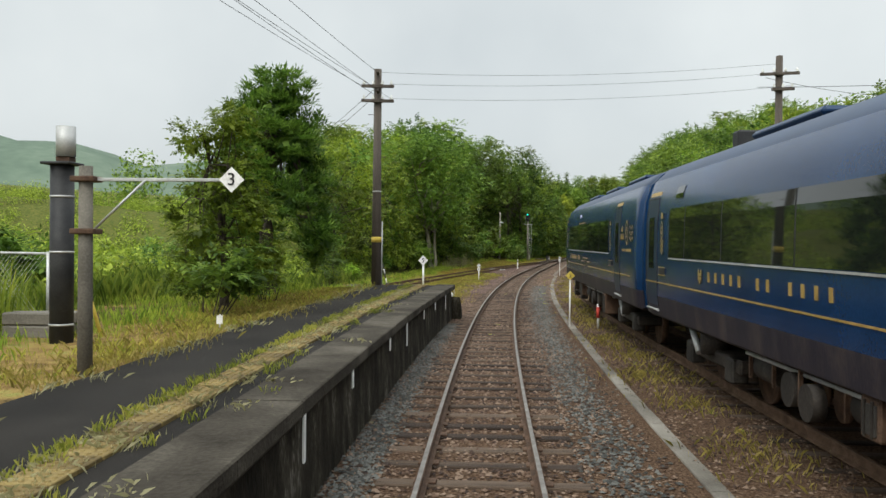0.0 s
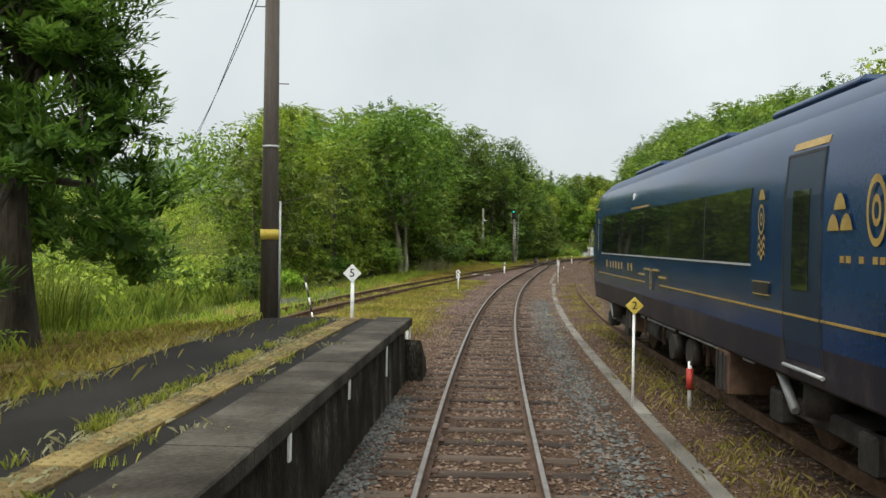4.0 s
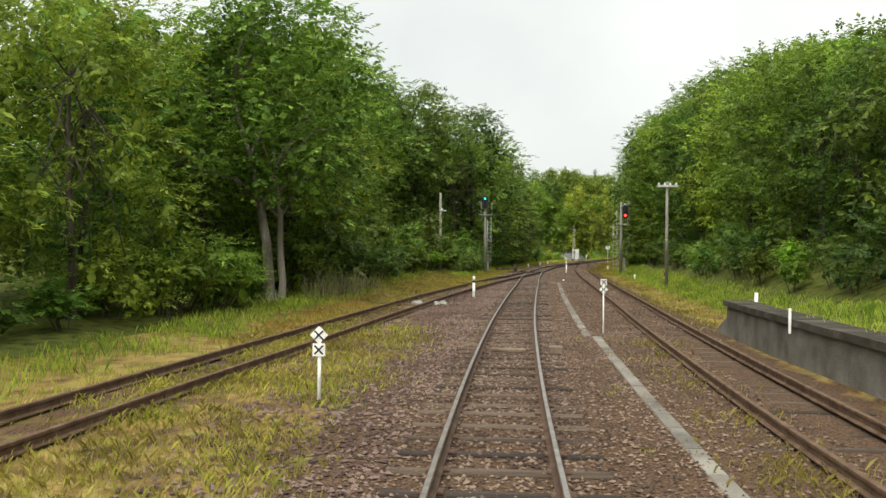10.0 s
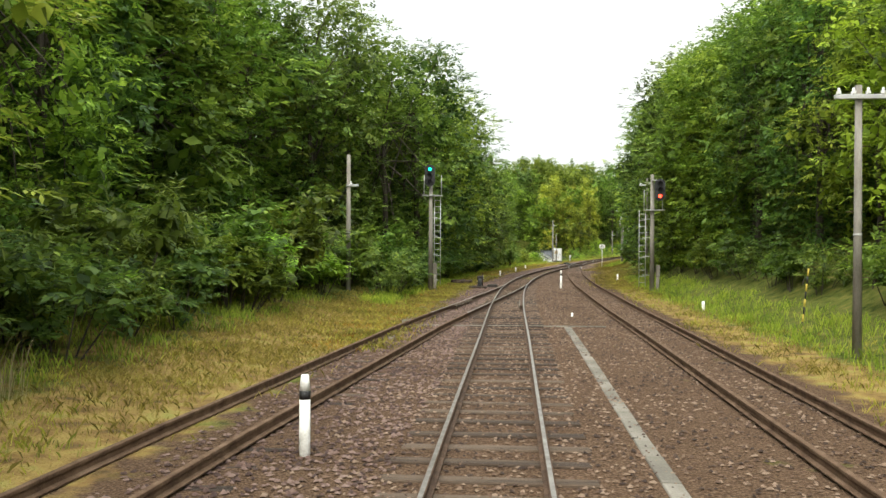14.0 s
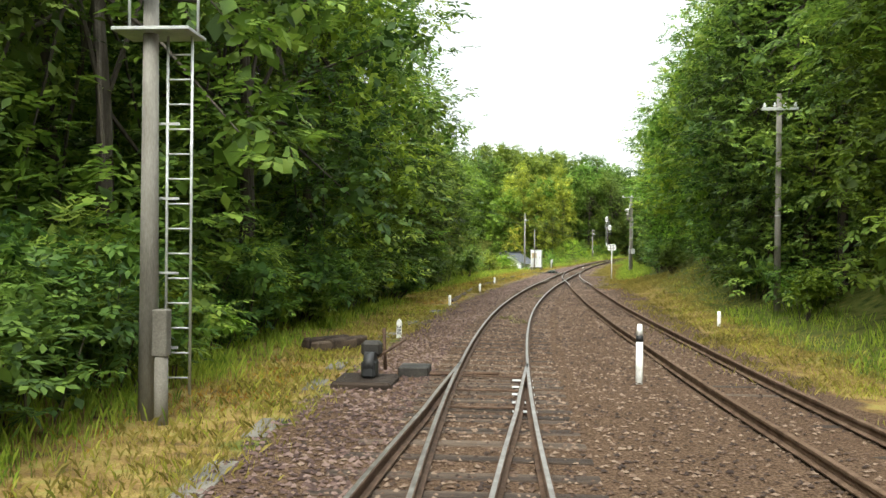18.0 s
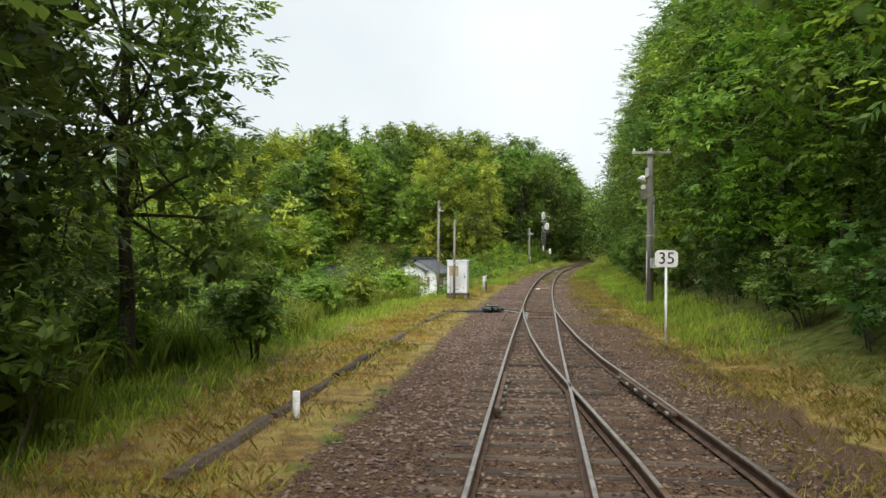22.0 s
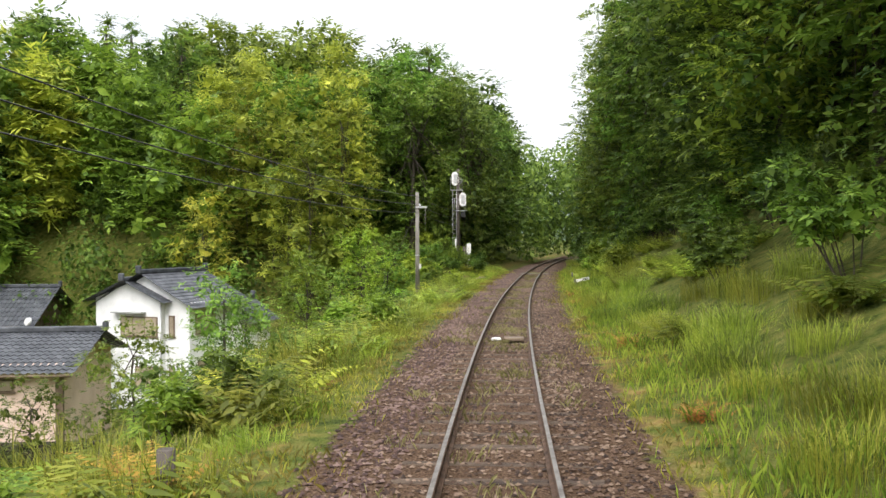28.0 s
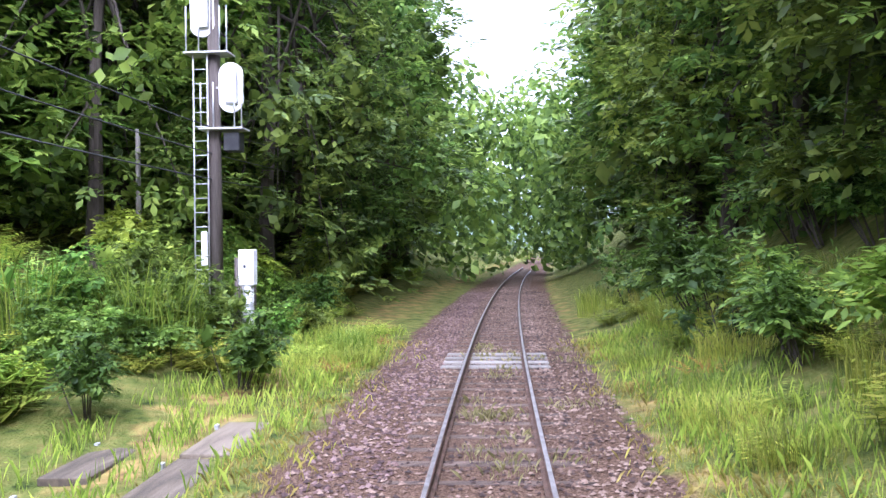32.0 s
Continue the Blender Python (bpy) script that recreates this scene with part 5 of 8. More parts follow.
for s, d in ((286, -22), (292, -27), (279, -33), (297, -19), (288, -40), (275, -45), (300, -32), (283, -52), (268, -38), (304, -46), (296, -58)):
    tree("cedar", s, d, tree_rng.uniform(1.0, 1.35), G_HOUSE)
for s, d, sc in ((172, -8.6, 0.5), (176, -10.5, 0.6), (180, -8.4, 0.55), (184, -10.5, 0.65), (181, -13.5, 0.75), (187, -14, 0.75), (174, -14.5, 0.7), (189, -9.0, 0.5), (192, -10.2, 0.75), (194, -12.5, 0.9), (195, -15, 1.05), (190, -17, 0.9)):
    tree("low", s, d, sc, G_FAR)

for s, d, sc in ((352, -3.5, 0.55), (356, 2.0, 0.6), (360, -1.0, 0.7), (364, 4.5, 0.7), (358, -7.0, 0.7), (350, 7.5, 0.6), (362, 9.0, 0.8)):
    tree("light", s, d, sc, G_RIGHT)
for s, d, sc in ((249, -16, 0.9), (252, -20, 1.0), (256, -15, 1.0), (258, -22, 1.15), (247, -21, 0.9), (261, -17, 1.1), (263, -24, 1.2), (254, -24, 1.0), (266, -19, 1.1)):
    tree("bamboo", s, d, sc, G_HOUSE)

# two trees by the left platform
tree("ragged", 17.9, -5.85, 1.0, "trees by the platform", 1.0, "ragged vine-covered tree beside the platform")
tree("pine", 22.2, -6.1, 1.12, "trees by the platform", 1.0, "dense dark green tree with a bare trunk by the platform")

# far wooded slopes
fr = random.Random(77)
far = [(fr.uniform(80, 135), -fr.uniform(40, 80), fr.uniform(6, 10), fr.uniform(3.2, 4.8)) for _ in range(30)]
far += [(fr.uniform(20, 170), fr.uniform(34, 80), fr.uniform(6, 10), fr.uniform(3.2, 4.8)) for _ in range(55)]
far += [(fr.uniform(150, 320), fr.uniform(24, 60), fr.uniform(7, 11), fr.uniform(3.2, 4.6)) for _ in range(45)]
far_woods("far_woods", "dense green wood on the slopes beside the station", far, M_LEAF, 26, 0.66, 41)
far = [(fr.uniform(290, 345), -fr.uniform(40, 125), fr.uniform(9, 16), fr.uniform(3.2, 4.8)) for _ in range(70)]
far += [(fr.uniform(290, 380), fr.uniform(-45, 40), fr.uniform(9, 16), fr.uniform(3.4, 4.8)) for _ in range(90)]
far_woods("far_woods", "mixed dark wood on the hill beyond the houses", far, M_LEAF_DARK, 34, 0.58, 42)
for d0, step, first in ((-38, 4.4, 232), (-44, 4.6, 230), (-52, 5.0, 228), (-62, 6.0, 226), (-74, 7.5, 224)):
    s = first
    while s < 322:
        pick = ("bamboo", "wide", "fern", "dark", "bamboo") if s < 262 else ("wide", "dark", "fern", "tall", "cedar")
        tree(tree_rng.choice(pick), s + tree_rng.uniform(-1.5, 1.5), d0 + tree_rng.uniform(-2, 2), None, G_HOUSE)
        s += step


def deep_woods():
    """The crowns of the trees behind the first rows, joined by their foliage."""
    for mat, label in ((M_LEAF, "green leafy trees deeper in the woods"), (M_LEAF_DARK, "dark leafy trees deeper in the woods"), (M_LEAF_LIGHT, "light green trees deeper in the woods"), (M_LEAF_FRESH, "fresh green trees deeper in the woods"), (M_BAMBOO, "yellow-green bamboo groves on the hillside")):
        V, F, base = [], [], 0
        for me, m in DEEP_TREES:
            if me.materials[0] is not mat:
                continue
            v = np.empty(len(me.vertices) * 3, np.float32)
            me.vertices.foreach_get("co", v)
            f = np.empty(len(me.loops), np.int32)
            me.loops.foreach_get("vertex_index", f)
            w = np.array(m)
            V.append(v.reshape(-1, 3) @ w[:3, :3].T + w[:3, 3])
            F.append(f.reshape(-1, 3) + base)
            base += len(v) // 3
        if V:
            tagged(new("wood_interior", mesh_fast("wood_interior", np.concatenate(V), np.concatenate(F), mat)), label, "forest", kind="stuff")


deep_woods()


def hill(name, centre, radius, height, seed, label):
    """A far wooded mountain ridge, with distance haze painted into its colour."""
    r = random.Random(seed)
    st, k = 40, 14
    verts, faces = [], []
    for i in range(st + 1):
        x = -radius + 2 * radius * i / st
        top = height * max(0.0, 1 - (abs(x) / radius) ** 2.2) * (1 + 0.12 * math.sin(x * 0.02 + seed) + 0.05 * math.sin(x * 0.07))
        for j in range(k + 1):
            u = j / k
            verts.append((x + r.uniform(-6, 6), (u - 0.5) * radius * 0.9, top * math.sin(math.pi * u) + r.uniform(-1.2, 1.2) - 8))
    for i in range(st):
        for j in range(k):
            a = i * (k + 1) + j
            faces.append((a, a + 1, a + k + 2, a + k + 1))
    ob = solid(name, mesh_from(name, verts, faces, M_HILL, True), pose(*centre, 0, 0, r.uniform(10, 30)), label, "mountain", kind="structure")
    return ob


hill("backdrop", (-300, 640, 0), 420, 82, 3, "wooded mountain ridge far across the valley, haze painted into its pale colour")
hill("backdrop", (-640, 520, 0), 330, 84, 5, "wooded mountain ridge far across the valley, haze painted into its pale colour")
hill("backdrop", (160, 620, 0), 260, 46, 7, "wooded ridge beyond the end of the cutting, haze painted into its pale colour")

brush = [(fr.uniform(28, 150), -fr.uniform(22, 75), 0.3, fr.uniform(1.1, 2.0)) for _ in range(230)] + [(fr.uniform(8, 58), -fr.uniform(10, 26), 0.2, fr.uniform(0.7, 1.3)) for _ in range(190)]
far_woods("brush", "bright green scrub and bushes on the field beyond the platform", brush, M_LEAF_FRESH, 120, 0.19, 46, True)

brush = [(fr.uniform(230, 262), -fr.uniform(22, 56), 0.9, fr.uniform(1.8, 2.9)) for _ in range(80)] + [(fr.uniform(256, 300), -fr.uniform(17, 75), 1.2, fr.uniform(2.2, 3.2)) for _ in range(130)] + [(fr.uniform(246, 258), -fr.uniform(17, 25), 0.6, fr.uniform(1.5, 2.3)) for _ in range(14)]
far_woods("brush", "green undergrowth on the slope behind the houses", brush, M_LEAF, 44, 0.34, 47, True)
for k in range(56):
    shrub(tree_rng.choice(("dark", "green", "dark", "green")), 176 + k * 1.6, 7.0 + tree_rng.uniform(0, 2.6), tree_rng.uniform(1.0, 1.5))

for s, d, kind, sc in ((252, 3.4, "fern", 0.6), (253.6, 4.3, "green", 0.8), (255, 3.3, "rust", 0.55), (256.4, 4.0, "dark", 0.9), (258, 3.5, "fern", 0.8), (259.5, 4.6, "green", 1.0), (261, 3.8, "rust", 0.6), (262.5, 4.4, "dark", 1.0), (264.5, 3.7, "fern", 0.8), (266, 4.7, "green", 1.1), (268, 4.0, "dark", 0.9), (270, 4.4, "fern", 0.9), (247, 2.9, "rust", 0.5), (243.2, 2.7, "rust", 0.55), (250.4, 2.8, "fern", 0.5)):
    shrub(kind, s, d, sc, "slope bushes")
for s, d, kind, sc in ((226, -3.3, "fern", 0.8), (227.5, -4.0, "fern", 0.9), (229, -3.2, "rust", 0.5), (230.2, -3.7, "fern", 0.9), (231.6, -3.1, "fern", 0.7), (233, -3.9, "fern", 1.0), (234.3, -3.1, "rust", 0.6), (235.6, -3.6, "fern", 0.9), (237, -3.1, "fern", 0.8), (238.4, -3.9, "fern", 1.0), (239.6, -3.2, "rust", 0.6), (231, 2.9, "rust", 0.5), (235.5, 2.8, "rust", 0.5), (238.5, 3.0, "fern", 0.6), (241, -3.0, "fern", 0.7), (242.6, -2.9, "rust", 0.6), (244, -3.2, "fern", 0.8), (245.5, -2.8, "rust", 0.5), (246.8, -3.2, "fern", 0.7), (257, -3.0, "rust", 0.6), (258.4, -2.8, "fern", 0.6), (260, -3.1, "reed", 0.6), (262, -2.9, "rust", 0.5), (264, -3.2, "fern", 0.7)):
    shrub(kind, s, d, sc, "verge ferns")
for k in range(36):
    shrub(tree_rng.choice(("fern", "light", "green", "fern")), tree_rng.uniform(249, 268), -3.9 - tree_rng.uniform(0, 4), tree_rng.uniform(0.6, 1.0))

for k in range(22):
    shrub(tree_rng.choice(("green", "dark", "light", "green")), 116 + k * 1.15, -5.0 - tree_rng.uniform(0, 1.3), tree_rng.uniform(0.8, 1.25))

# bushes
for k in range(40):
    s = 30 + k * 2.35
    d = -9.2 - tree_rng.uniform(0, 2.2) if s < 78 else (-7.2 - tree_rng.uniform(0, 1.5) if s < 104 else -5.6 - tree_rng.uniform(0, 1.0))
    if 28 < s < 36:
        d -= 4
    shrub(tree_rng.choice(("green", "dark", "green", "reed", "light")), s, d, tree_rng.uniform(0.75, 1.25))
for k in range(16):
    s = 100 + k * 1.9
    shrub(tree_rng.choice(("green", "dark", "light")), s, -4.9 - tree_rng.uniform(0, 0.5), tree_rng.uniform(0.8, 1.15))
for s, d, kind, sc in ((86, -8.4, "light", 1.5), (88.5, -7.6, "light", 1.7), (90, -9, "green", 2.0), (91.5, -7.2, "light", 1.5), (94, -8.2, "green", 1.9), (96.5, -7.0, "light", 1.4), (98, -8.5, "light", 2.0), (102, -7.6, "green", 1.8), (104.5, -6.6, "green", 1.5), (110, -6.2, "light", 1.6), (113, -6.4, "green", 1.8), (82, -8.8, "green", 1.8), (79, -9.0, "light", 1.5)):
    shrub(kind, s, d, sc)
for k in range(34):
    s = 62 + k * 2.3
    shrub(tree_rng.choice(("green", "dark", "dark", "light")), s, (9.0 if s < 118 else 7.4 if s < 140 else 6.1) + tree_rng.uniform(0, 0.9), tree_rng.uniform(0.8, 1.2))
for k in range(24):
    s = 142 + k * 1.9
    shrub(tree_rng.choice(("dark", "green", "green", "dark")), s, (5.9 if s < 170 else 5.4) + tree_rng.uniform(0, 0.8), tree_rng.uniform(0.8, 1.15))
for k in range(44):
    s = 196 + k * 1.75
    for q in range(2):
        shrub(tree_rng.choice(("tuft", "tuft", "tuft", "tuft", "fern")), s + q, 2.7 + 1.5 * q + tree_rng.uniform(0, 1.6), tree_rng.uniform(0.7, 1.1))
for k in range(64):
    s = 186 + k * 0.95
    shrub(tree_rng.choice(("fern", "fern", "light", "tuft", "rust" if k % 2 == 0 else "green")), s, -3.3 - tree_rng.uniform(0, 2.6), tree_rng.uniform(0.6, 1.05))
for k in range(40):
    s = 186 + k * 1.9
    shrub(tree_rng.choice(("tuft", "tuft", "fern", "green")), s, 5.2 + tree_rng.uniform(0, 2.2), tree_rng.uniform(0.8, 1.2))
    shrub(tree_rng.choice(("fern", "tuft", "rust" if k % 6 == 0 else "tuft")), s, -2.7 - tree_rng.uniform(0, 0.9), tree_rng.uniform(0.5, 0.75))
for k in range(36):
    s = 184 + k * 1.8
    shrub(tree_rng.choice(("green", "light", "green", "dark")), s, -6.2 - tree_rng.uniform(0, 4.5), tree_rng.uniform(0.5, 0.8) if s < 226 else tree_rng.uniform(0.9, 1.3))
for k in range(60):
    shrub(tree_rng.choice(("fern", "light", "green", "light", "fern")), tree_rng.uniform(243, 272), -6.0 - tree_rng.uniform(0, 9), tree_rng.uniform(0.9, 1.5))
for k in range(34):
    shrub(tree_rng.choice(("fern", "light", "green", "reed")), 246 + k * 1.3, -5.2 - tree_rng.uniform(0, 3), tree_rng.uniform(0.7, 1.2))
for k in range(96):
    s = 126 + k * 0.62
    shrub(tree_rng.choice(("reed", "reed", "reed", "green", "light", "tuft")), s, (-5.4 if s < 150 else -6.4) - tree_rng.uniform(0, 7.0), tree_rng.uniform(0.8, 1.3))
for s, d, sc in ((226.5, 2.5, 0.6), (229.0, 2.7, 0.7), (231.2, 2.4, 0.5), (206, 2.6, 0.5), (213, 2.7, 0.6)):
    shrub("rust", s, d, sc)
for s, d, kind, sc in ((19.5, -5.3, "light", 0.8), (15.5, -5.4, "green", 1.0), (12.8, -8.2, "reed", 1.0), (14, -10, "light", 1.1), (9, -9, "green", 1.0), (24.8, -7.2, "reed", 0.9), (27.5, -9.3, "reed", 0.9), (30, -10.4, "reed", 1.0), (20, -11, "green", 1.3),
                       (25, -12, "reed", 1.1), (17, -14, "light", 1.3), (22, -16, "green", 1.5), (12, -16, "green", 1.5), (28, -14, "reed", 1.0), (29, -17, "green", 1.4)):
    shrub(kind, s, d, sc)

for k in range(56):
    shrub(tree_rng.choice(("fern", "fern", "fern", "tuft", "rust" if k % 4 == 0 else "fern")), 196 + k * 0.8, -2.8 - tree_rng.uniform(0, 2.9), tree_rng.uniform(0.95, 1.45))
for k in range(30):
    s = 61 + k * 1.75
    shrub(tree_rng.choice(("sasa", "sasa", "green", "dark")), s, np.interp(s, [61, 80, 96, 112], [-9.6, -8.6, -7.6, -6.2]) - tree_rng.uniform(0, 1.2), tree_rng.uniform(1.0, 1.5))
for k in range(16):
    shrub(tree_rng.choice(("sasa", "sasa", "light")), 104 + k * 1.4, -5.3 - tree_rng.uniform(0, 1.4), tree_rng.uniform(0.9, 1.3))
for k in range(18):
    shrub(tree_rng.choice(("green", "light", "green", "fern")), 247 + k * 0.85, -5.5 - tree_rng.uniform(0, 2.6), tree_rng.uniform(0.8, 1.2))
for k in range(8):
    shrub(tree_rng.choice(("green", "fern", "tuft")), 256 + k * 1.1, -3.3 - tree_rng.uniform(0, 1.6), tree_rng.uniform(0.6, 0.9))
tree("low", 216.2, -9.7, 0.6, G_FAR)
for s, d, kind, sc in ((70.4, -7.4, "stalk", 1.3), (71.4, -6.9, "stalk", 1.2), (72.6, -7.0, "stalk", 1.5), (73.8, -7.2, "stalk", 1.4), (75.2, -6.9, "stalk", 1.2), (76.6, -6.7, "stalk", 0.9), (77.5, -7.9, "dark", 1.1), (79.5, -8.0, "green", 1.2), (75.5, -8.8, "dark", 1.3), (72.5, -9.2, "green", 1.2), (82.5, -7.8, "light", 1.0),
                       (243, 4.2, "light", 1.0), (245.5, 3.6, "light", 0.9), (247.5, 4.4, "light", 1.2), (249.5, 4.0, "fern", 1.1), (251.5, 4.6, "light", 1.2), (254, 4.2, "green", 1.1), (241, 4.8, "green", 1.2), (256.5, 4.4, "light", 1.1), (238, 4.4, "fern", 1.2), (234, 4.6, "light", 1.0), (259, 4.4, "green", 1.3)):
    shrub(kind, s, d, sc)

# grass
blades("grass", "green grass along the trackside verges", M_GRASS, 120000, tufted([(28, 96, -8.8, -6.4, 1.8), (96, 126, -5.4, -4.2, 1.6), (126, 186, -9.5, -5.0, 5), (30, 60, 6.0, 9.0, 2), (64, 125, 6.4, 8.5, 2), (184, 250, -4.2, -2.6, 1), (150, 200, 3.6, 5.5, 3), (195, 262, 2.2, 4.0, 3), (6, 27, -9.5, -5.6, 1), (244, 264, -5, -2.6, 1)], 26, 0.22), 51, (0.08, 0.34), 0.006)
blades("tall_grass", "tall lush green reed grass on the meadow", M_GRASS, 34000, tufted([(126, 186, -13, -7.0, 5), (12, 48, -18, -8.6, 3)], 24, 0.22), 55, (0.4, 0.95), 0.008)
blades("dry_grass", "mown yellow straw and dry grass beside the ballast", M_STRAW, 124000, tufted([(110, 148, 4.0, 6.4, 2.8), (78, 102, -6.6, -3.6, 3), (27, 60, -5.0, -1.9, 4.5), (56, 96, -6.5, -4.3, 2.5), (84, 126, -4.0, -2.5, 3), (126, 182, -4.8, -2.7, 4), (4, 60, 2.6, 3.4, 1.5), (62, 140, 5.0, 7.0, 2.5), (140, 172, 2.8, 5.0, 2.5), (158, 198, 1.7, 3.3, 2.5), (172, 262, 1.8, 2.9, 2), (184, 262, -2.9, -2.0, 1.5), (8, 27, -5.2, -3.9, 1.5)], 40, 0.30), 52, (0.03, 0.14), 0.007, 1.4)
blades("low_grass", "short yellow-green grass in the yard", M_VERGE, 60000, tufted([(27, 62, -5.0, -2.2, 3), (28, 96, -9.0, -4.6, 3), (84, 126, -4.4, -2.7, 2), (126, 186, -6, -3.4, 3), (62, 140, 5.2, 7.6, 2), (8, 27, -6.5, -3.9, 1.5), (190, 262, 1.9, 3.0, 1.5), (190, 262, -3.2, -2.1, 1.5)], 40, 0.26), 56, (0.04, 0.16), 0.007, 0.9)
blades("dry_grass", "withered yellow-green grass tufts growing between the rails", M_DULL, 7600, tufted([(185, 262, -0.42, 0.42, 4), (185, 240, -1.3, -0.7, 1), (185, 262, 0.8, 1.6, 0.8), (120, 150, -0.4, 0.4, 0.25)], 44, 0.17), 53, (0.03, 0.15), 0.003, 1.2)
blades("dry_grass", "rust brown dead grass along the verge", M_RUST_LEAF, 9000, tufted([(84, 112, -4.6, -2.9, 3), (124, 162, -4.9, -2.8, 4), (60, 72, -6.8, -5.4, 1.5), (138, 172, 3.2, 5.6, 2)], 44, 0.3), 57, (0.02, 0.12), 0.005, 1.5)
blades("straw_litter", "dry straw strewn over the tactile tiles", M_DEAD, 3600, tufted([(3, 25, -2.52, -2.24, 3), (3, 24, -3.9, -3.6, 1), (4, 24, -2.0, -1.6, 0.2)], 24, 0.10), 58, (0.01, 0.05), 0.003, 3.5)
blades("weeds", "green weeds on the platform edge and between the sleepers", M_VERGE, 4200, tufted([(3, 25, -2.60, -2.52, 9), (4, 24, -2.14, -2.08, 1.2), (4, 20, -1.9, -1.6, 0.15), (5, 60, -0.3, 0.3, 0.5), (26, 60, 1.5, 1.8, 0.5), (6, 34, 2.7, 3.3, 1)], 18, 0.05), 54, (0.02, 0.075), 0.005, 1.0)


# ---- the blue train ----
def car_section(z0=0.92):
    """Half outline of a car, from the skirt up to the roof's crown."""
    side = [(1.38, z0), (1.43, z0 + 0.35), (1.45, 1.9), (1.44, 2.6), (1.40, 3.0), (1.28, 3.34), (1.03, 3.57), (0.66, 3.70), (0.25, 3.75)]
    return side


def build_car(m, length, cab, label, logo_far):
    car = thing("train_car", m, label, "train car", "cars of the blue train")
    half = car_section()
    ring = half + [(-x, z) for x, z in reversed(half)]
    k = len(ring)
    ys = [0.0, 0.05, 0.14, 0.3] + list(np.linspace(0.6, length - (2.2 if cab else 0.6), 14)) + ([length - 1.5, length - 0.9, length - 0.45, length - 0.15, length] if cab else [length - 0.3, length - 0.14, length - 0.05, length])
    verts, faces, fm = [], [], []
    for y in ys:
        u = max(0.0, (y - (length - 2.2)) / 2.2) if cab else 0.0
        w, drop = 1 - 0.30 * u**2.6, 0.75 * u**2.8
        edge = min(y, 9 if cab else length - y)
        w *= 1 - 0.085 * max(0.0, 1 - edge / 0.3) ** 2.2
        for x, z in ring:
            verts.append((x * w, y, z - drop * max(0.0, (z - 1.6) / 2.2)))
    for i in range(len(ys) - 1):
        for j in range(k - 1):
            faces.append((i * k + j, i * k + j + 1, (i + 1) * k + j + 1, (i + 1) * k + j))
            zz = ring[j][1] + ring[j + 1][1]
            fm.append(1 if zz < 2.9 else (2 if zz > 6.5 else 0))
    faces.append(list(range(k)))
    faces.append(list(range((len(ys) - 1) * k, len(ys) * k))[::-1])
    fm += [0, 0]
    me = mesh_from("body", verts, faces, M_NAVY)
    me.materials.append(M_NAVY_LOW)
    me.materials.append(M_ROOF)
    me.polygons.foreach_set("material_index", fm)
    me.polygons.foreach_set("use_smooth", [len(f) == 4 for f in faces])
    part("body", me, car, None, "glossy navy body with a dusty dark skirt")
    for side in (-1, 1):
        x = side * 1.455

        def skin(name, mat, a, b, y0, y1, z0, z1):
            """A panel that follows the curve of the side, from a to b outwards of it."""
            zs = [z0] + [z for z in (1.27, 1.9, 2.3, 2.6, 2.8, 3.0, 3.17) if z0 + 0.02 < z < z1 - 0.02] + [z1]
            verts, faces = [], []
            for z in zs:
                o = float(np.interp(z, [h[1] for h in half], [h[0] for h in half]))
                verts += [(side * (o + q), y, z) for q, y in ((a, y0), (b, y0), (b, y1), (a, y1))]
            for n in range(len(zs) - 1):
                faces += [(4 * n + t, 4 * n + (t + 1) % 4, 4 * n + 4 + (t + 1) % 4, 4 * n + 4 + t) for t in range(4)]
            faces += [(3, 2, 1, 0), tuple(4 * len(zs) - 4 + t for t in range(4))]
            return mesh_from(name, verts, faces, mat)

        # window band, doors and gilding
        if cab:
            band, posts, door, tall_y, crest_y, letters = (3.95, 13.9), (5.7, 7.6, 9.5, 11.4), 2.2, 3.6, 8.76, (10.0, 12.8)
        else:
            band, posts, door, tall_y, crest_y, letters = (1.2, 18.55), (3.0, 4.9, 7.2, 9.1, 11.3, 13.2, 15.68, 17.55), 19.42, 19.02, 8.0, (12.4, 16.3)
        ends = [band[0], *posts, band[1]]
        for k in range(len(ends) - 1):
            g = part("window", skin("window", M_GLASS, -0.012, 0.012, ends[k] + 0.02, ends[k + 1] - 0.02, 1.97, 2.77), car, None, "dark reflecting window pane")
            part("window_post", skin("window_post", M_BLACK, -0.014, 0.010, ends[k + 1] - 0.02, ends[k + 1] + 0.02, 1.97, 2.77), g)
        part("window_trim", skin("window_trim", M_GALV, -0.008, 0.016, band[0], band[1], 1.935, 1.958), car, None, "silver line under the windows")
        part("gold_line", skin("gold_line", M_GOLD, -0.012, 0.008, 0.9, crest_y - 0.55, 1.50, 1.522), car, None, "thin gold line")
        part("gold_line", skin("gold_line", M_GOLD, -0.012, 0.008, crest_y + 0.55, length - (2.4 if cab else 0.3), 1.50, 1.522), car, None, "thin gold line")
        d = part("door", skin("door", M_DOOR, -0.03, 0.005, door, door + 0.8, 1.10, 2.98), car, None, "sliding passenger door")
        part("door_window", skin("door_window", M_GLASS, -0.005, 0.012, door + 0.22, door + 0.6, 1.75, 2.66), d)
        for q in (-0.03, 0.802):
            part("door_rim", skin("door_rim", M_BLACK, -0.02, 0.009, door + q, door + q + 0.028, 1.08, 3.0), d)
        part("door_rim", skin("door_rim", M_BLACK, -0.02, 0.009, door - 0.03, door + 0.83, 2.982, 3.01), d)
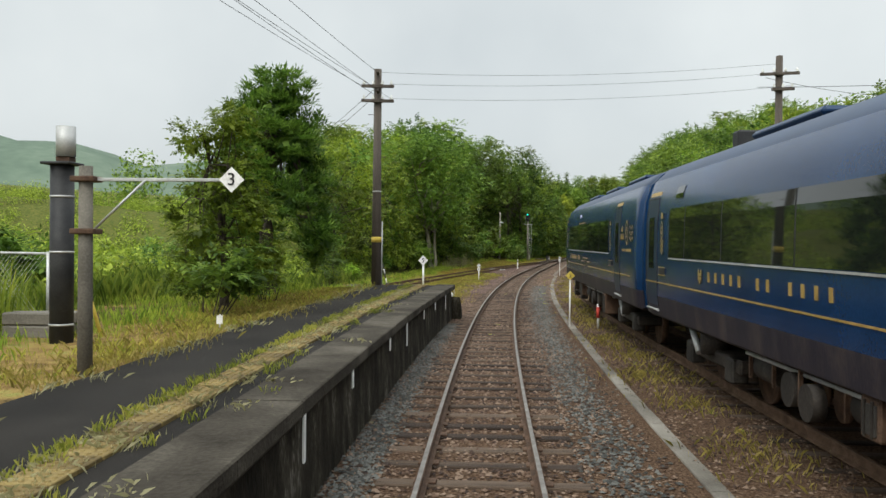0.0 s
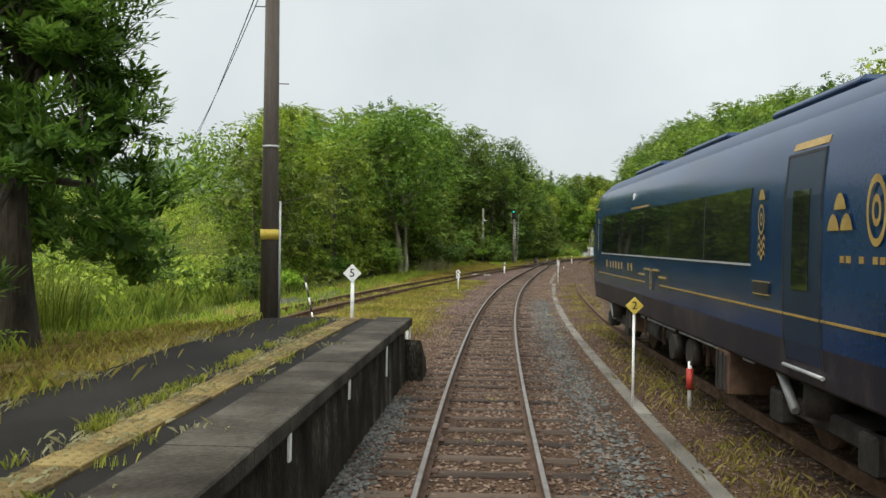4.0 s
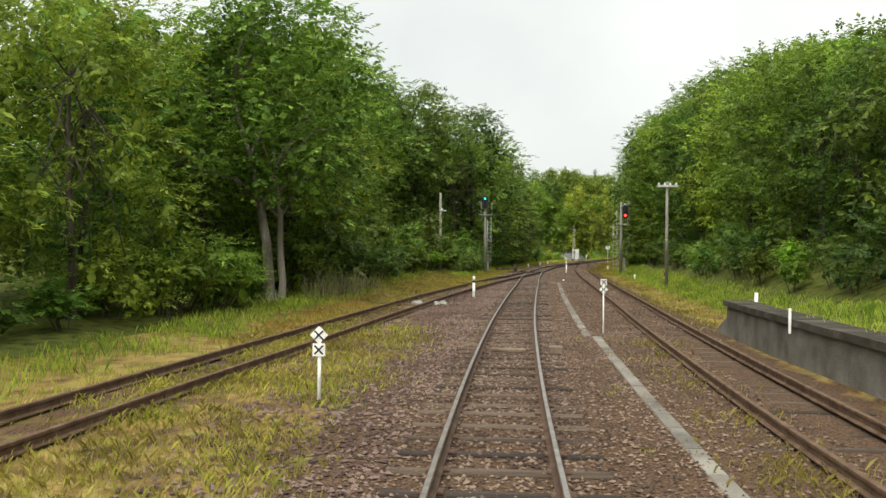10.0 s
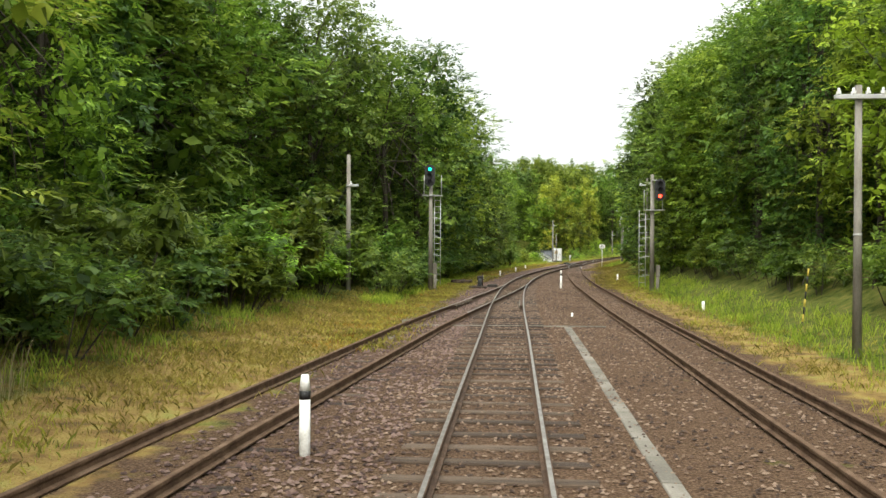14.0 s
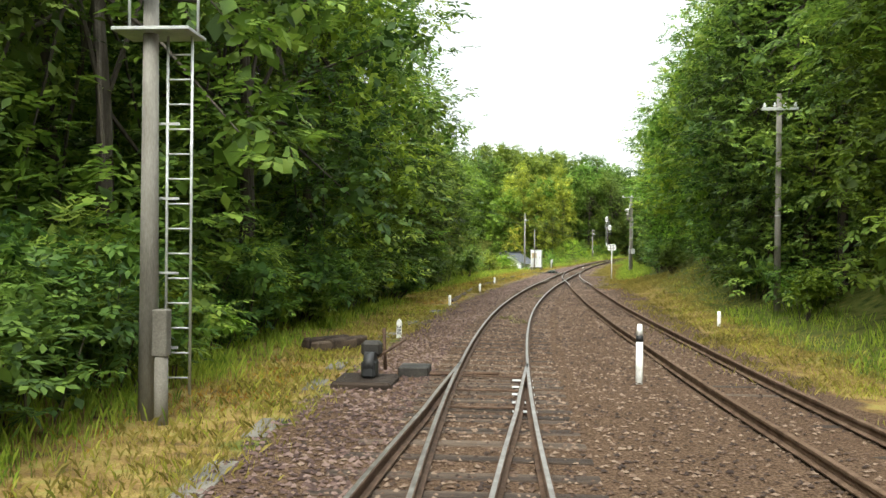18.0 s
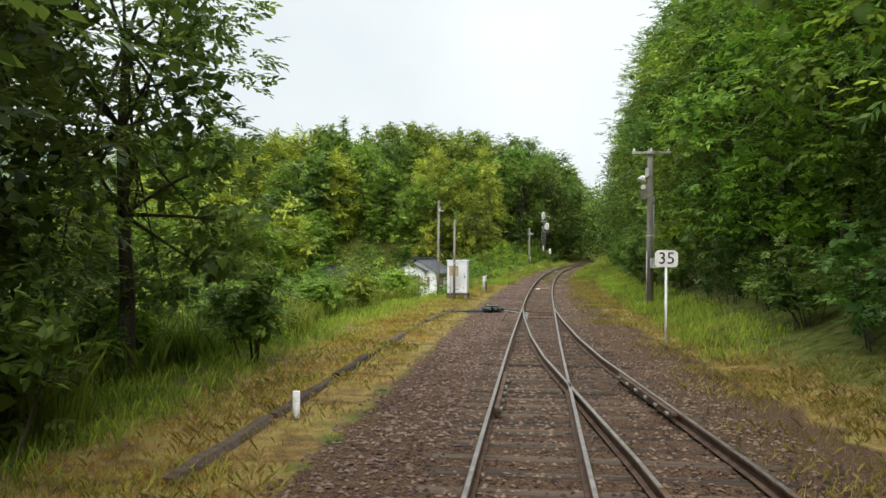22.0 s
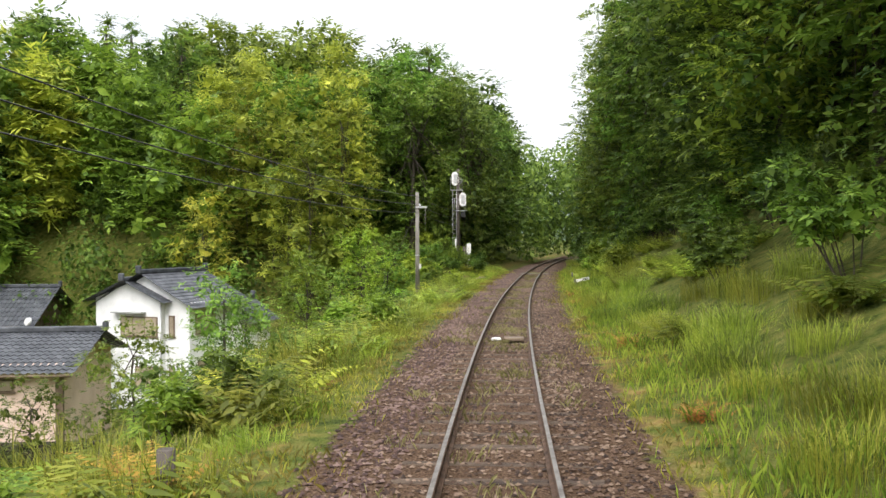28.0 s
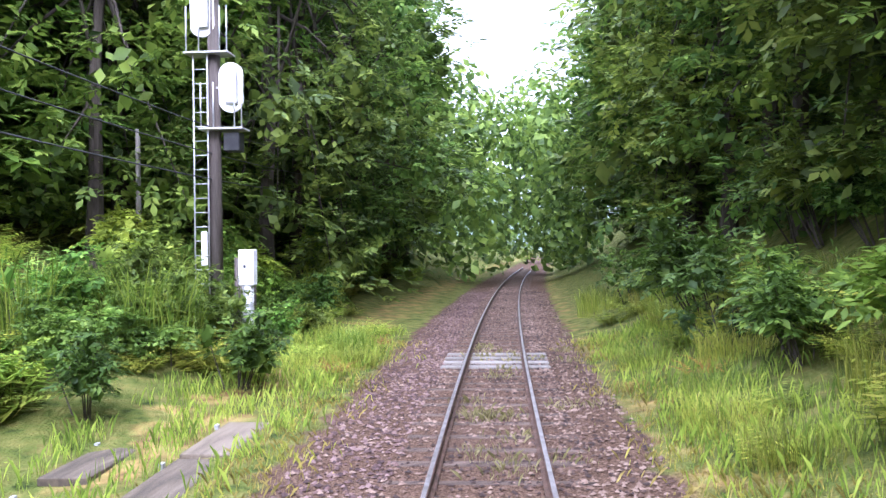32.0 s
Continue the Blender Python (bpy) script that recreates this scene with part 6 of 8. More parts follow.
        part("name_board", skin("name_board", M_GOLD, -0.02, 0.008, door - 0.02, door + 0.75, 3.04, 3.11), d, None, "gold strip over the door")
        part("step_rail", rod("step_rail", M_GALV, (side * 1.42, door - 0.05, 1.02), (side * 1.42, door + 0.85, 1.02), 0.02, sides=8), d)
        gx = x + side * 0.004
        if cab:
            em = part("emblem", oval_ring(gx, 1.18, 2.42, 0.155, 0.27, side), car, None, "gold oval emblem between peaks and waves")
            for q in range(3):
                part("wave", wave_bar(gx, 0.66, 2.28 + 0.12 * q, 0.40), em)
                part("peak", peak(gx, 1.92 - (0.12 if q == 2 else 0.24 * q), 2.28 + (0.17 if q == 2 else 0.0), 0.11), em)
            for q in range(10):
                if q not in (5, 7):
                    part("letter_bar", box("letter_bar", M_GOLD, x - 0.01, x + 0.005, 0.73 + q * 0.11, 0.78 + q * 0.11, 2.02, 2.075, 0.0), car)
        em = part("emblem", oval_ring(gx, tall_y, 2.42, 0.09, 0.16, side), car, None, "small gold oval emblem with waves below")
        part("peak", peak(gx, tall_y, 2.62, 0.09), em)
        for q in range(3):
            part("wave", wave_bar(gx, tall_y, 2.05 + 0.08 * q, 0.2), em)
        if cab:
            em = part("emblem", oval_ring(gx, 14.35, 2.42, 0.09, 0.16, side), car, None, "small gold oval emblem with waves below")
            part("peak", peak(gx, 14.35, 2.62, 0.09), em)
            for q in range(3):
                part("wave", wave_bar(gx, 14.35, 2.05 + 0.08 * q, 0.2), em)
        part("number_board", box("number_board", M_BLACK, x - 0.01, x + 0.006, tall_y - 0.22, tall_y + 0.22, 1.66, 1.78, 0.0), car, None, "small black board with a gold rim")
        for zz in (1.65, 1.775):
            part("board_rim", box("board_rim", M_GOLD, x - 0.01, x + 0.008, tall_y - 0.23, tall_y + 0.23, zz, zz + 0.012, 0.0), car)
        q = letters[1]
        k = 0
        while q > letters[0]:
            if k not in (5, 8):
                part("letter_bar", skin("letter_bar", M_GOLD, -0.01, 0.01, q - 0.085, q - 0.01, 1.66, 1.80), car)
            q -= 0.325
            k += 1
        for k in range(3):
            part("wave", wave_bar(gx, letters[1] + 0.36, 1.67 + 0.055 * k, 0.2), car)
        for k in range(15):
            part("letter_bar", box("letter_bar", M_GOLD, x - side * 0.062 - 0.008, x - side * 0.062 + 0.008, band[0] + 9.2 + k * 0.13, band[0] + 9.28 + k * 0.13, 2.94, 2.99, 0.0), car)
            part("letter_bar", box("letter_bar", M_GOLD, x - side * 0.02 - 0.008, x - side * 0.02 + 0.008, band[0] + 5.2 + k * 0.1, band[0] + 5.26 + k * 0.1, 2.80, 2.83, 0.0), car)
        crest = part("crest", oval_ring(gx, crest_y, 1.58, 0.10, 0.17, side), car, None, "gold winged crest low on the side")
        for a, b, z in ((-0.55, -0.12, 1.74), (0.12, 0.55, 1.74), (-1.0, -0.55, 1.64), (0.55, 1.0, 1.64)):
            part("crest_wing", box("crest_wing", M_GOLD, x - 0.01, x + 0.008, crest_y + a, crest_y + b, z - 0.015, z + 0.015, 0.0), crest)
        if not cab:
            part("upper_window", skin("upper_window", M_GLASS, -0.02, 0.01, 17.8, 18.25, 2.92, 3.12), car)
        part("side_lamp", box("side_lamp", M_WHITE, x - side * 0.06 - 0.01, x - side * 0.06 + 0.02, band[0] + 6.6, band[0] + 6.68, 2.98, 3.10, 0.01), car)
    # underframe
    for by in (2.9, length - 3.4):
        bg = part("bogie", box("bogie", M_UNDER, -1.12, 1.12, by - 1.35, by + 1.35, 0.42, 0.62, 0.03), car, None, "rusty brown bogie")
        for wy in (by - 1.02, by + 1.02):
            for wx in (-0.56, 0.56):
                wme = rod("wheel", M_RUST, (wx - 0.065, wy, 0.43), (wx + 0.065, wy, 0.43), 0.425, sides=28)
                w = part("wheel", wme, bg)
            for wx in (-1.06, 1.06):
                part("axle_box", box("axle_box", M_UNDER_BOX, wx - 0.12, wx + 0.12, wy - 0.16, wy + 0.16, 0.28, 0.62, 0.03), bg)
        for wx in (-1.05, 1.05):
            part("spring", rod("spring", M_UNDER, (wx, by, 0.55), (wx, by, 0.92), 0.22, sides=16), bg)
            part("damper", rod("damper", M_GALV, (wx * 1.1, by + 0.5, 0.5), (wx * 1.1, by + 0.95, 0.85), 0.05), bg)
    r = random.Random(int(length * 10))
    y = 4.9
    while y < length - 5.4:
        w = r.uniform(0.35, 0.95)
        for side in (-1, 1):
            lo, k = r.uniform(0.36, 0.58), r.random()
            xo = side * r.uniform(0.95, 1.08)
            if k < 0.2:
                part("air_tank", rod("air_tank", M_UNDER_BOX, (xo, y, 0.66), (xo, y + w, 0.66), 0.19, sides=18), car)
            elif k < 0.38:
                tk = part("air_tank", rod("air_tank", M_UNDER, (xo - 0.34, y + 0.2, 0.62), (xo + side * 0.2, y + 0.2, 0.62), 0.19, sides=18), car)
                part("tank_strap", rod("tank_strap", M_RUST, (xo + 0.02, y + 0.2, 0.62), (xo + 0.06, y + 0.2, 0.62), 0.197, sides=18), tk)
            elif k < 0.8:
                bx = part("equipment_box", box("equipment_box", r.choice((M_UNDER, M_UNDER_BOX, M_RUST)), xo - 0.3, xo + 0.3, y, y + w, lo, 0.9, 0.02), car)
                part("box_lid", box("box_lid", M_UNDER_BOX, xo + side * 0.305 - 0.01, xo + side * 0.305 + 0.01, y + 0.05, y + w - 0.05, lo + 0.05, 0.84, 0.006), bx)
                for q in range(2):
                    part("box_rib", box("box_rib", M_UNDER, xo + side * 0.318 - 0.008, xo + side * 0.318 + 0.008, y + w * (0.3 + 0.4 * q) - 0.015, y + w * (0.3 + 0.4 * q) + 0.015, lo + 0.03, 0.87, 0.0), bx)
            else:
                for q in range(3):
                    part("conduit", rod("conduit", M_RUST, (xo + side * 0.1, y + 0.1 + q * 0.09, 0.4 + 0.05 * q), (xo + side * 0.1, y + 0.1 + q * 0.09, 0.92), 0.022, sides=8), car)
            part("hanger", box("hanger", M_RUST, xo + side * 0.2 - 0.02, xo + side * 0.2 + 0.02, y + w + 0.03, y + w + 0.07, 0.5, 0.92, 0.0), car)
        y += w + r.uniform(0.12, 0.34)
    for side in (-1, 1):
        part("brake_pipe", rod("brake_pipe", M_GALV, (side * 1.18, 4.6, 0.82), (side * 1.18, length - 5.2, 0.80), 0.025, sides=8), car)
    part("floor_frame", box("floor_frame", M_UNDER, -1.3, 1.3, 0.15, length - (1.0 if cab else 0.15), 0.86, 1.0, 0.02), car)
    for q in range(3):
        y = length * (0.25 + 0.25 * q)
        part("roof_unit", box("roof_unit", M_ROOF, -0.75, 0.75, y - 1.2, y + 1.2, 3.68, 3.80, 0.05), car)
    if cab:
        part("front_window", box("front_window", M_GLASS, -0.82, 0.82, length - 0.06, length + 0.02, 2.0, 2.75, 0.03), car, None, "dark cab windscreen")
        part("head_lamp", rod("head_lamp", M_WHITE, (-0.6, length - 0.05, 1.6), (-0.6, length + 0.04, 1.6), 0.09), car)
        part("head_lamp", rod("head_lamp", M_WHITE, (0.6, length - 0.05, 1.6), (0.6, length + 0.04, 1.6), 0.09), car)
        part("coupler", box("coupler", M_UNDER, -0.12, 0.12, length - 0.3, length + 0.35, 0.75, 1.0, 0.03), car)
    else:
        part("gangway", box("gangway", M_BLACK, -0.55, 0.55, length - 0.02, length + 0.5, 1.05, 3.1, 0.03), car, None, "black rubber gangway")
    part("antenna", box("antenna", M_BLACK, -0.5, 0.5, length - 2.6, length - 2.3, 3.66, 3.86 if cab else 4.02, 0.03), car)
    return car


def oval_ring(x, y, z, ry, rz, side):
    bm = bmesh.new()
    n = 24
    rows = []
    for i in range(n):
        a = 2 * math.pi * i / n
        rows.append([bm.verts.new((x + side * h, y + math.cos(a) * ry * q, z + math.sin(a) * rz * q)) for q, h in ((1, 0.004), (0.78, 0.004), (0.45, 0.004), (0.25, 0.004))])
    for i in range(n):
        a, b = rows[i], rows[(i + 1) % n]
        bm.faces.new((a[0], b[0], b[1], a[1]))
        bm.faces.new((a[2], b[2], b[3], a[3]))
    return bm_mesh("emblem", bm, M_GOLD)


def wave_bar(x, y, z, w):
    verts, faces = [], []
    for i in range(13):
        u = i / 12
        zz = z + 0.035 * math.sin(u * 2 * math.pi * 1.5)
        verts += [(x, y - w / 2 + w * u, zz - 0.02), (x, y - w / 2 + w * u, zz + 0.02)]
    for i in range(12):
        faces.append((2 * i, 2 * i + 2, 2 * i + 3, 2 * i + 1))
    return mesh_from("wave", verts, faces, M_GOLD)


def peak(x, y, z, w=0.12):
    pts = [(x, y + w * math.cos(a), z + w * 1.25 * math.sin(a) ** 1.5) for a in np.linspace(0, math.pi, 9)]
    return mesh_from("peak", pts, [list(range(9))], M_GOLD)


def car_on_track(s0, s1):
    a, b = lay(s0, right_d(s0)), lay(s1, right_d(s1))
    return pose(a.x, a.y, 0.0, 0, 0, math.degrees(math.atan2(-(b - a).x, (b - a).y))), (b - a).length


m, ln = car_on_track(-4.6, 16.2)
build_car(m, ln, False, "dark navy train car with gold lettering and a glossy roof", True)
m, ln = car_on_track(16.7, 33.6)
build_car(m, ln, True, "dark navy train end car with gold emblem and rounded cab", False)


# ---- poles, wires ----
INSULATOR = joined("insulator", [rod("i", M_CERAMIC, (0, 0, 0), (0, 0, 0.05), 0.045, 0.05), rod("i", M_CERAMIC, (0, 0, 0.05), (0, 0, 0.12), 0.03, 0.022), rod("i", M_RUST, (0, 0, -0.1), (0, 0, 0.02), 0.012)])


def pole(name, label, s, d, base, top, r, mat, arms=(), rz=0.0, lean=0.0):
    """A tapered pole; arms: (height, length, insulators, side offset)."""
    t = thing(name, put(s, d, base, rz, 0, lean), label, "utility pole", "lineside poles")
    h = top - base
    part("shaft", rod("shaft", mat, (0, 0, -0.3), (0, 0, h), r, r * 0.72, 16), t)
    for z, ln, count, off in arms:
        a = part("cross_arm", box("cross_arm", M_GALV if mat is M_POLE else M_CREOSOTE, off - ln / 2, off + ln / 2, -r - 0.06, -r + 0.02, z - base - 0.045, z - base + 0.045, 0.008), t)
        for k in range(count):
            x = off - ln / 2 + 0.08 + (ln - 0.16) * k / max(1, count - 1)
            part("insulator", INSULATOR, a, pose(x, -r - 0.02, z - base + 0.06))
        part("arm_band", rod("arm_band", M_GALV, (0, 0, z - base - 0.03), (0, 0, z - base + 0.03), r * 1.04, sides=14), a)
    for k in range(int(h / 1.6)):
        part("step_bolt", rod("step_bolt", M_RUST, ((-1) ** k * r * 0.7, 0, 1.6 + k * 1.3), ((-1) ** k * (r + 0.14), 0, 1.6 + k * 1.3), 0.009, sides=6), t) if 1.6 + k * 1.3 < h - 0.3 else None
    part("pole_band", rod("pole_band", M_GALV, (0, 0, h * 0.45), (0, 0, h * 0.45 + 0.04), r * 0.92, sides=14), t)
    return t


p1 = pole("wooden_pole", "tall dark creosoted wooden telegraph pole with double cross arms", 25.55, -3.72, 0.6, 7.5, 0.155, M_CREOSOTE, ((6.95, 1.0, 4, 0.0), (6.5, 1.0, 4, 0.0)), 8)
part("yellow_mark", rod("yellow_mark", M_YELLOW, (0, 0, 1.55), (0, 0, 1.72), 0.158, sides=16), p1, None, "worn yellow band")
part("guard_pipe", rod("guard_pipe", M_GALV, (0.17, 0, 0.0), (0.17, 0, 2.2), 0.02, sides=8), p1)
for z, w in ((7.35, 0.5), (6.8, 0.45)):
    part("short_arm", box("short_arm", M_CREOSOTE, -0.04, 0.04, -w, w * 0.6, z - 0.64, z - 0.56, 0.008), p1)
pole("wooden_pole", "dark wooden telegraph pole with cross arms behind the train", 27.9, 9.0, 0.6, 8.3, 0.15, M_CREOSOTE, ((7.7, 1.2, 4, 0.0), (7.2, 0.7, 3, 0.1)), -10)
pole("concrete_pole", "grey concrete pole at the wood's edge", 100.5, -6.75, -0.1, 5.85, 0.11, M_POLE, ((4.55, 0.4, 1, 0.25),), 0)
pole("concrete_pole", "slim grey pole with one insulator arm under the trees", 83.3, 7.0, -0.1, 5.3, 0.09, M_POLE, ((5.06, 1.0, 4, 0.0),), 0)
pole("concrete_pole", "pale grey pole with an insulator arm among the bushes", 122.2, 7.6, 0.0, 6.45, 0.10, M_POLE, ((6.0, 1.0, 4, 0.0),), -4)
pU = pole("concrete_pole", "grey concrete pole with lamp, meter boxes and cross arm", 166.1, 4.36, -0.15, 6.1, 0.155, M_POLE, ((5.95, 1.5, 3, 0.0),), 3)
part("junction_box", box("junction_box", M_GALV, -0.02, 0.28, -0.32, -0.12, 1.55, 1.95, 0.015), pU, None, "grey junction box")
part("conduit", rod("conduit", M_GALV, (-0.14, -0.1, 0), (-0.14, -0.1, 2.2), 0.02, sides=8), pU)
part("conduit", rod("conduit", M_GALV, (0.13, -0.1, 1.9), (0.13, -0.1, 4.4), 0.014, sides=8), pU)
part("meter_box", box("meter_box", M_CONCRETE_PALE, -0.36, -0.14, -0.16, 0.04, 4.25, 4.85, 0.015), pU, None, "pale grey meter box")
part("meter", rod("meter", M_WHITE, (-0.3, -0.2, 4.75), (-0.3, -0.08, 4.75), 0.09, sides=16), pU)
part("lamp_shade", rod("lamp_shade", M_WHITE, (-0.36, -0.06, 4.98), (-0.26, -0.02, 5.2), 0.2, 0.07, 20), pU, None, "white enamel lamp shade")
part("lamp_box", box("lamp_box", M_GALV, -0.2, -0.08, -0.14, 0.02, 5.15, 5.5, 0.01), pU)
pole("concrete_pole", "grey concrete pole on the slope above the houses", 195.4, -8.4, -2.6, 5.8, 0.11, M_POLE, ((5.0, 0.4, 1, 0.2),), 10)
pF = pole("concrete_pole", "weathered grey pole with a bracket beside the ferns", 236.2, -5.12, -1.0, 4.7, 0.12, M_POLE, ((3.95, 0.45, 1, 0.3),), 0)
part("plate", box("plate", M_WHITE, 0.1, 0.2, -0.16, -0.13, 1.9, 2.15, 0.004), pF, None, "small white plate")
pole("thin_pole", "thin weathered grey pole beside the cabinet", 169.0, -3.75, -0.15, 3.4, 0.06, M_POLE)
pole("thin_pole", "thin grey pole near the far signal", 262.4, -9.0, 1.0, 5.2, 0.08, M_POLE)


def wire(name, a, b, sag, r=0.012, group="overhead wires", label="thin black overhead wire between poles"):
    a, b = Vector(a), Vector(b)
    verts, faces, n = [], [], 18
    side = (b - a).cross(Vector((0, 0, 1))).normalized()
    for i in range(n + 1):
        u = i / n
        p = a.lerp(b, u) - Vector((0, 0, sag * 4 * u * (1 - u)))
        verts += [p + side * r, p + Vector((0, 0, r)), p - side * r, p - Vector((0, 0, r))]
    for i in range(n):
        for j in range(4):
            faces.append((4 * i + j, 4 * i + (j + 1) % 4, 4 * i + 4 + (j + 1) % 4, 4 * i + 4 + j))
    return solid(name, mesh_from(name, verts, faces, M_CABLE), Matrix(), label, "wire", group)


for z, q, x in ((7.42, 8.05, -0.1), (7.05, 7.8, 0.35), (6.6, 7.35, 0.4)):
    wire("wire", lay(25.55, -3.72 + x, z), lay(27.9, 9.0 + x, q), 0.22, 0.0045)
for x in (-0.42, -0.15, 0.15, 0.42):
    wire("wire", lay(25.55, -3.72 + x * 1.1, 6.98 if x < 0 else 6.55), lay(-12, -9.5 + 2.2 * x, 8.2), 0.4, 0.007)
wire("wire", lay(25.55, -3.72, 7.4), lay(-10, -7.6, 8.4), 0.4, 0.008)
wire("wire", lay(25.55, -3.6, 7.1), lay(52.6, -17.0, 6.5), 0.3, 0.01)
wire("wire", lay(25.55, -3.9, 6.6), lay(52.6, -17.0, 6.2), 0.3, 0.01)
wire("wire", lay(27.9, 8.6, 7.6), lay(40, 20, 9), 0.3, 0.008)
wire("wire", lay(27.9, 8.3, 7.3), lay(20, 22, 7), 0.3, 0.008)
for k in range(3):
    wire("wire", lay(195.4, -8.4, 5.5 - 0.5 * k), lay(142, -27, (15.1, 11.1, 9.2)[k]), 0.7, 0.016)
    wire("wire", lay(195.4, -8.4, 5.5 - 0.5 * k), lay(236.2, -5.1, 4.5 - 0.4 * k), 0.6, 0.014)
    wire("wire", lay(236.2, -5.1, 4.5 - 0.4 * k), lay(284, -7.5, 6.4 - 0.7 * k), 0.7, 0.012)
wire("stay_wire", lay(100.5, -6.75, 4.6), lay(98, -8.6, 0.5), 0.0, 0.01, label="thin steel stay wire of a pole")
wire("stay_wire", lay(236.2, -5.1, 3.9), lay(233.5, -7.2, -1.6), 0.0, 0.01, label="vine-grown stay wire of a pole")


# ---- signals ----
def ladder(parent, x, y, z0, z1, w=0.3):
    for q in (-w / 2, w / 2):
        part("ladder_stile", rod("ladder_stile", M_GALV, (x + q, y, z0), (x + q, y, z1), 0.017, sides=6), parent)
    for k in range(int((z1 - z0) / 0.3)):
        part("ladder_rung", rod("ladder_rung", M_GALV, (x - w / 2, y, z0 + 0.2 + 0.3 * k), (x + w / 2, y, z0 + 0.2 + 0.3 * k), 0.011, sides=6), parent)


def head_plate(mat, x, z, w, h, y0, y1):
    out = []
    for k in range(24):
        a = 2 * math.pi * k / 24
        cz = (h - w) / 2 * (1 if math.sin(a) > 0 else -1)
        out.append((x + w / 2 * math.cos(a), z + cz + w / 2 * math.sin(a)))
    return plate("backboard", mat, out, y0, y1)


def signal(s, d, base, top, hx, hz, lit, label, rz=0.0, ladder_x=0.3, cage=True):
    t = thing("railway_signal", put(s, d, base, rz), label, "railway signal", "railway signals")
    part("mast", rod("mast", M_POLE, (0, 0, -0.3), (0, 0, top - base), 0.12, 0.085, 16), t)
    h = part("signal_head", head_plate(M_BLACK, hx, hz - base, 0.5, 1.05, -0.34, -0.27), t, None, "black rounded signal head")
    for k, (col, m) in enumerate((("green", M_GREEN_LAMP), ("amber", M_BLACK), ("red", M_RED_LAMP))):
        z = hz - base + 0.3 - 0.3 * k
        on = lit == col
        part("lens", rod("lens", m if on else M_BLACK, (hx, -0.36, z), (hx, -0.34, z), 0.085, sides=20), h, None, "lit " + col + " lamp" if on else "")
        vis = rod("hood", M_BLACK, (hx, -0.55, z), (hx, -0.34, z), 0.11, 0.12, 18)
        bm = bmesh.new()
        bm.from_mesh(vis)
        bmesh.ops.delete(bm, geom=[f for f in bm.faces if len(f.verts) > 4 or f.calc_center_median().z < z - 0.05], context="FACES")
        bm.to_mesh(vis)
        bm.free()
        part("hood", vis, h)
    part("head_bracket", box("head_bracket", M_GALV, min(0, hx) - 0.05, max(0, hx) + 0.1, -0.28, -0.05, hz - base + 0.45, hz - base + 0.49, 0.005), t)
    part("platform", box("platform", M_GALV, -0.38, 0.55, -0.25, 0.35, hz - base - 0.98, hz - base - 0.94, 0.005), t, None, "small steel service platform")
    ladder(t, ladder_x, 0.1, 0.25, hz - base - 0.95)
    for k in range(4):
        part("ladder_bracket", box("ladder_bracket", M_GALV, min(0, ladder_x), max(0, ladder_x), 0.08, 0.11, 0.8 + 0.9 * k, 0.83 + 0.9 * k, 0.0), t)
    for q in (-0.36, 0.5):
        part("hoop", rod("hoop", M_GALV, (q, 0.2, hz - base - 0.95), (q, 0.2, hz - base + 0.05), 0.018, sides=6), t)
    part("relay_box", box("relay_box", M_CONCRETE_PALE, 0.16, 0.34, -0.3, -0.14, 0.75, 1.3, 0.015), t, None, "pale grey relay box")
    part("box_post", rod("box_post", M_CONCRETE_PALE, (0.25, -0.22, -0.2), (0.25, -0.22, 0.75), 0.08), t)
    return t


signal(106.6, -4.05, -0.1, 5.3, 0.0, 5.45, "green", "tall railway signal showing green beside the line", 0, 0.32)
signal(107.2, 6.62, -0.15, 5.5, 0.32, 4.75, "red", "railway signal showing red at the wood's edge", 0, -0.45)


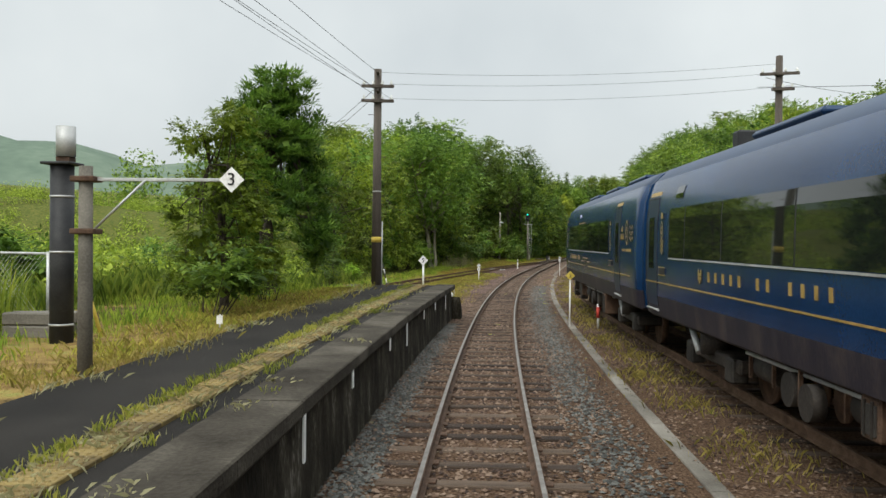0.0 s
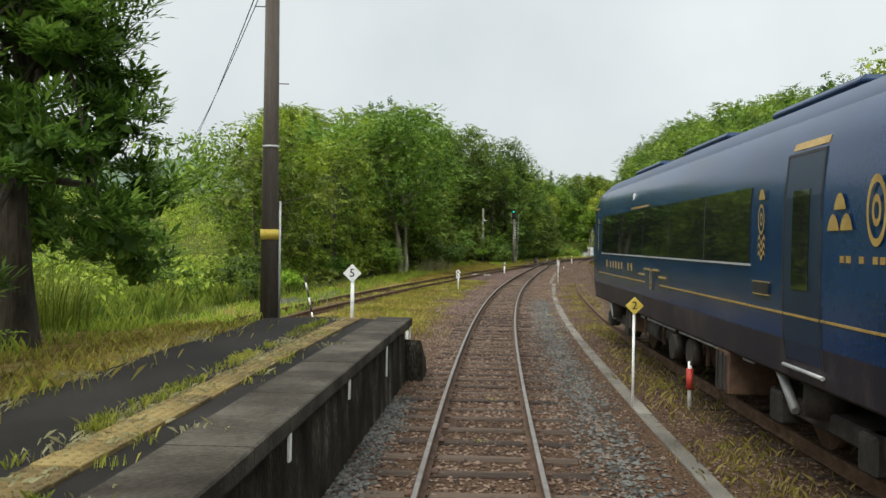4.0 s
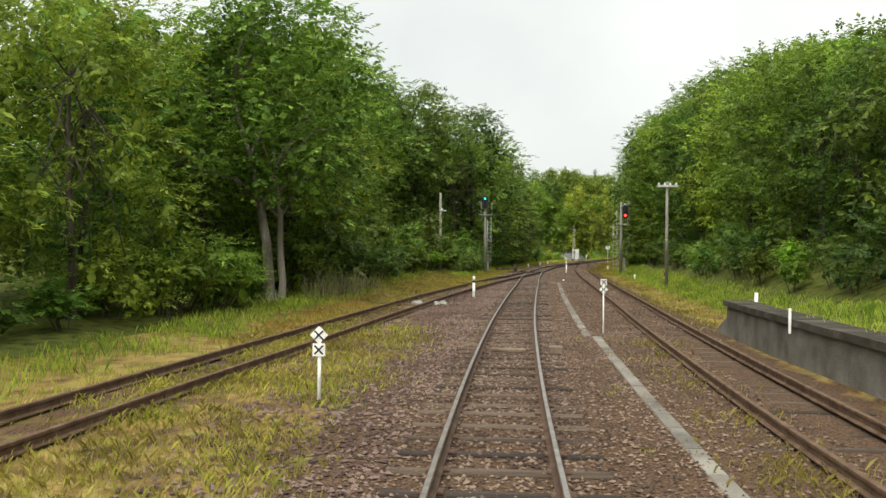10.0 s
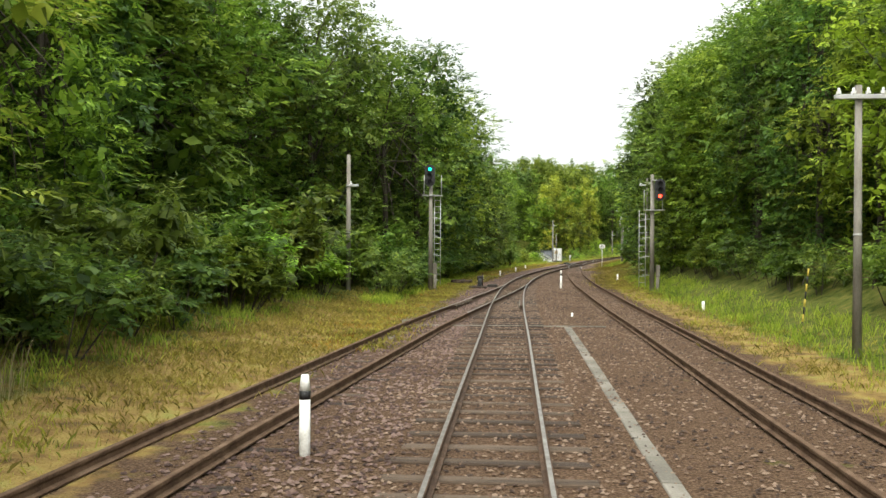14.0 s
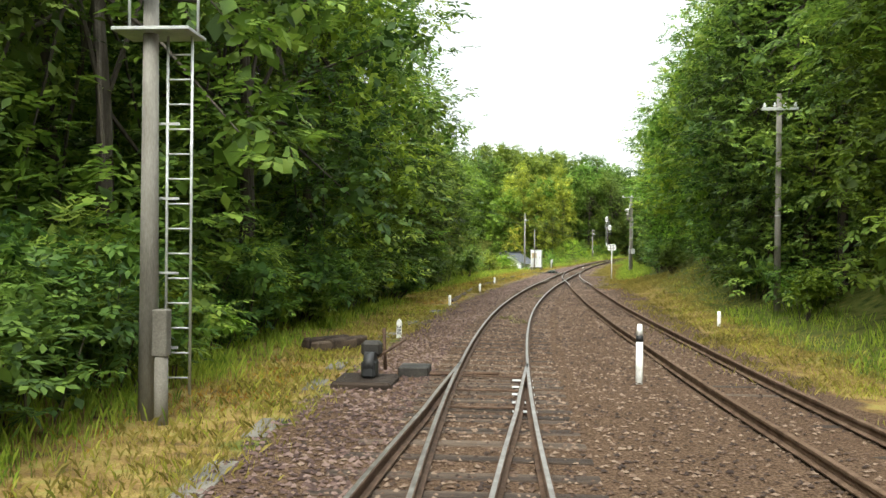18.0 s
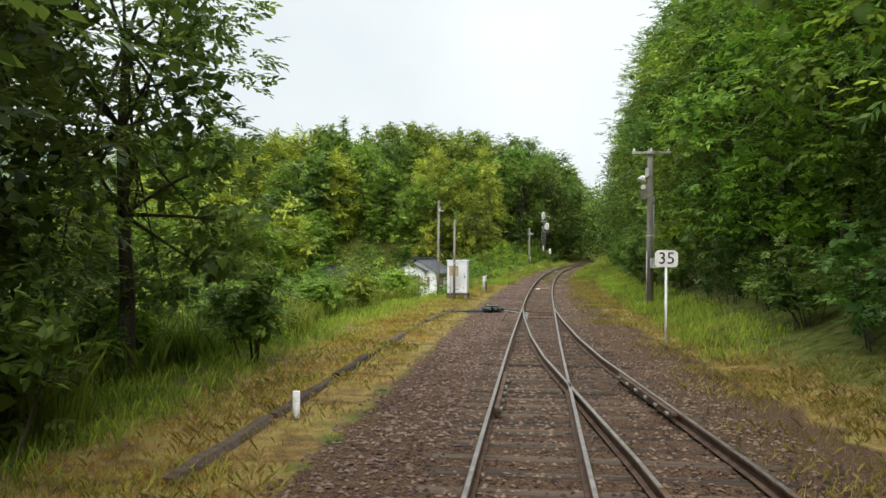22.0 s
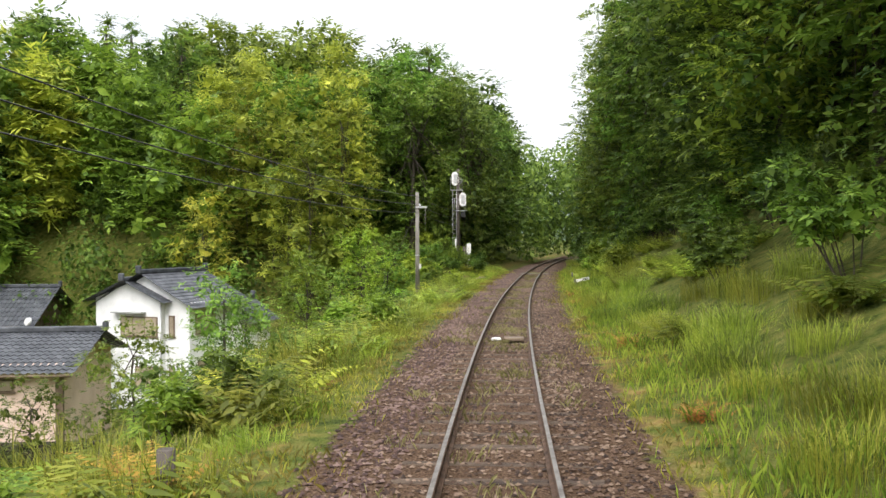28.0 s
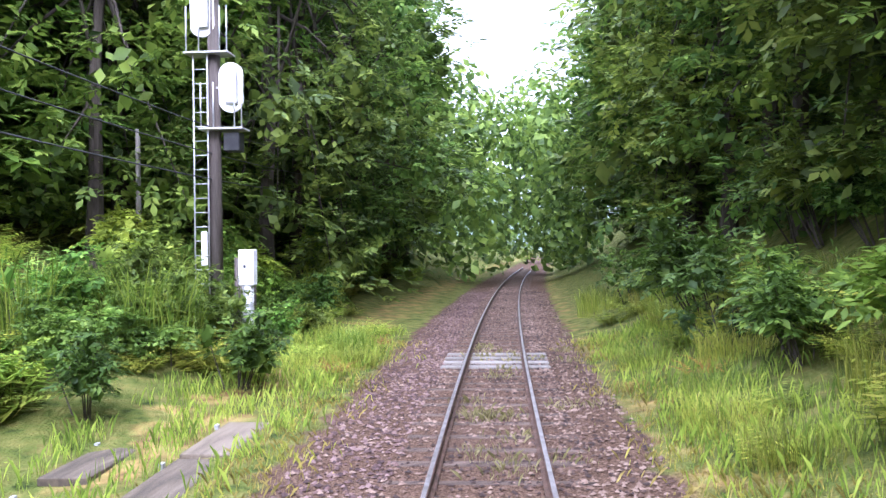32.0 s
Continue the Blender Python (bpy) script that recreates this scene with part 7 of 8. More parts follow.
def far_signal():
    t = thing("railway_signal", put(259.3, -5.9, level(259.3, -5.9)), "tall two-head railway signal seen from behind with white boards", "railway signal", "railway signals")
    b = level(259.3, -5.9)
    part("mast", rod("mast", M_CREOSOTE, (0, 0, -0.3), (0, 0, 7.9 - b), 0.16, 0.12, 16), t)
    for hx, hz in ((-0.2, 7.15), (0.4, 5.55)):
        h = part("signal_head", head_plate(M_WHITE, hx, hz - b, 0.52, 1.05, -0.12, -0.05), t, None, "white back of a signal head")
        part("head_case", box("head_case", M_GALV, hx - 0.1, hx + 0.16, -0.2, -0.12, hz - b - 0.35, hz - b + 0.35, 0.02), h)
        part("head_strut", box("head_strut", M_GALV, min(0, hx), max(0, hx), -0.1, -0.06, hz - b - 0.02, hz - b + 0.02, 0.0), t)
        for q in (-0.42, -0.15, 0.3, 0.45):
            part("cage_bar", rod("cage_bar", M_GALV, (hx * 0.5 + q, -0.2, hz - b - 0.85), (hx * 0.5 + q, -0.2, hz - b + 0.1), 0.016, sides=6), t)
        part("platform", box("platform", M_GALV, hx * 0.5 - 0.45, hx * 0.5 + 0.5, -0.3, 0.2, hz - b - 0.9, hz - b - 0.86, 0.005), t)
    ladder(t, -0.22, -0.2, 0.2, 6.3 - b, 0.3)
    part("lamp_case", box("lamp_case", M_BLACK, 0.25, 0.6, -0.2, 0.15, 4.2 - b, 4.6 - b, 0.02), t)
    part("plate", box("plate", M_WHITE, -0.2, -0.08, -0.3, -0.26, 1.4, 2.1, 0.0), t, None, "white plate")
    for k in range(4):
        part("stake", rod("stake", M_CREOSOTE, (0.45 + 0.12 * k, 0, -0.2), (0.45 + 0.12 * k, 0, 1.55 - 0.1 * (k % 2)), 0.06, 0.05), t)


far_signal()
bx = thing("equipment_cabinet", put(258.5, -4.96, level(258.5, -4.96)), "slim white trackside equipment box on a grey post", "equipment box")
part("post", rod("post", M_GALV, (0, 0, -0.2), (0, 0, 1.35), 0.12), bx)
part("case", box("case", M_WHITE, -0.16, 0.16, -0.13, 0.13, 1.3, 2.02, 0.02), bx)
part("lock", box("lock", M_BLACK, -0.05, 0.0, -0.145, -0.13, 1.65, 1.71, 0.0), bx)


# ---- signs and small posts ----
def diamond(mat, cx, cz, r, y=-0.03):
    return plate("sign_plate", mat, [(cx, cz - r), (cx + r, cz), (cx, cz + r), (cx - r, cz)], y - 0.012, y)


def stop_sign(s, d, base, z, r, word, mat, post_mat, label, pr=0.035):
    t = thing("number_sign", put(s, d, base), label, "sign", "car stop signs")
    part("post", rod("post", post_mat, (0, 0, -0.2), (0, 0, z - base - r * 0.7), pr), t)
    p = part("sign_plate", diamond(mat, 0, z - base, r), t)
    part("numeral", text_mesh(word, r * 1.25, M_BLACK), p, pose(0, -0.046, z - base), "black numeral " + word)
    return t


stop_sign(25.0, -2.19, 0.86, 1.62, 0.15, "5", M_WHITE, M_WHITE, "white diamond sign with a black 5 on a peeling post", 0.03)
stop_sign(23.7, 2.12, -0.2, 1.27, 0.13, "2", M_YELLOW, M_WHITE, "yellow diamond sign with a 2 on a white post", 0.02)
t3 = thing("number_sign", put(8.72, -4.27, 0.66), "concrete post holding a white diamond 3 sign on a long arm", "sign", "car stop signs")
part("post", rod("post", M_CONCRETE_PALE, (0, 0, -0.2), (0, 0, 2.3), 0.085, 0.075, 8), t3)
part("arm", box("arm", M_GALV, -0.1, 1.5, -0.03, 0.01, 2.14, 2.175, 0.004), t3)
part("brace", rod("brace", M_GALV, (0.1, -0.02, 1.62), (0.66, -0.02, 2.15), 0.014, sides=8), t3)
for z in (1.6, 2.16):
    part("clamp", box("clamp", M_RUST, -0.13, 0.14, -0.11, 0.11, z - 0.03, z + 0.03, 0.01), t3)
p = part("sign_plate", diamond(M_WHITE, 1.60, 2.16, 0.135), t3)
part("numeral", text_mesh("3", 0.19, M_BLACK), p, pose(1.60, -0.046, 2.16), "black numeral 3")


def cross_sign(s, d, base, z, r, label, first=True, pr=0.026):
    t = thing("clearance_sign", put(s, d, base), label, "sign", "white cross signs")
    part("post", rod("post", M_WHITE, (0, 0, -0.2), (0, 0, z - base), pr), t)
    for k, (zz, turned) in enumerate(((z, first), (z - 1.62 * r, not first))):
        p = part("sign_plate", diamond(M_WHITE, 0, zz - base, r) if turned else plate("sign_plate", M_WHITE, [(-r * 0.7, zz - base - r * 0.7), (r * 0.7, zz - base - r * 0.7), (r * 0.7, zz - base + r * 0.7), (-r * 0.7, zz - base + r * 0.7)], -0.042, -0.03), t)
        for a in (45, -45):
            part("cross_bar", box("cross_bar", M_BLACK, -r * 0.68, r * 0.68, -0.003, 0.003, -r * 0.09, r * 0.09, 0.0), p, pose(0, -0.047, zz - base, 0, a, 0))


cross_sign(51.4, -2.5, -0.2, 0.73, 0.125, "white diamond and square signs with black crosses on a post")
cross_sign(61.0, 2.24, -0.2, 1.10, 0.11, "weathered cross sign plates on a thin post beside the cable trough", False, 0.018)


def stake(name, label, s, d, base, h, r, mat, group, cap=None, lean=0.0):
    t = thing(name, put(s, d, base, 0, 0, lean), label, "post", group)
    part("shaft", rod("shaft", mat, (0, 0, -0.2), (0, 0, h * (0.72 if cap else 1)), r, sides=10), t)
    if cap:
        part("band", rod("band", cap, (0, 0, h * 0.72), (0, 0, h * 0.82), r * 1.02, sides=10), t)
        part("cap", rod("cap", mat, (0, 0, h * 0.82), (0, 0, h), r, r * 0.7, 10), t)
    return t


stake("marker_post", "white clearance post with a black band beside the siding", 75.1, -2.05, -0.25, 0.95, 0.06, M_WHITE, "white marker posts", M_BLACK)
stake("marker_post", "white clearance post with a black band between the tracks", 110.3, 2.32, -0.22, 0.98, 0.055, M_WHITE, "white marker posts", M_BLACK)
for s, d, h in ((95.4, 6.7, 0.42), (120.6, 5.7, 0.45), (135.0, -2.67, 0.42), (143.4, -3.2, 0.4), (65.0, 6.9, 0.9), (126.5, -2.6, 0.4)):
    stake("marker_post", "small white boundary post in the gravel", s, d, -0.22, h, 0.05, M_WHITE, "white marker posts")
stake("marker_post", "small half-buried white peg between the tracks", 93.1, 2.1, -0.22, 0.16, 0.032, M_WHITE, "white marker posts")
km = thing("distance_post", put(116.0, -2.4, -0.2), "small white pointed post lettered 280", "post")
part("stake", plate("stake", M_WHITE, [(-0.055, -0.2), (0.055, -0.2), (0.055, 0.4), (0.0, 0.46), (-0.055, 0.4)], -0.04, 0.04), km)
part("numeral", text_mesh("280", 0.13, M_BLACK), km, pose(0, -0.046, 0.2, 0, 90, 0), "black numerals 280")


def striped_rod(s, d, h, lean, base, cols, label):
    t = thing("striped_rod", put(s, d, base, 0, 0, lean), label, "marker rod")
    n = 9
    for k in range(n):
        part("stripe", rod("stripe", cols[k % 2], (0, 0, h * k / n), (0, 0, h * (k + 1) / n), 0.022, sides=8), t)


striped_rod(31.0, -4.1, 1.6, -12, -0.25, (M_BLACK, M_WHITE), "leaning black and white striped rod in the dry grass")
striped_rod(88.0, 7.5, 1.75, 6, -0.2, (M_YELLOW, M_BLACK), "leaning yellow and black striped rod at the grass edge")
sp = thing("speed_sign", put(152.8, 3.1, -0.15), "white speed board with black 35 on a pale post", "sign")
part("post", rod("post", M_WHITE, (0, 0, -0.2), (0, 0, 1.95), 0.03), sp)
p = part("sign_plate", plate("sign_plate", M_WHITE, [(-0.27, 1.92), (-0.22, 1.87), (0.22, 1.87), (0.27, 1.92), (0.27, 2.2), (0.2, 2.27), (-0.2, 2.27), (-0.27, 2.2)], -0.05, -0.035), sp)
part("numeral", text_mesh("35", 0.4, M_BLACK), p, pose(0, -0.056, 2.07), "black numerals 35")
gp = thing("gradient_post", put(235.9, 2.6, level(235.9, 2.6) - 0.22), "weathered white gradient post with a tilted lettered arm", "post")
part("post", box("post", M_CONCRETE_PALE, -0.06, 0.06, -0.05, 0.05, -0.2, 0.70, 0.01), gp)
arm = part("arm", box("arm", M_WHITE, 0.0, 0.62, -0.045, -0.02, -0.07, 0.07, 0.006), gp, pose(0.05, -0.06, 0.6, 0, -14, 0))
for k in range(3):
    part("letter_bar", box("letter_bar", M_BLACK, 0.3 + 0.1 * k, 0.36 + 0.1 * k, -0.05, -0.044, -0.035, 0.035, 0.0), arm)
stake("marker_post", "slim weathered grey-white post in the weeds", 244.7, 2.66, level(244.7, 2.66), 0.48, 0.05, M_CONCRETE_PALE, "white marker posts")
stake("old_post", "rotten wooden post among the ferns", 203.2, -3.2, level(203.2, -3.2), 0.5, 0.09, M_CREOSOTE, "old posts")
sl = thing("name_plate", put(13.2, -4.3, 0.68), "small white metal plate on a stake in the grass", "plate")
part("stake", rod("stake", M_GALV, (0, 0, -0.1), (0, 0, 0.3), 0.012, sides=6), sl)
part("plate", box("plate", M_WHITE, -0.05, 0.05, -0.02, -0.01, 0.14, 0.28, 0.004), sl)

# ---- black column, fence and blocks by the platform ----
col = thing("steel_column", put(11.7, -6.13, 0.62), "black riveted column with a silver drum on top", "column")
part("column", rod("column", M_BLACK, (0, 0, -0.2), (0, 0, 2.62), 0.165, 0.165, 20), col)
part("cap_plate", box("cap_plate", M_BLACK, -0.22, 0.22, -0.22, 0.22, 2.62, 2.66, 0.01), col)
for z in (0.3, 1.35, 2.15):
    part("band", rod("band", M_GALV, (0, 0, z), (0, 0, z + 0.03), 0.172, sides=20), col)
part("drum", rod("drum", M_GALV, (0.05, 0, 2.74), (0.05, 0, 3.18), 0.135, 0.135, 24), col, None, "silver metal drum")
part("drum_foot", box("drum_foot", M_RUST, -0.05, 0.15, -0.1, 0.1, 2.66, 2.74, 0.01), col)
fence = thing("chain_link_fence", put(13.6, -7.4, 0.6, 72), "grey chain-link fence with a top rail", "fence")
for k in range(5):
    part("fence_post", rod("fence_post", M_GALV, (0, 1.8 * k, -0.2), (0, 1.8 * k, 1.35), 0.03), fence)
part("top_rail", rod("top_rail", M_GALV, (0, 0, 1.32), (0, 7.2, 1.32), 0.022), fence)
mesh_v, mesh_f = [], []
for k in range(-14, 74):
    for sgn in (1, -1):
        y0, y1 = k * 0.1, k * 0.1 + sgn * 1.25
        z0, z1 = 0.05, 1.3
        if max(y0, y1) > 7.2 or min(y0, y1) < 0:
            continue
        base = len(mesh_v)
        mesh_v += [(0.0, y0 - 0.004, z0), (0.0, y0 + 0.004, z0), (0.0, y1 + 0.004, z1), (0.0, y1 - 0.004, z1), (0.006, y0, z0), (0.006, y1, z1)]
        mesh_f += [(base, base + 1, base + 2, base + 3), (base + 1, base + 4, base + 5, base + 2), (base + 4, base, base + 3, base + 5)]
part("wire_mesh", mesh_from("wire_mesh", mesh_v, mesh_f, M_GALV), fence)
for k, (x, y, z) in enumerate(((0, 0, 0), (0.02, 0.0, 0.2), (0.3, 0.1, 0.0), (0.28, 0.05, 0.2))):
    b = solid("concrete_block", box("concrete_block", M_CONCRETE_PALE, -0.5, 0.5, -0.1, 0.1, 0.0, 0.19, 0.02), put(12.3 + x, -6.85, level(12.3, -6.85) + z - 0.02, 3 * k + y * 10), "pale concrete trough block stacked by the fence", "concrete block", "stacked concrete blocks")
solid("yellow_pipe", rod("yellow_pipe", M_YELLOW, (0, 0, -0.1), (0.45, 0, 0.95), 0.028), put(12.4, -5.9, 0.62, 0, 0, -40), "leaning yellow guard pipe behind the column", "pipe")
wall = thing("low_stone_wall", put(31.5, -11.8, 0.3, 90), "low mossy concrete wall behind the grass", "wall", kind="structure")
for k in range(6):
    part("wall_block", box("wall_block", M_WALL_DARK, -0.25, 0.25, -1.0 + 2.0 * k, 0.98 + 2.0 * k, -0.6, 0.45, 0.03), wall)

# ---- points lever, machine and cabinet ----
lev = thing("points_lever", put(109.9, -1.9, -0.2), "black hand-operated points lever on a dark timber base", "points lever")
part("base", box("base", M_SLEEPER, -0.5, 0.42, -0.75, 0.2, -0.1, 0.12, 0.04), lev, None, "dark wet timber base")
part("stand", box("stand", M_BLACK, -0.1, 0.12, -0.4, 0.0, 0.12, 0.4, 0.04), lev)
part("quadrant", rod("quadrant", M_BLACK, (-0.06, -0.25, 0.35), (0.1, -0.25, 0.35), 0.17, sides=20), lev)
part("handle", rod("handle", M_RUST, (0.0, -0.2, 0.35), (0.45, 0.6, 0.62), 0.022), lev)
part("weight", box("weight", M_UNDER_BOX, -0.16, 0.16, -0.1, 0.14, 0.42, 0.66, 0.05), lev)
part("drive_rod", rod("drive_rod", M_RUST, (0.3, 0.75, 0.05), (2.0, 0.85, 0.05), 0.03), lev)
part("drive_rod", rod("drive_rod", M_RUST, (0.3, 0.6, 0.05), (1.5, 0.72, 0.05), 0.025), lev)
part("rod_cover", box("rod_cover", M_UNDER_BOX, 0.35, 0.85, 0.5, 1.0, -0.05, 0.18, 0.02), lev)
part("marker_pole", rod("marker_pole", M_RUST, (0.05, 1.1, 0.0), (0.02, 1.1, 0.75), 0.03), lev)
for k, (s, d, rz) in enumerate(((113.4, -3.3, 34), (113.7, -3.12, 30), (113.5, -3.5, 38))):
    solid("old_sleeper", box("old_sleeper", M_SLEEPER, -0.11, 0.11, -0.55, 0.55, 0.0, 0.2, 0.03), put(s, d, -0.16 + 0.03 * k, -rz), "dark discarded sleeper lying in the dry grass", "sleeper", "discarded sleepers")
mac = thing("points_machine", put(162.6, -1.6, -0.15), "black electric points machine bolted on flat steel beams", "points machine")
for y in (-0.12, 0.16, 0.42):
    part("beam", box("beam", M_BLACK, -1.05 + 0.3 * y, 1.1, y - 0.05, y + 0.05, -0.05, 0.03, 0.008), mac)
part("case", box("case", M_OILY, -0.34, 0.22, -0.16, 0.4, 0.03, 0.17, 0.03), mac, None, "oily green-black case")
lid = part("lid", box("lid", M_OILY, -0.28, 0.16, -0.1, 0.34, 0.17, 0.215, 0.015), mac)
for x in (-0.24, 0.12):
    for y in (-0.06, 0.3):
        part("bolt", rod("bolt", M_GALV, (x, y, 0.215), (x, y, 0.235), 0.016, sides=8), lid)
part("motor", rod("motor", M_OILY, (-0.34, -0.26, 0.09), (-0.02, -0.26, 0.09), 0.085, sides=20), mac)
part("motor_cap", rod("motor_cap", M_BLACK, (-0.4, -0.26, 0.09), (-0.34, -0.26, 0.09), 0.06, sides=16), mac)
part("gear_case", rod("gear_case", M_OILY, (0.1, -0.24, 0.02), (0.1, -0.24, 0.16), 0.11, sides=20), mac)
part("terminal_box", box("terminal_box", M_BLACK, 0.24, 0.38, 0.05, 0.3, 0.03, 0.13, 0.015), mac)
part("crank_hole", rod("crank_hole", M_GALV, (-0.1, -0.36, 0.1), (-0.1, -0.33, 0.1), 0.02, sides=8), mac)
for k in range(3):
    part("rib", box("rib", M_BLACK, -0.3 + 0.2 * k, -0.28 + 0.2 * k, -0.17, 0.41, 0.05, 0.18, 0.0), mac)
part("drive_rod", rod("drive_rod", M_RUST, (0.3, 0.1, 0.06), (1.9, 0.1, -0.02), 0.022), mac)
part("lock_rod", rod("lock_rod", M_RUST, (0.3, 0.3, 0.04), (1.9, 0.35, -0.03), 0.018), mac)
part("detector_rod", rod("detector_rod", M_GALV, (0.36, -0.05, 0.05), (1.15, -0.5, 0.0), 0.012), mac)
part("cable_channel", box("cable_channel", M_RUST, 0.4, 0.5, -3.6, -0.3, -0.04, 0.02, 0.005), mac, None, "rusty steel channel")
for k in range(2):
    part("cable", rod("cable", M_CABLE, (-0.4, 0.1 + 0.2 * k, 0.0), (-1.9, -0.3 + 0.4 * k, -0.02), 0.02), mac)
cab = thing("relay_cabinet", put(170.3, -3.72, -0.12), "white steel relay cabinet with rust streaks on a concrete plinth", "cabinet")
part("plinth", box("plinth", M_CREOSOTE, -0.5, 0.5, -0.38, 0.38, 0.13, 0.22, 0.01), cab, None, "dark timber plinth")
for px in (-0.4, 0.4):
    for py in (-0.3, 0.3):
        part("leg", box("leg", M_CONCRETE, px - 0.07, px + 0.07, py - 0.06, py + 0.06, -0.2, 0.13, 0.01), cab)
part("body", box("body", M_CABINET, -0.46, 0.46, -0.36, 0.36, 0.22, 1.68, 0.02), cab)
dr = part("door", box("door", M_CABINET, -0.42, 0.42, -0.375, -0.36, 0.27, 1.6, 0.008), cab)
part("lock", rod("lock", M_BLACK, (0.34, -0.4, 0.95), (0.34, -0.37, 0.95), 0.035), dr)
part("vent", box("vent", M_BLACK, -0.1, 0.08, -0.38, -0.374, 0.38, 0.41, 0.0), dr)
for x, z, h in ((-0.15, 0.5, 0.16), (0.0, 0.52, 0.12), (0.12, 0.46, 0.18), (-0.32, 0.44, 0.12), (0.3, 0.4, 0.1)):
    part("rust_streak", box("rust_streak", M_STREAK, x - 0.012, x + 0.012, -0.3775, -0.3745, z, z + h, 0.0), dr, None, "rust streak")
part("roof", box("roof", M_CABINET, -0.5, 0.5, -0.4, 0.4, 1.68, 1.72, 0.01), cab)
part("label_plate", plate("label_plate", M_BLACK, [(-0.1, 1.28), (0.0, 1.28), (-0.05, 1.37)], -0.379, -0.3755), dr, None, "small black warning triangle")
for zz in (0.45, 1.42):
    part("hinge", box("hinge", M_GALV, -0.45, -0.36, -0.385, -0.374, zz, zz + 0.05, 0.0), dr)
part("door_handle", box("door_handle", M_BLACK, 0.3, 0.33, -0.39, -0.375, 1.02, 1.12, 0.0), dr)
board = thing("notice_board", put(169.5, -3.98, -0.15), "faded wooden notice board on a thin post", "notice board")
part("post", rod("post", M_GALV, (0, 0, -0.1), (0, 0, 1.4), 0.025), board)
part("panel", box("panel", M_IVORY, -0.05, 0.36, -0.05, -0.03, 1.05, 1.5, 0.006), board)
part("sheet", box("sheet", M_IVORY, 0.0, 0.3, -0.055, -0.05, 1.1, 1.45, 0.0), board, None, "bleached sheet")
pb = thing("detector_box", put(176.9, -3.07, -0.15), "grey post with a small grey detector box", "equipment box")
part("post", rod("post", M_GALV, (0, 0, -0.2), (0, 0, 0.8), 0.07), pb)
part("case", box("case", M_GALV, 0.06, 0.15, -0.07, 0.04, 0.55, 0.85, 0.015), pb)
part("conduit", rod("conduit", M_CABLE, (0.12, -0.02, -0.1), (0.12, -0.02, 0.5), 0.03), pb)

# ---- things lying in and beside the track ----
for s in (179.0, 215.0):
    be = thing("track_beacon", put(s, 0.0, -0.13), "rusty brown beacon box fixed between the rails", "beacon")
    part("case", box("case", M_WOOD, -0.05, 0.42, -0.2, 0.2, 0.0, 0.08, 0.015), be)
    part("terminal", box("terminal", M_WHITE, -0.34, -0.12, -0.12, 0.1, 0.0, 0.06, 0.02), be, None, "white terminal block")
for k, (s, d) in enumerate(((168.0, -0.87), (167.8, -0.36), (167.75, -0.04), (167.8, 0.3), (168.0, 0.85), (178.7, -1.0))):
    solid("white_plate", box("white_plate", M_CONCRETE_PALE, -0.15, 0.15, -0.04, 0.04, 0.0, 0.03, 0.006), put(s, d, -0.15, 5 * k), "small dull white plate on a sleeper", "plate", "white plates on sleepers")
for k in range(4):
    part("pale_sleeper", box("pale_sleeper", M_CONCRETE_PALE, -1.05, 1.05, -0.12, 0.12, -0.28, -0.135, 0.02), main_track, put(258.0 + 0.62 * k, 0, 0), "pale concrete sleeper")
for k, (s, d, w, h) in enumerate(((70.4, -3.75, 0.5, 0.2), (70.5, -3.15, 0.5, 0.17), (70.75, -2.85, 0.36, 0.16), (70.2, -3.4, 0.26, 0.12))):
    bm = bmesh.new()
    bmesh.ops.create_icosphere(bm, subdivisions=2, radius=1)
    rr = random.Random(k)
    for v in bm.verts:
        v.co = (v.co.x * w * 0.5 * rr.uniform(0.8, 1.15), v.co.y * 0.2 * rr.uniform(0.8, 1.15), max(v.co.z, -0.2) * h * rr.uniform(0.8, 1.1))
    solid("broken_concrete", bm_mesh("broken_concrete", bm, M_CHALK), put(s, d, -0.2, 20 * k), "pale broken lump of concrete by the siding", "rubble", "broken concrete lumps")
solid("crossing_cable", rod("crossing_cable", M_CONCRETE_PALE, (-3.4, 0, 0.02), (2.6, 0.25, 0.02), 0.03, sides=8), put(89.45, 0.2, -0.192), "pale cable pipe crossing under the rails", "cable")
solid("timber_block", box("timber_block", M_WOOD, -0.35, 0.35, -0.1, 0.1, 0.0, 0.07, 0.015), put(57.0, 0.0, -0.16), "yellowish timber block between the rails", "timber")
solid("timber_block", box("timber_block", M_WOOD, -0.14, 0.14, -0.12, 0.12, 0.0, 0.16, 0.02), put(57.1, 0.95, -0.2), "brown block beside the rail", "timber")
tr = thing("red_lamp_post", put(23.6, 2.9, -0.2), "small red and white marker by the train", "marker")
part("post", rod("post", M_WHITE, (0, 0, 0), (0, 0, 0.7), 0.03), tr)
part("band", rod("band", M_RED, (0, 0, 0.3), (0, 0, 0.6), 0.05), tr)


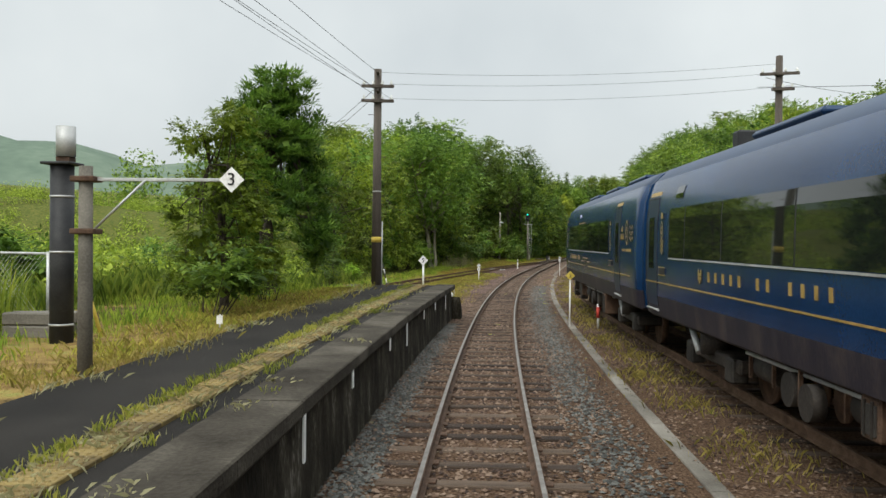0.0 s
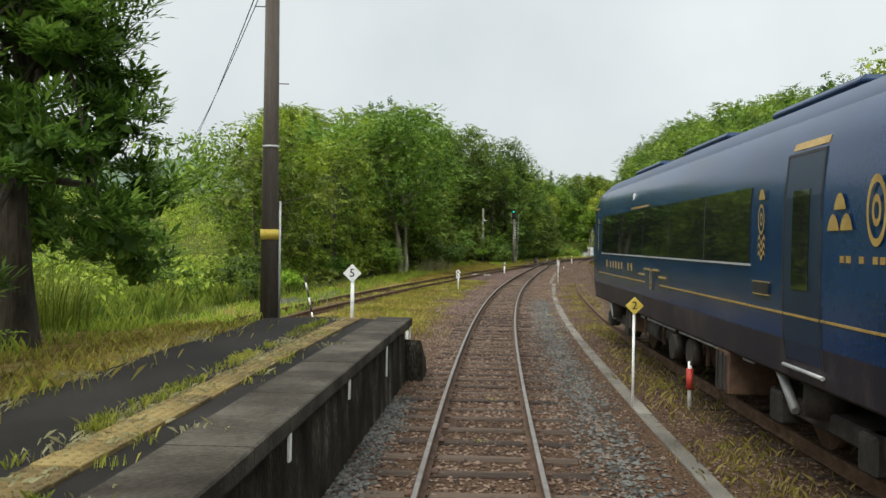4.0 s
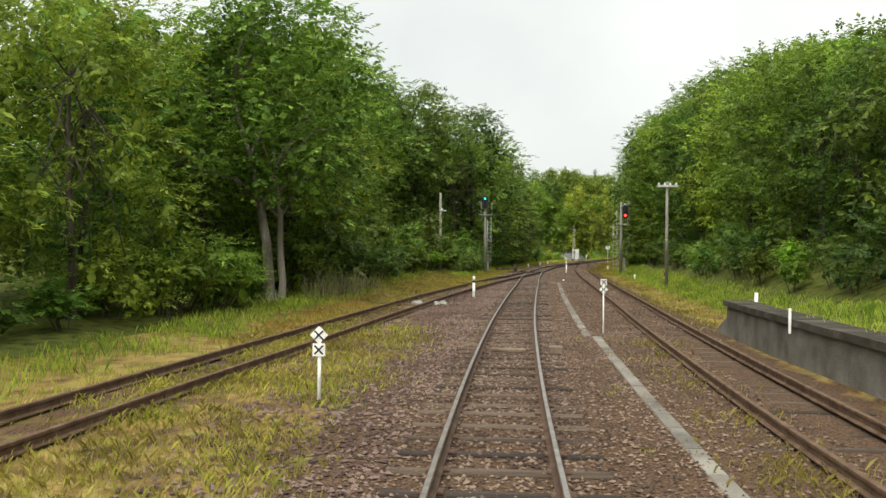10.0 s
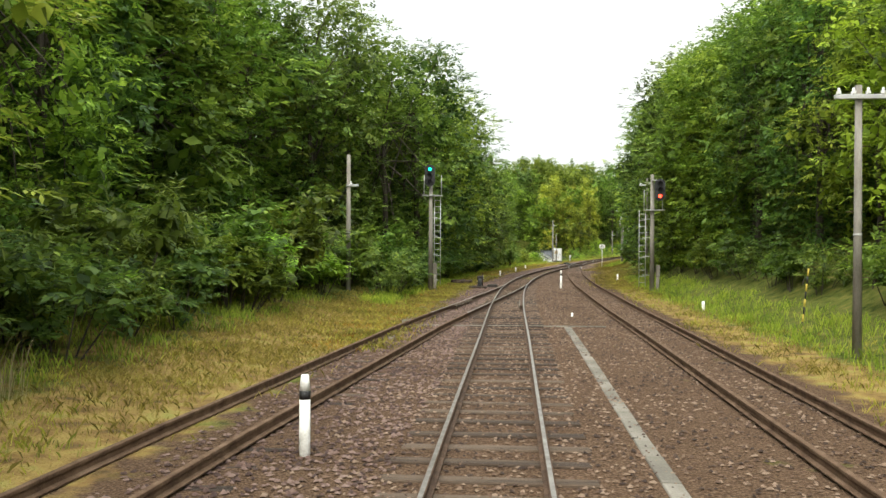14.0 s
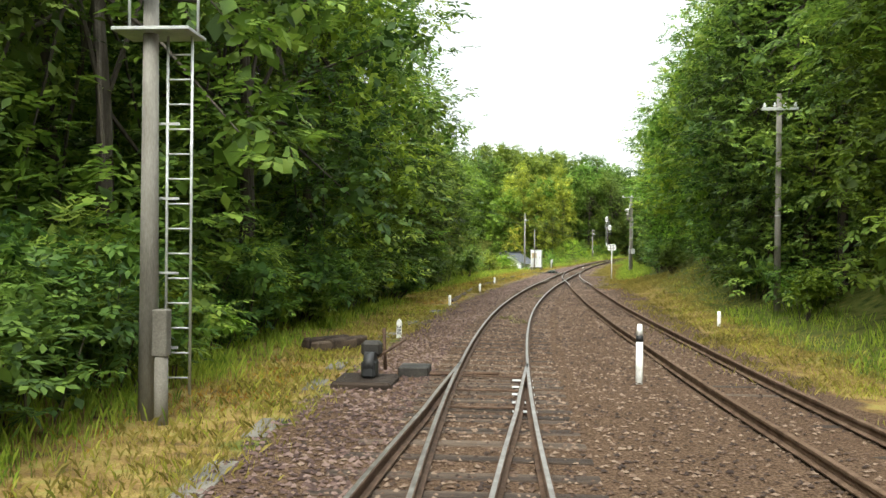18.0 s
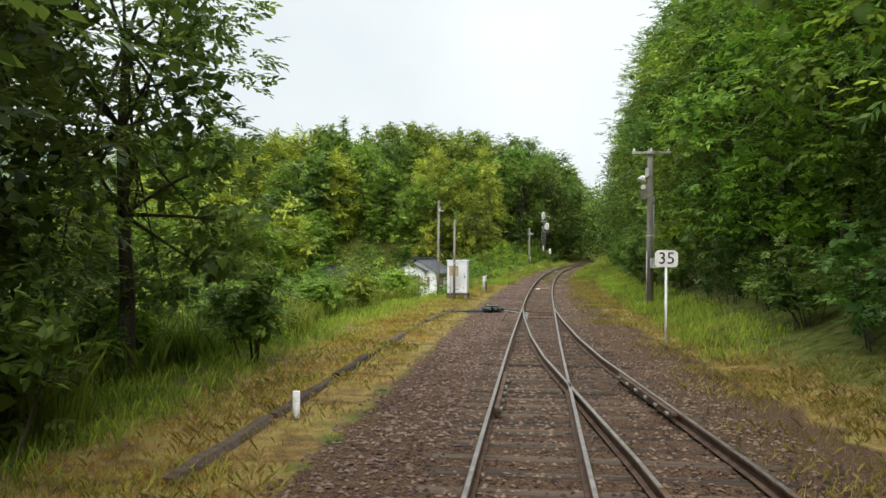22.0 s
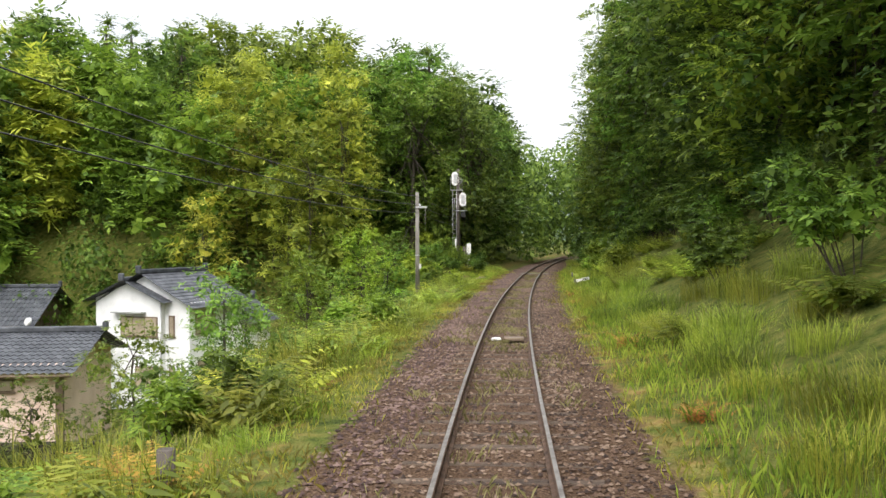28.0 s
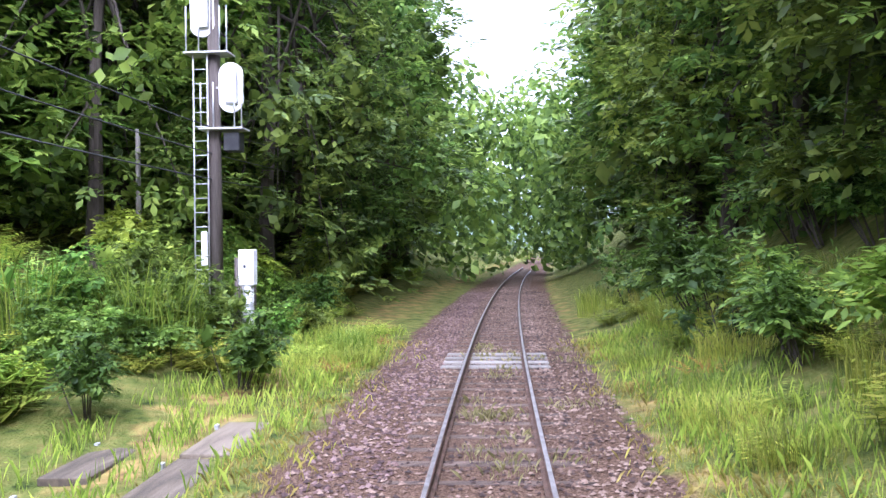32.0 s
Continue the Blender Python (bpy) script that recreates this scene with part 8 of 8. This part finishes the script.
# ---- houses below the embankment ----
def tiled_roof(parent, x0, x1, y0, y1, z_eave, z_ridge, along_x=True, tile_w=0.28):
    """A gabled roof of tile courses; each slope is a ribbed sheet, with a ridge and eaves."""
    for side in (-1, 1):
        verts, faces = [], []
        if along_x:
            a, b, mid, e = x0, x1, (y0 + y1) / 2, (y1 if side > 0 else y0)
        else:
            a, b, mid, e = y0, y1, (x0 + x1) / 2, (x1 if side > 0 else x0)
        n, rows = int((b - a) / tile_w * 4), 12
        for j in range(rows * 2 + 1):
            jj, up = j // 2, (j % 2) * 0.035
            u = min(1.0, (jj + (j % 2)) / rows)
            u = jj / rows if j % 2 == 0 else (jj + 1) / rows
            for i in range(n + 1):
                q = a + (b - a) * i / n
                w = 0.03 * math.cos(2 * math.pi * i / 4)
                off = mid + (e - mid) * (1 - u)
                z = z_eave + (z_ridge - z_eave) * u + w + (0.0 if j % 2 == 0 else -0.0) + (0.04 if j % 2 == 0 else 0.0)
                verts.append((q, off, z) if along_x else (off, q, z))
        for j in range(rows * 2):
            for i in range(n):
                k = j * (n + 1) + i
                faces.append((k, k + 1, k + n + 2, k + n + 1))
        part("roof_slope", mesh_from("roof_slope", verts, faces, M_TILE), parent, None, "dark grey tiled slope")
        lo, hi = min(e, mid), max(e, mid)
        sl = [(a, lo), (b, lo), (b, hi), (a, hi)]
    if along_x:
        part("ridge", box("ridge", M_TILE, x0, x1, (y0 + y1) / 2 - 0.13, (y0 + y1) / 2 + 0.13, z_ridge - 0.02, z_ridge + 0.22, 0.04), parent)
        for x in (x0, x1):
            part("ridge_end", box("ridge_end", M_TILE, x - 0.1, x + 0.1, (y0 + y1) / 2 - 0.16, (y0 + y1) / 2 + 0.16, z_ridge, z_ridge + 0.42, 0.05), parent)
    else:
        part("ridge", box("ridge", M_TILE, (x0 + x1) / 2 - 0.13, (x0 + x1) / 2 + 0.13, y0, y1, z_ridge - 0.02, z_ridge + 0.22, 0.04), parent)
        for y in (y0, y1):
            part("ridge_end", box("ridge_end", M_TILE, (x0 + x1) / 2 - 0.16, (x0 + x1) / 2 + 0.16, y - 0.1, y + 0.1, z_ridge, z_ridge + 0.42, 0.05), parent)


def gable_block(parent, mat, x0, x1, y0, y1, z0, z_eave, z_ridge, along_x=True, over=0.55):
    """Walls with gables under a tiled roof."""
    if along_x:
        ym = (y0 + y1) / 2
        out = [(y0, z0), (y1, z0), (y1, z_eave), (ym, z_ridge - 0.15), (y0, z_eave)]
        v = [(x0, y, z) for y, z in out] + [(x1, y, z) for y, z in out]
    else:
        xm = (x0 + x1) / 2
        out = [(x0, z0), (x1, z0), (x1, z_eave), (xm, z_ridge - 0.15), (x0, z_eave)]
        v = [(x, y0, z) for x, z in out] + [(x, y1, z) for x, z in out]
    f = [(0, 1, 2, 3, 4), (9, 8, 7, 6, 5)] + [((i + 1) % 5, i, i + 5, (i + 1) % 5 + 5) for i in range(5)]
    part("wall", mesh_from("wall", v, f, mat), parent)
    k = over * (z_ridge - z_eave) / (((y1 - y0) if along_x else (x1 - x0)) / 2)
    if along_x:
        tiled_roof(parent, x0 - over, x1 + over, y0 - over, y1 + over, z_eave - k, z_ridge, True)
    else:
        tiled_roof(parent, x0 - over, x1 + over, y0 - over, y1 + over, z_eave - k, z_ridge, False)


def house_window(parent, x0, x1, y, z0, z1, axis="y", panes=2):
    """A sliding window with frame, panes and sill in a wall that faces -y, or +x."""
    def bx(name, mat, a, b, c0, c1, lo, hi):
        return box(name, mat, a, b, c0, c1, lo, hi, 0.006) if axis == "y" else box(name, mat, c0, c1, a, b, lo, hi, 0.006)
    sg = -1 if axis == "y" else 1
    q0, q1 = sorted((y, y + sg * 0.05))
    w = part("window", bx("window", M_WOOD, x0, x1, q0, q1, z0, z1), parent)
    step = (x1 - x0 - 0.1) / panes
    q0, q1 = sorted((y + sg * 0.045, y + sg * 0.06))
    for k in range(panes):
        part("pane", bx("pane", M_SCREEN, x0 + 0.06 + step * k, x0 + 0.02 + step * (k + 1), q0, q1, z0 + 0.06, z1 - 0.06), w)
    q0, q1 = sorted((y, y + sg * 0.1))
    part("sill", bx("sill", M_WOOD, x0 - 0.05, x1 + 0.05, q0, q1, z0 - 0.06, z0), w)
    return w


M_SCREEN = material("tan_window_screen", [(0.24, 0.19, 0.13), (0.33, 0.27, 0.19), (0.38, 0.32, 0.24)], 2, 0.4, 0.0, 20, spec=0.5)
hz = -6.6
h1 = thing("white_house", pose(44.3, 235.6, hz, 0, 0, -38), "two-storey white plastered house with dark tiled gable roofs", "house")
gable_block(h1, M_PLASTER, -2.0, 2.07, 0.0, 4.0, -0.6, 5.95, 6.86, False, 0.5)
gable_block(h1, M_PLASTER, -1.95, 3.55, 0.4, 5.4, -0.6, 5.72, 7.25, False, 0.5)
gable_block(h1, M_PLASTER, 0.9, 3.75, 5.42, 8.2, -0.6, 4.5, 5.5, False, 0.45)
house_window(h1, -0.4, 1.9, 0.0, 3.95, 5.0, "y", 3)
part("awning", box("awning", M_GALV, -0.75, 1.2, -0.42, 0.0, 5.18, 5.26, 0.01), h1, None, "small grey awning over the window")
house_window(h1, 0.5, 1.95, 0.0, 1.3, 2.4, "y", 2)
house_window(h1, 2.3, 2.66, 0.4, 3.95, 5.05, "y", 1)
house_window(h1, 2.3, 2.66, 0.4, 1.3, 2.4, "y", 1)
house_window(h1, 0.9, 2.7, 3.55, 4.1, 5.1, "x", 2)
house_window(h1, 1.1, 2.0, 3.55, 2.35, 2.65, "x", 1)
part("drain_pipe", rod("drain_pipe", M_GALV, (2.12, -0.06, 0), (2.12, -0.06, 5.6), 0.04), h1)
h2 = thing("pink_house", pose(42.9, 226.9, hz + 0.4, 0, 0, -14), "single-storey faded pink house with a dark tiled roof", "house")
gable_block(h2, M_PINK, -9.0, 0.0, -3.2, 3.2, -0.6, 3.72, 4.72, True, 0.7)
house_window(h2, -2.4, -1.75, -3.2, 2.75, 3.25, "y", 1)
part("corner_post", box("corner_post", M_WOOD, -0.22, 0.06, -3.3, -3.12, 0.0, 3.6, 0.01), h2)
part("gutter", rod("gutter", M_WOOD, (-9.4, -3.95, 3.44), (0.6, -3.95, 3.44), 0.06), h2)
solid("garden_wall", box("garden_wall", M_WALL_DARK, -9, 1.5, -0.15, 0.15, -1.5, 0.75, 0.03), pose(42.6, 221.6, hz + 0.9, 0, 0, -14), "low dark stone garden wall", "wall")
h3 = thing("dark_roof_house", pose(40.0, 248.6, hz, 0, 0, -14), "old house with a broad dark tiled roof behind", "house")
gable_block(h3, M_WOOD, -15.0, -0.8, -5.0, 5.0, -0.6, 3.6, 6.0, True, 0.8)
part("wall_panel", box("wall_panel", M_PLASTER, -3.0, -0.9, -5.05, -4.95, 0.0, 3.2, 0.01), h3, None, "pale plaster wall panel")
dish = part("dish_aerial", rod("dish_aerial", M_WHITE, (0, 0, 0), (-0.1, -0.12, 0.05), 0.28, 0.24, 18), h3, pose(-0.4, -4.2, 4.1, 0, 0, 0), "small white dish aerial")
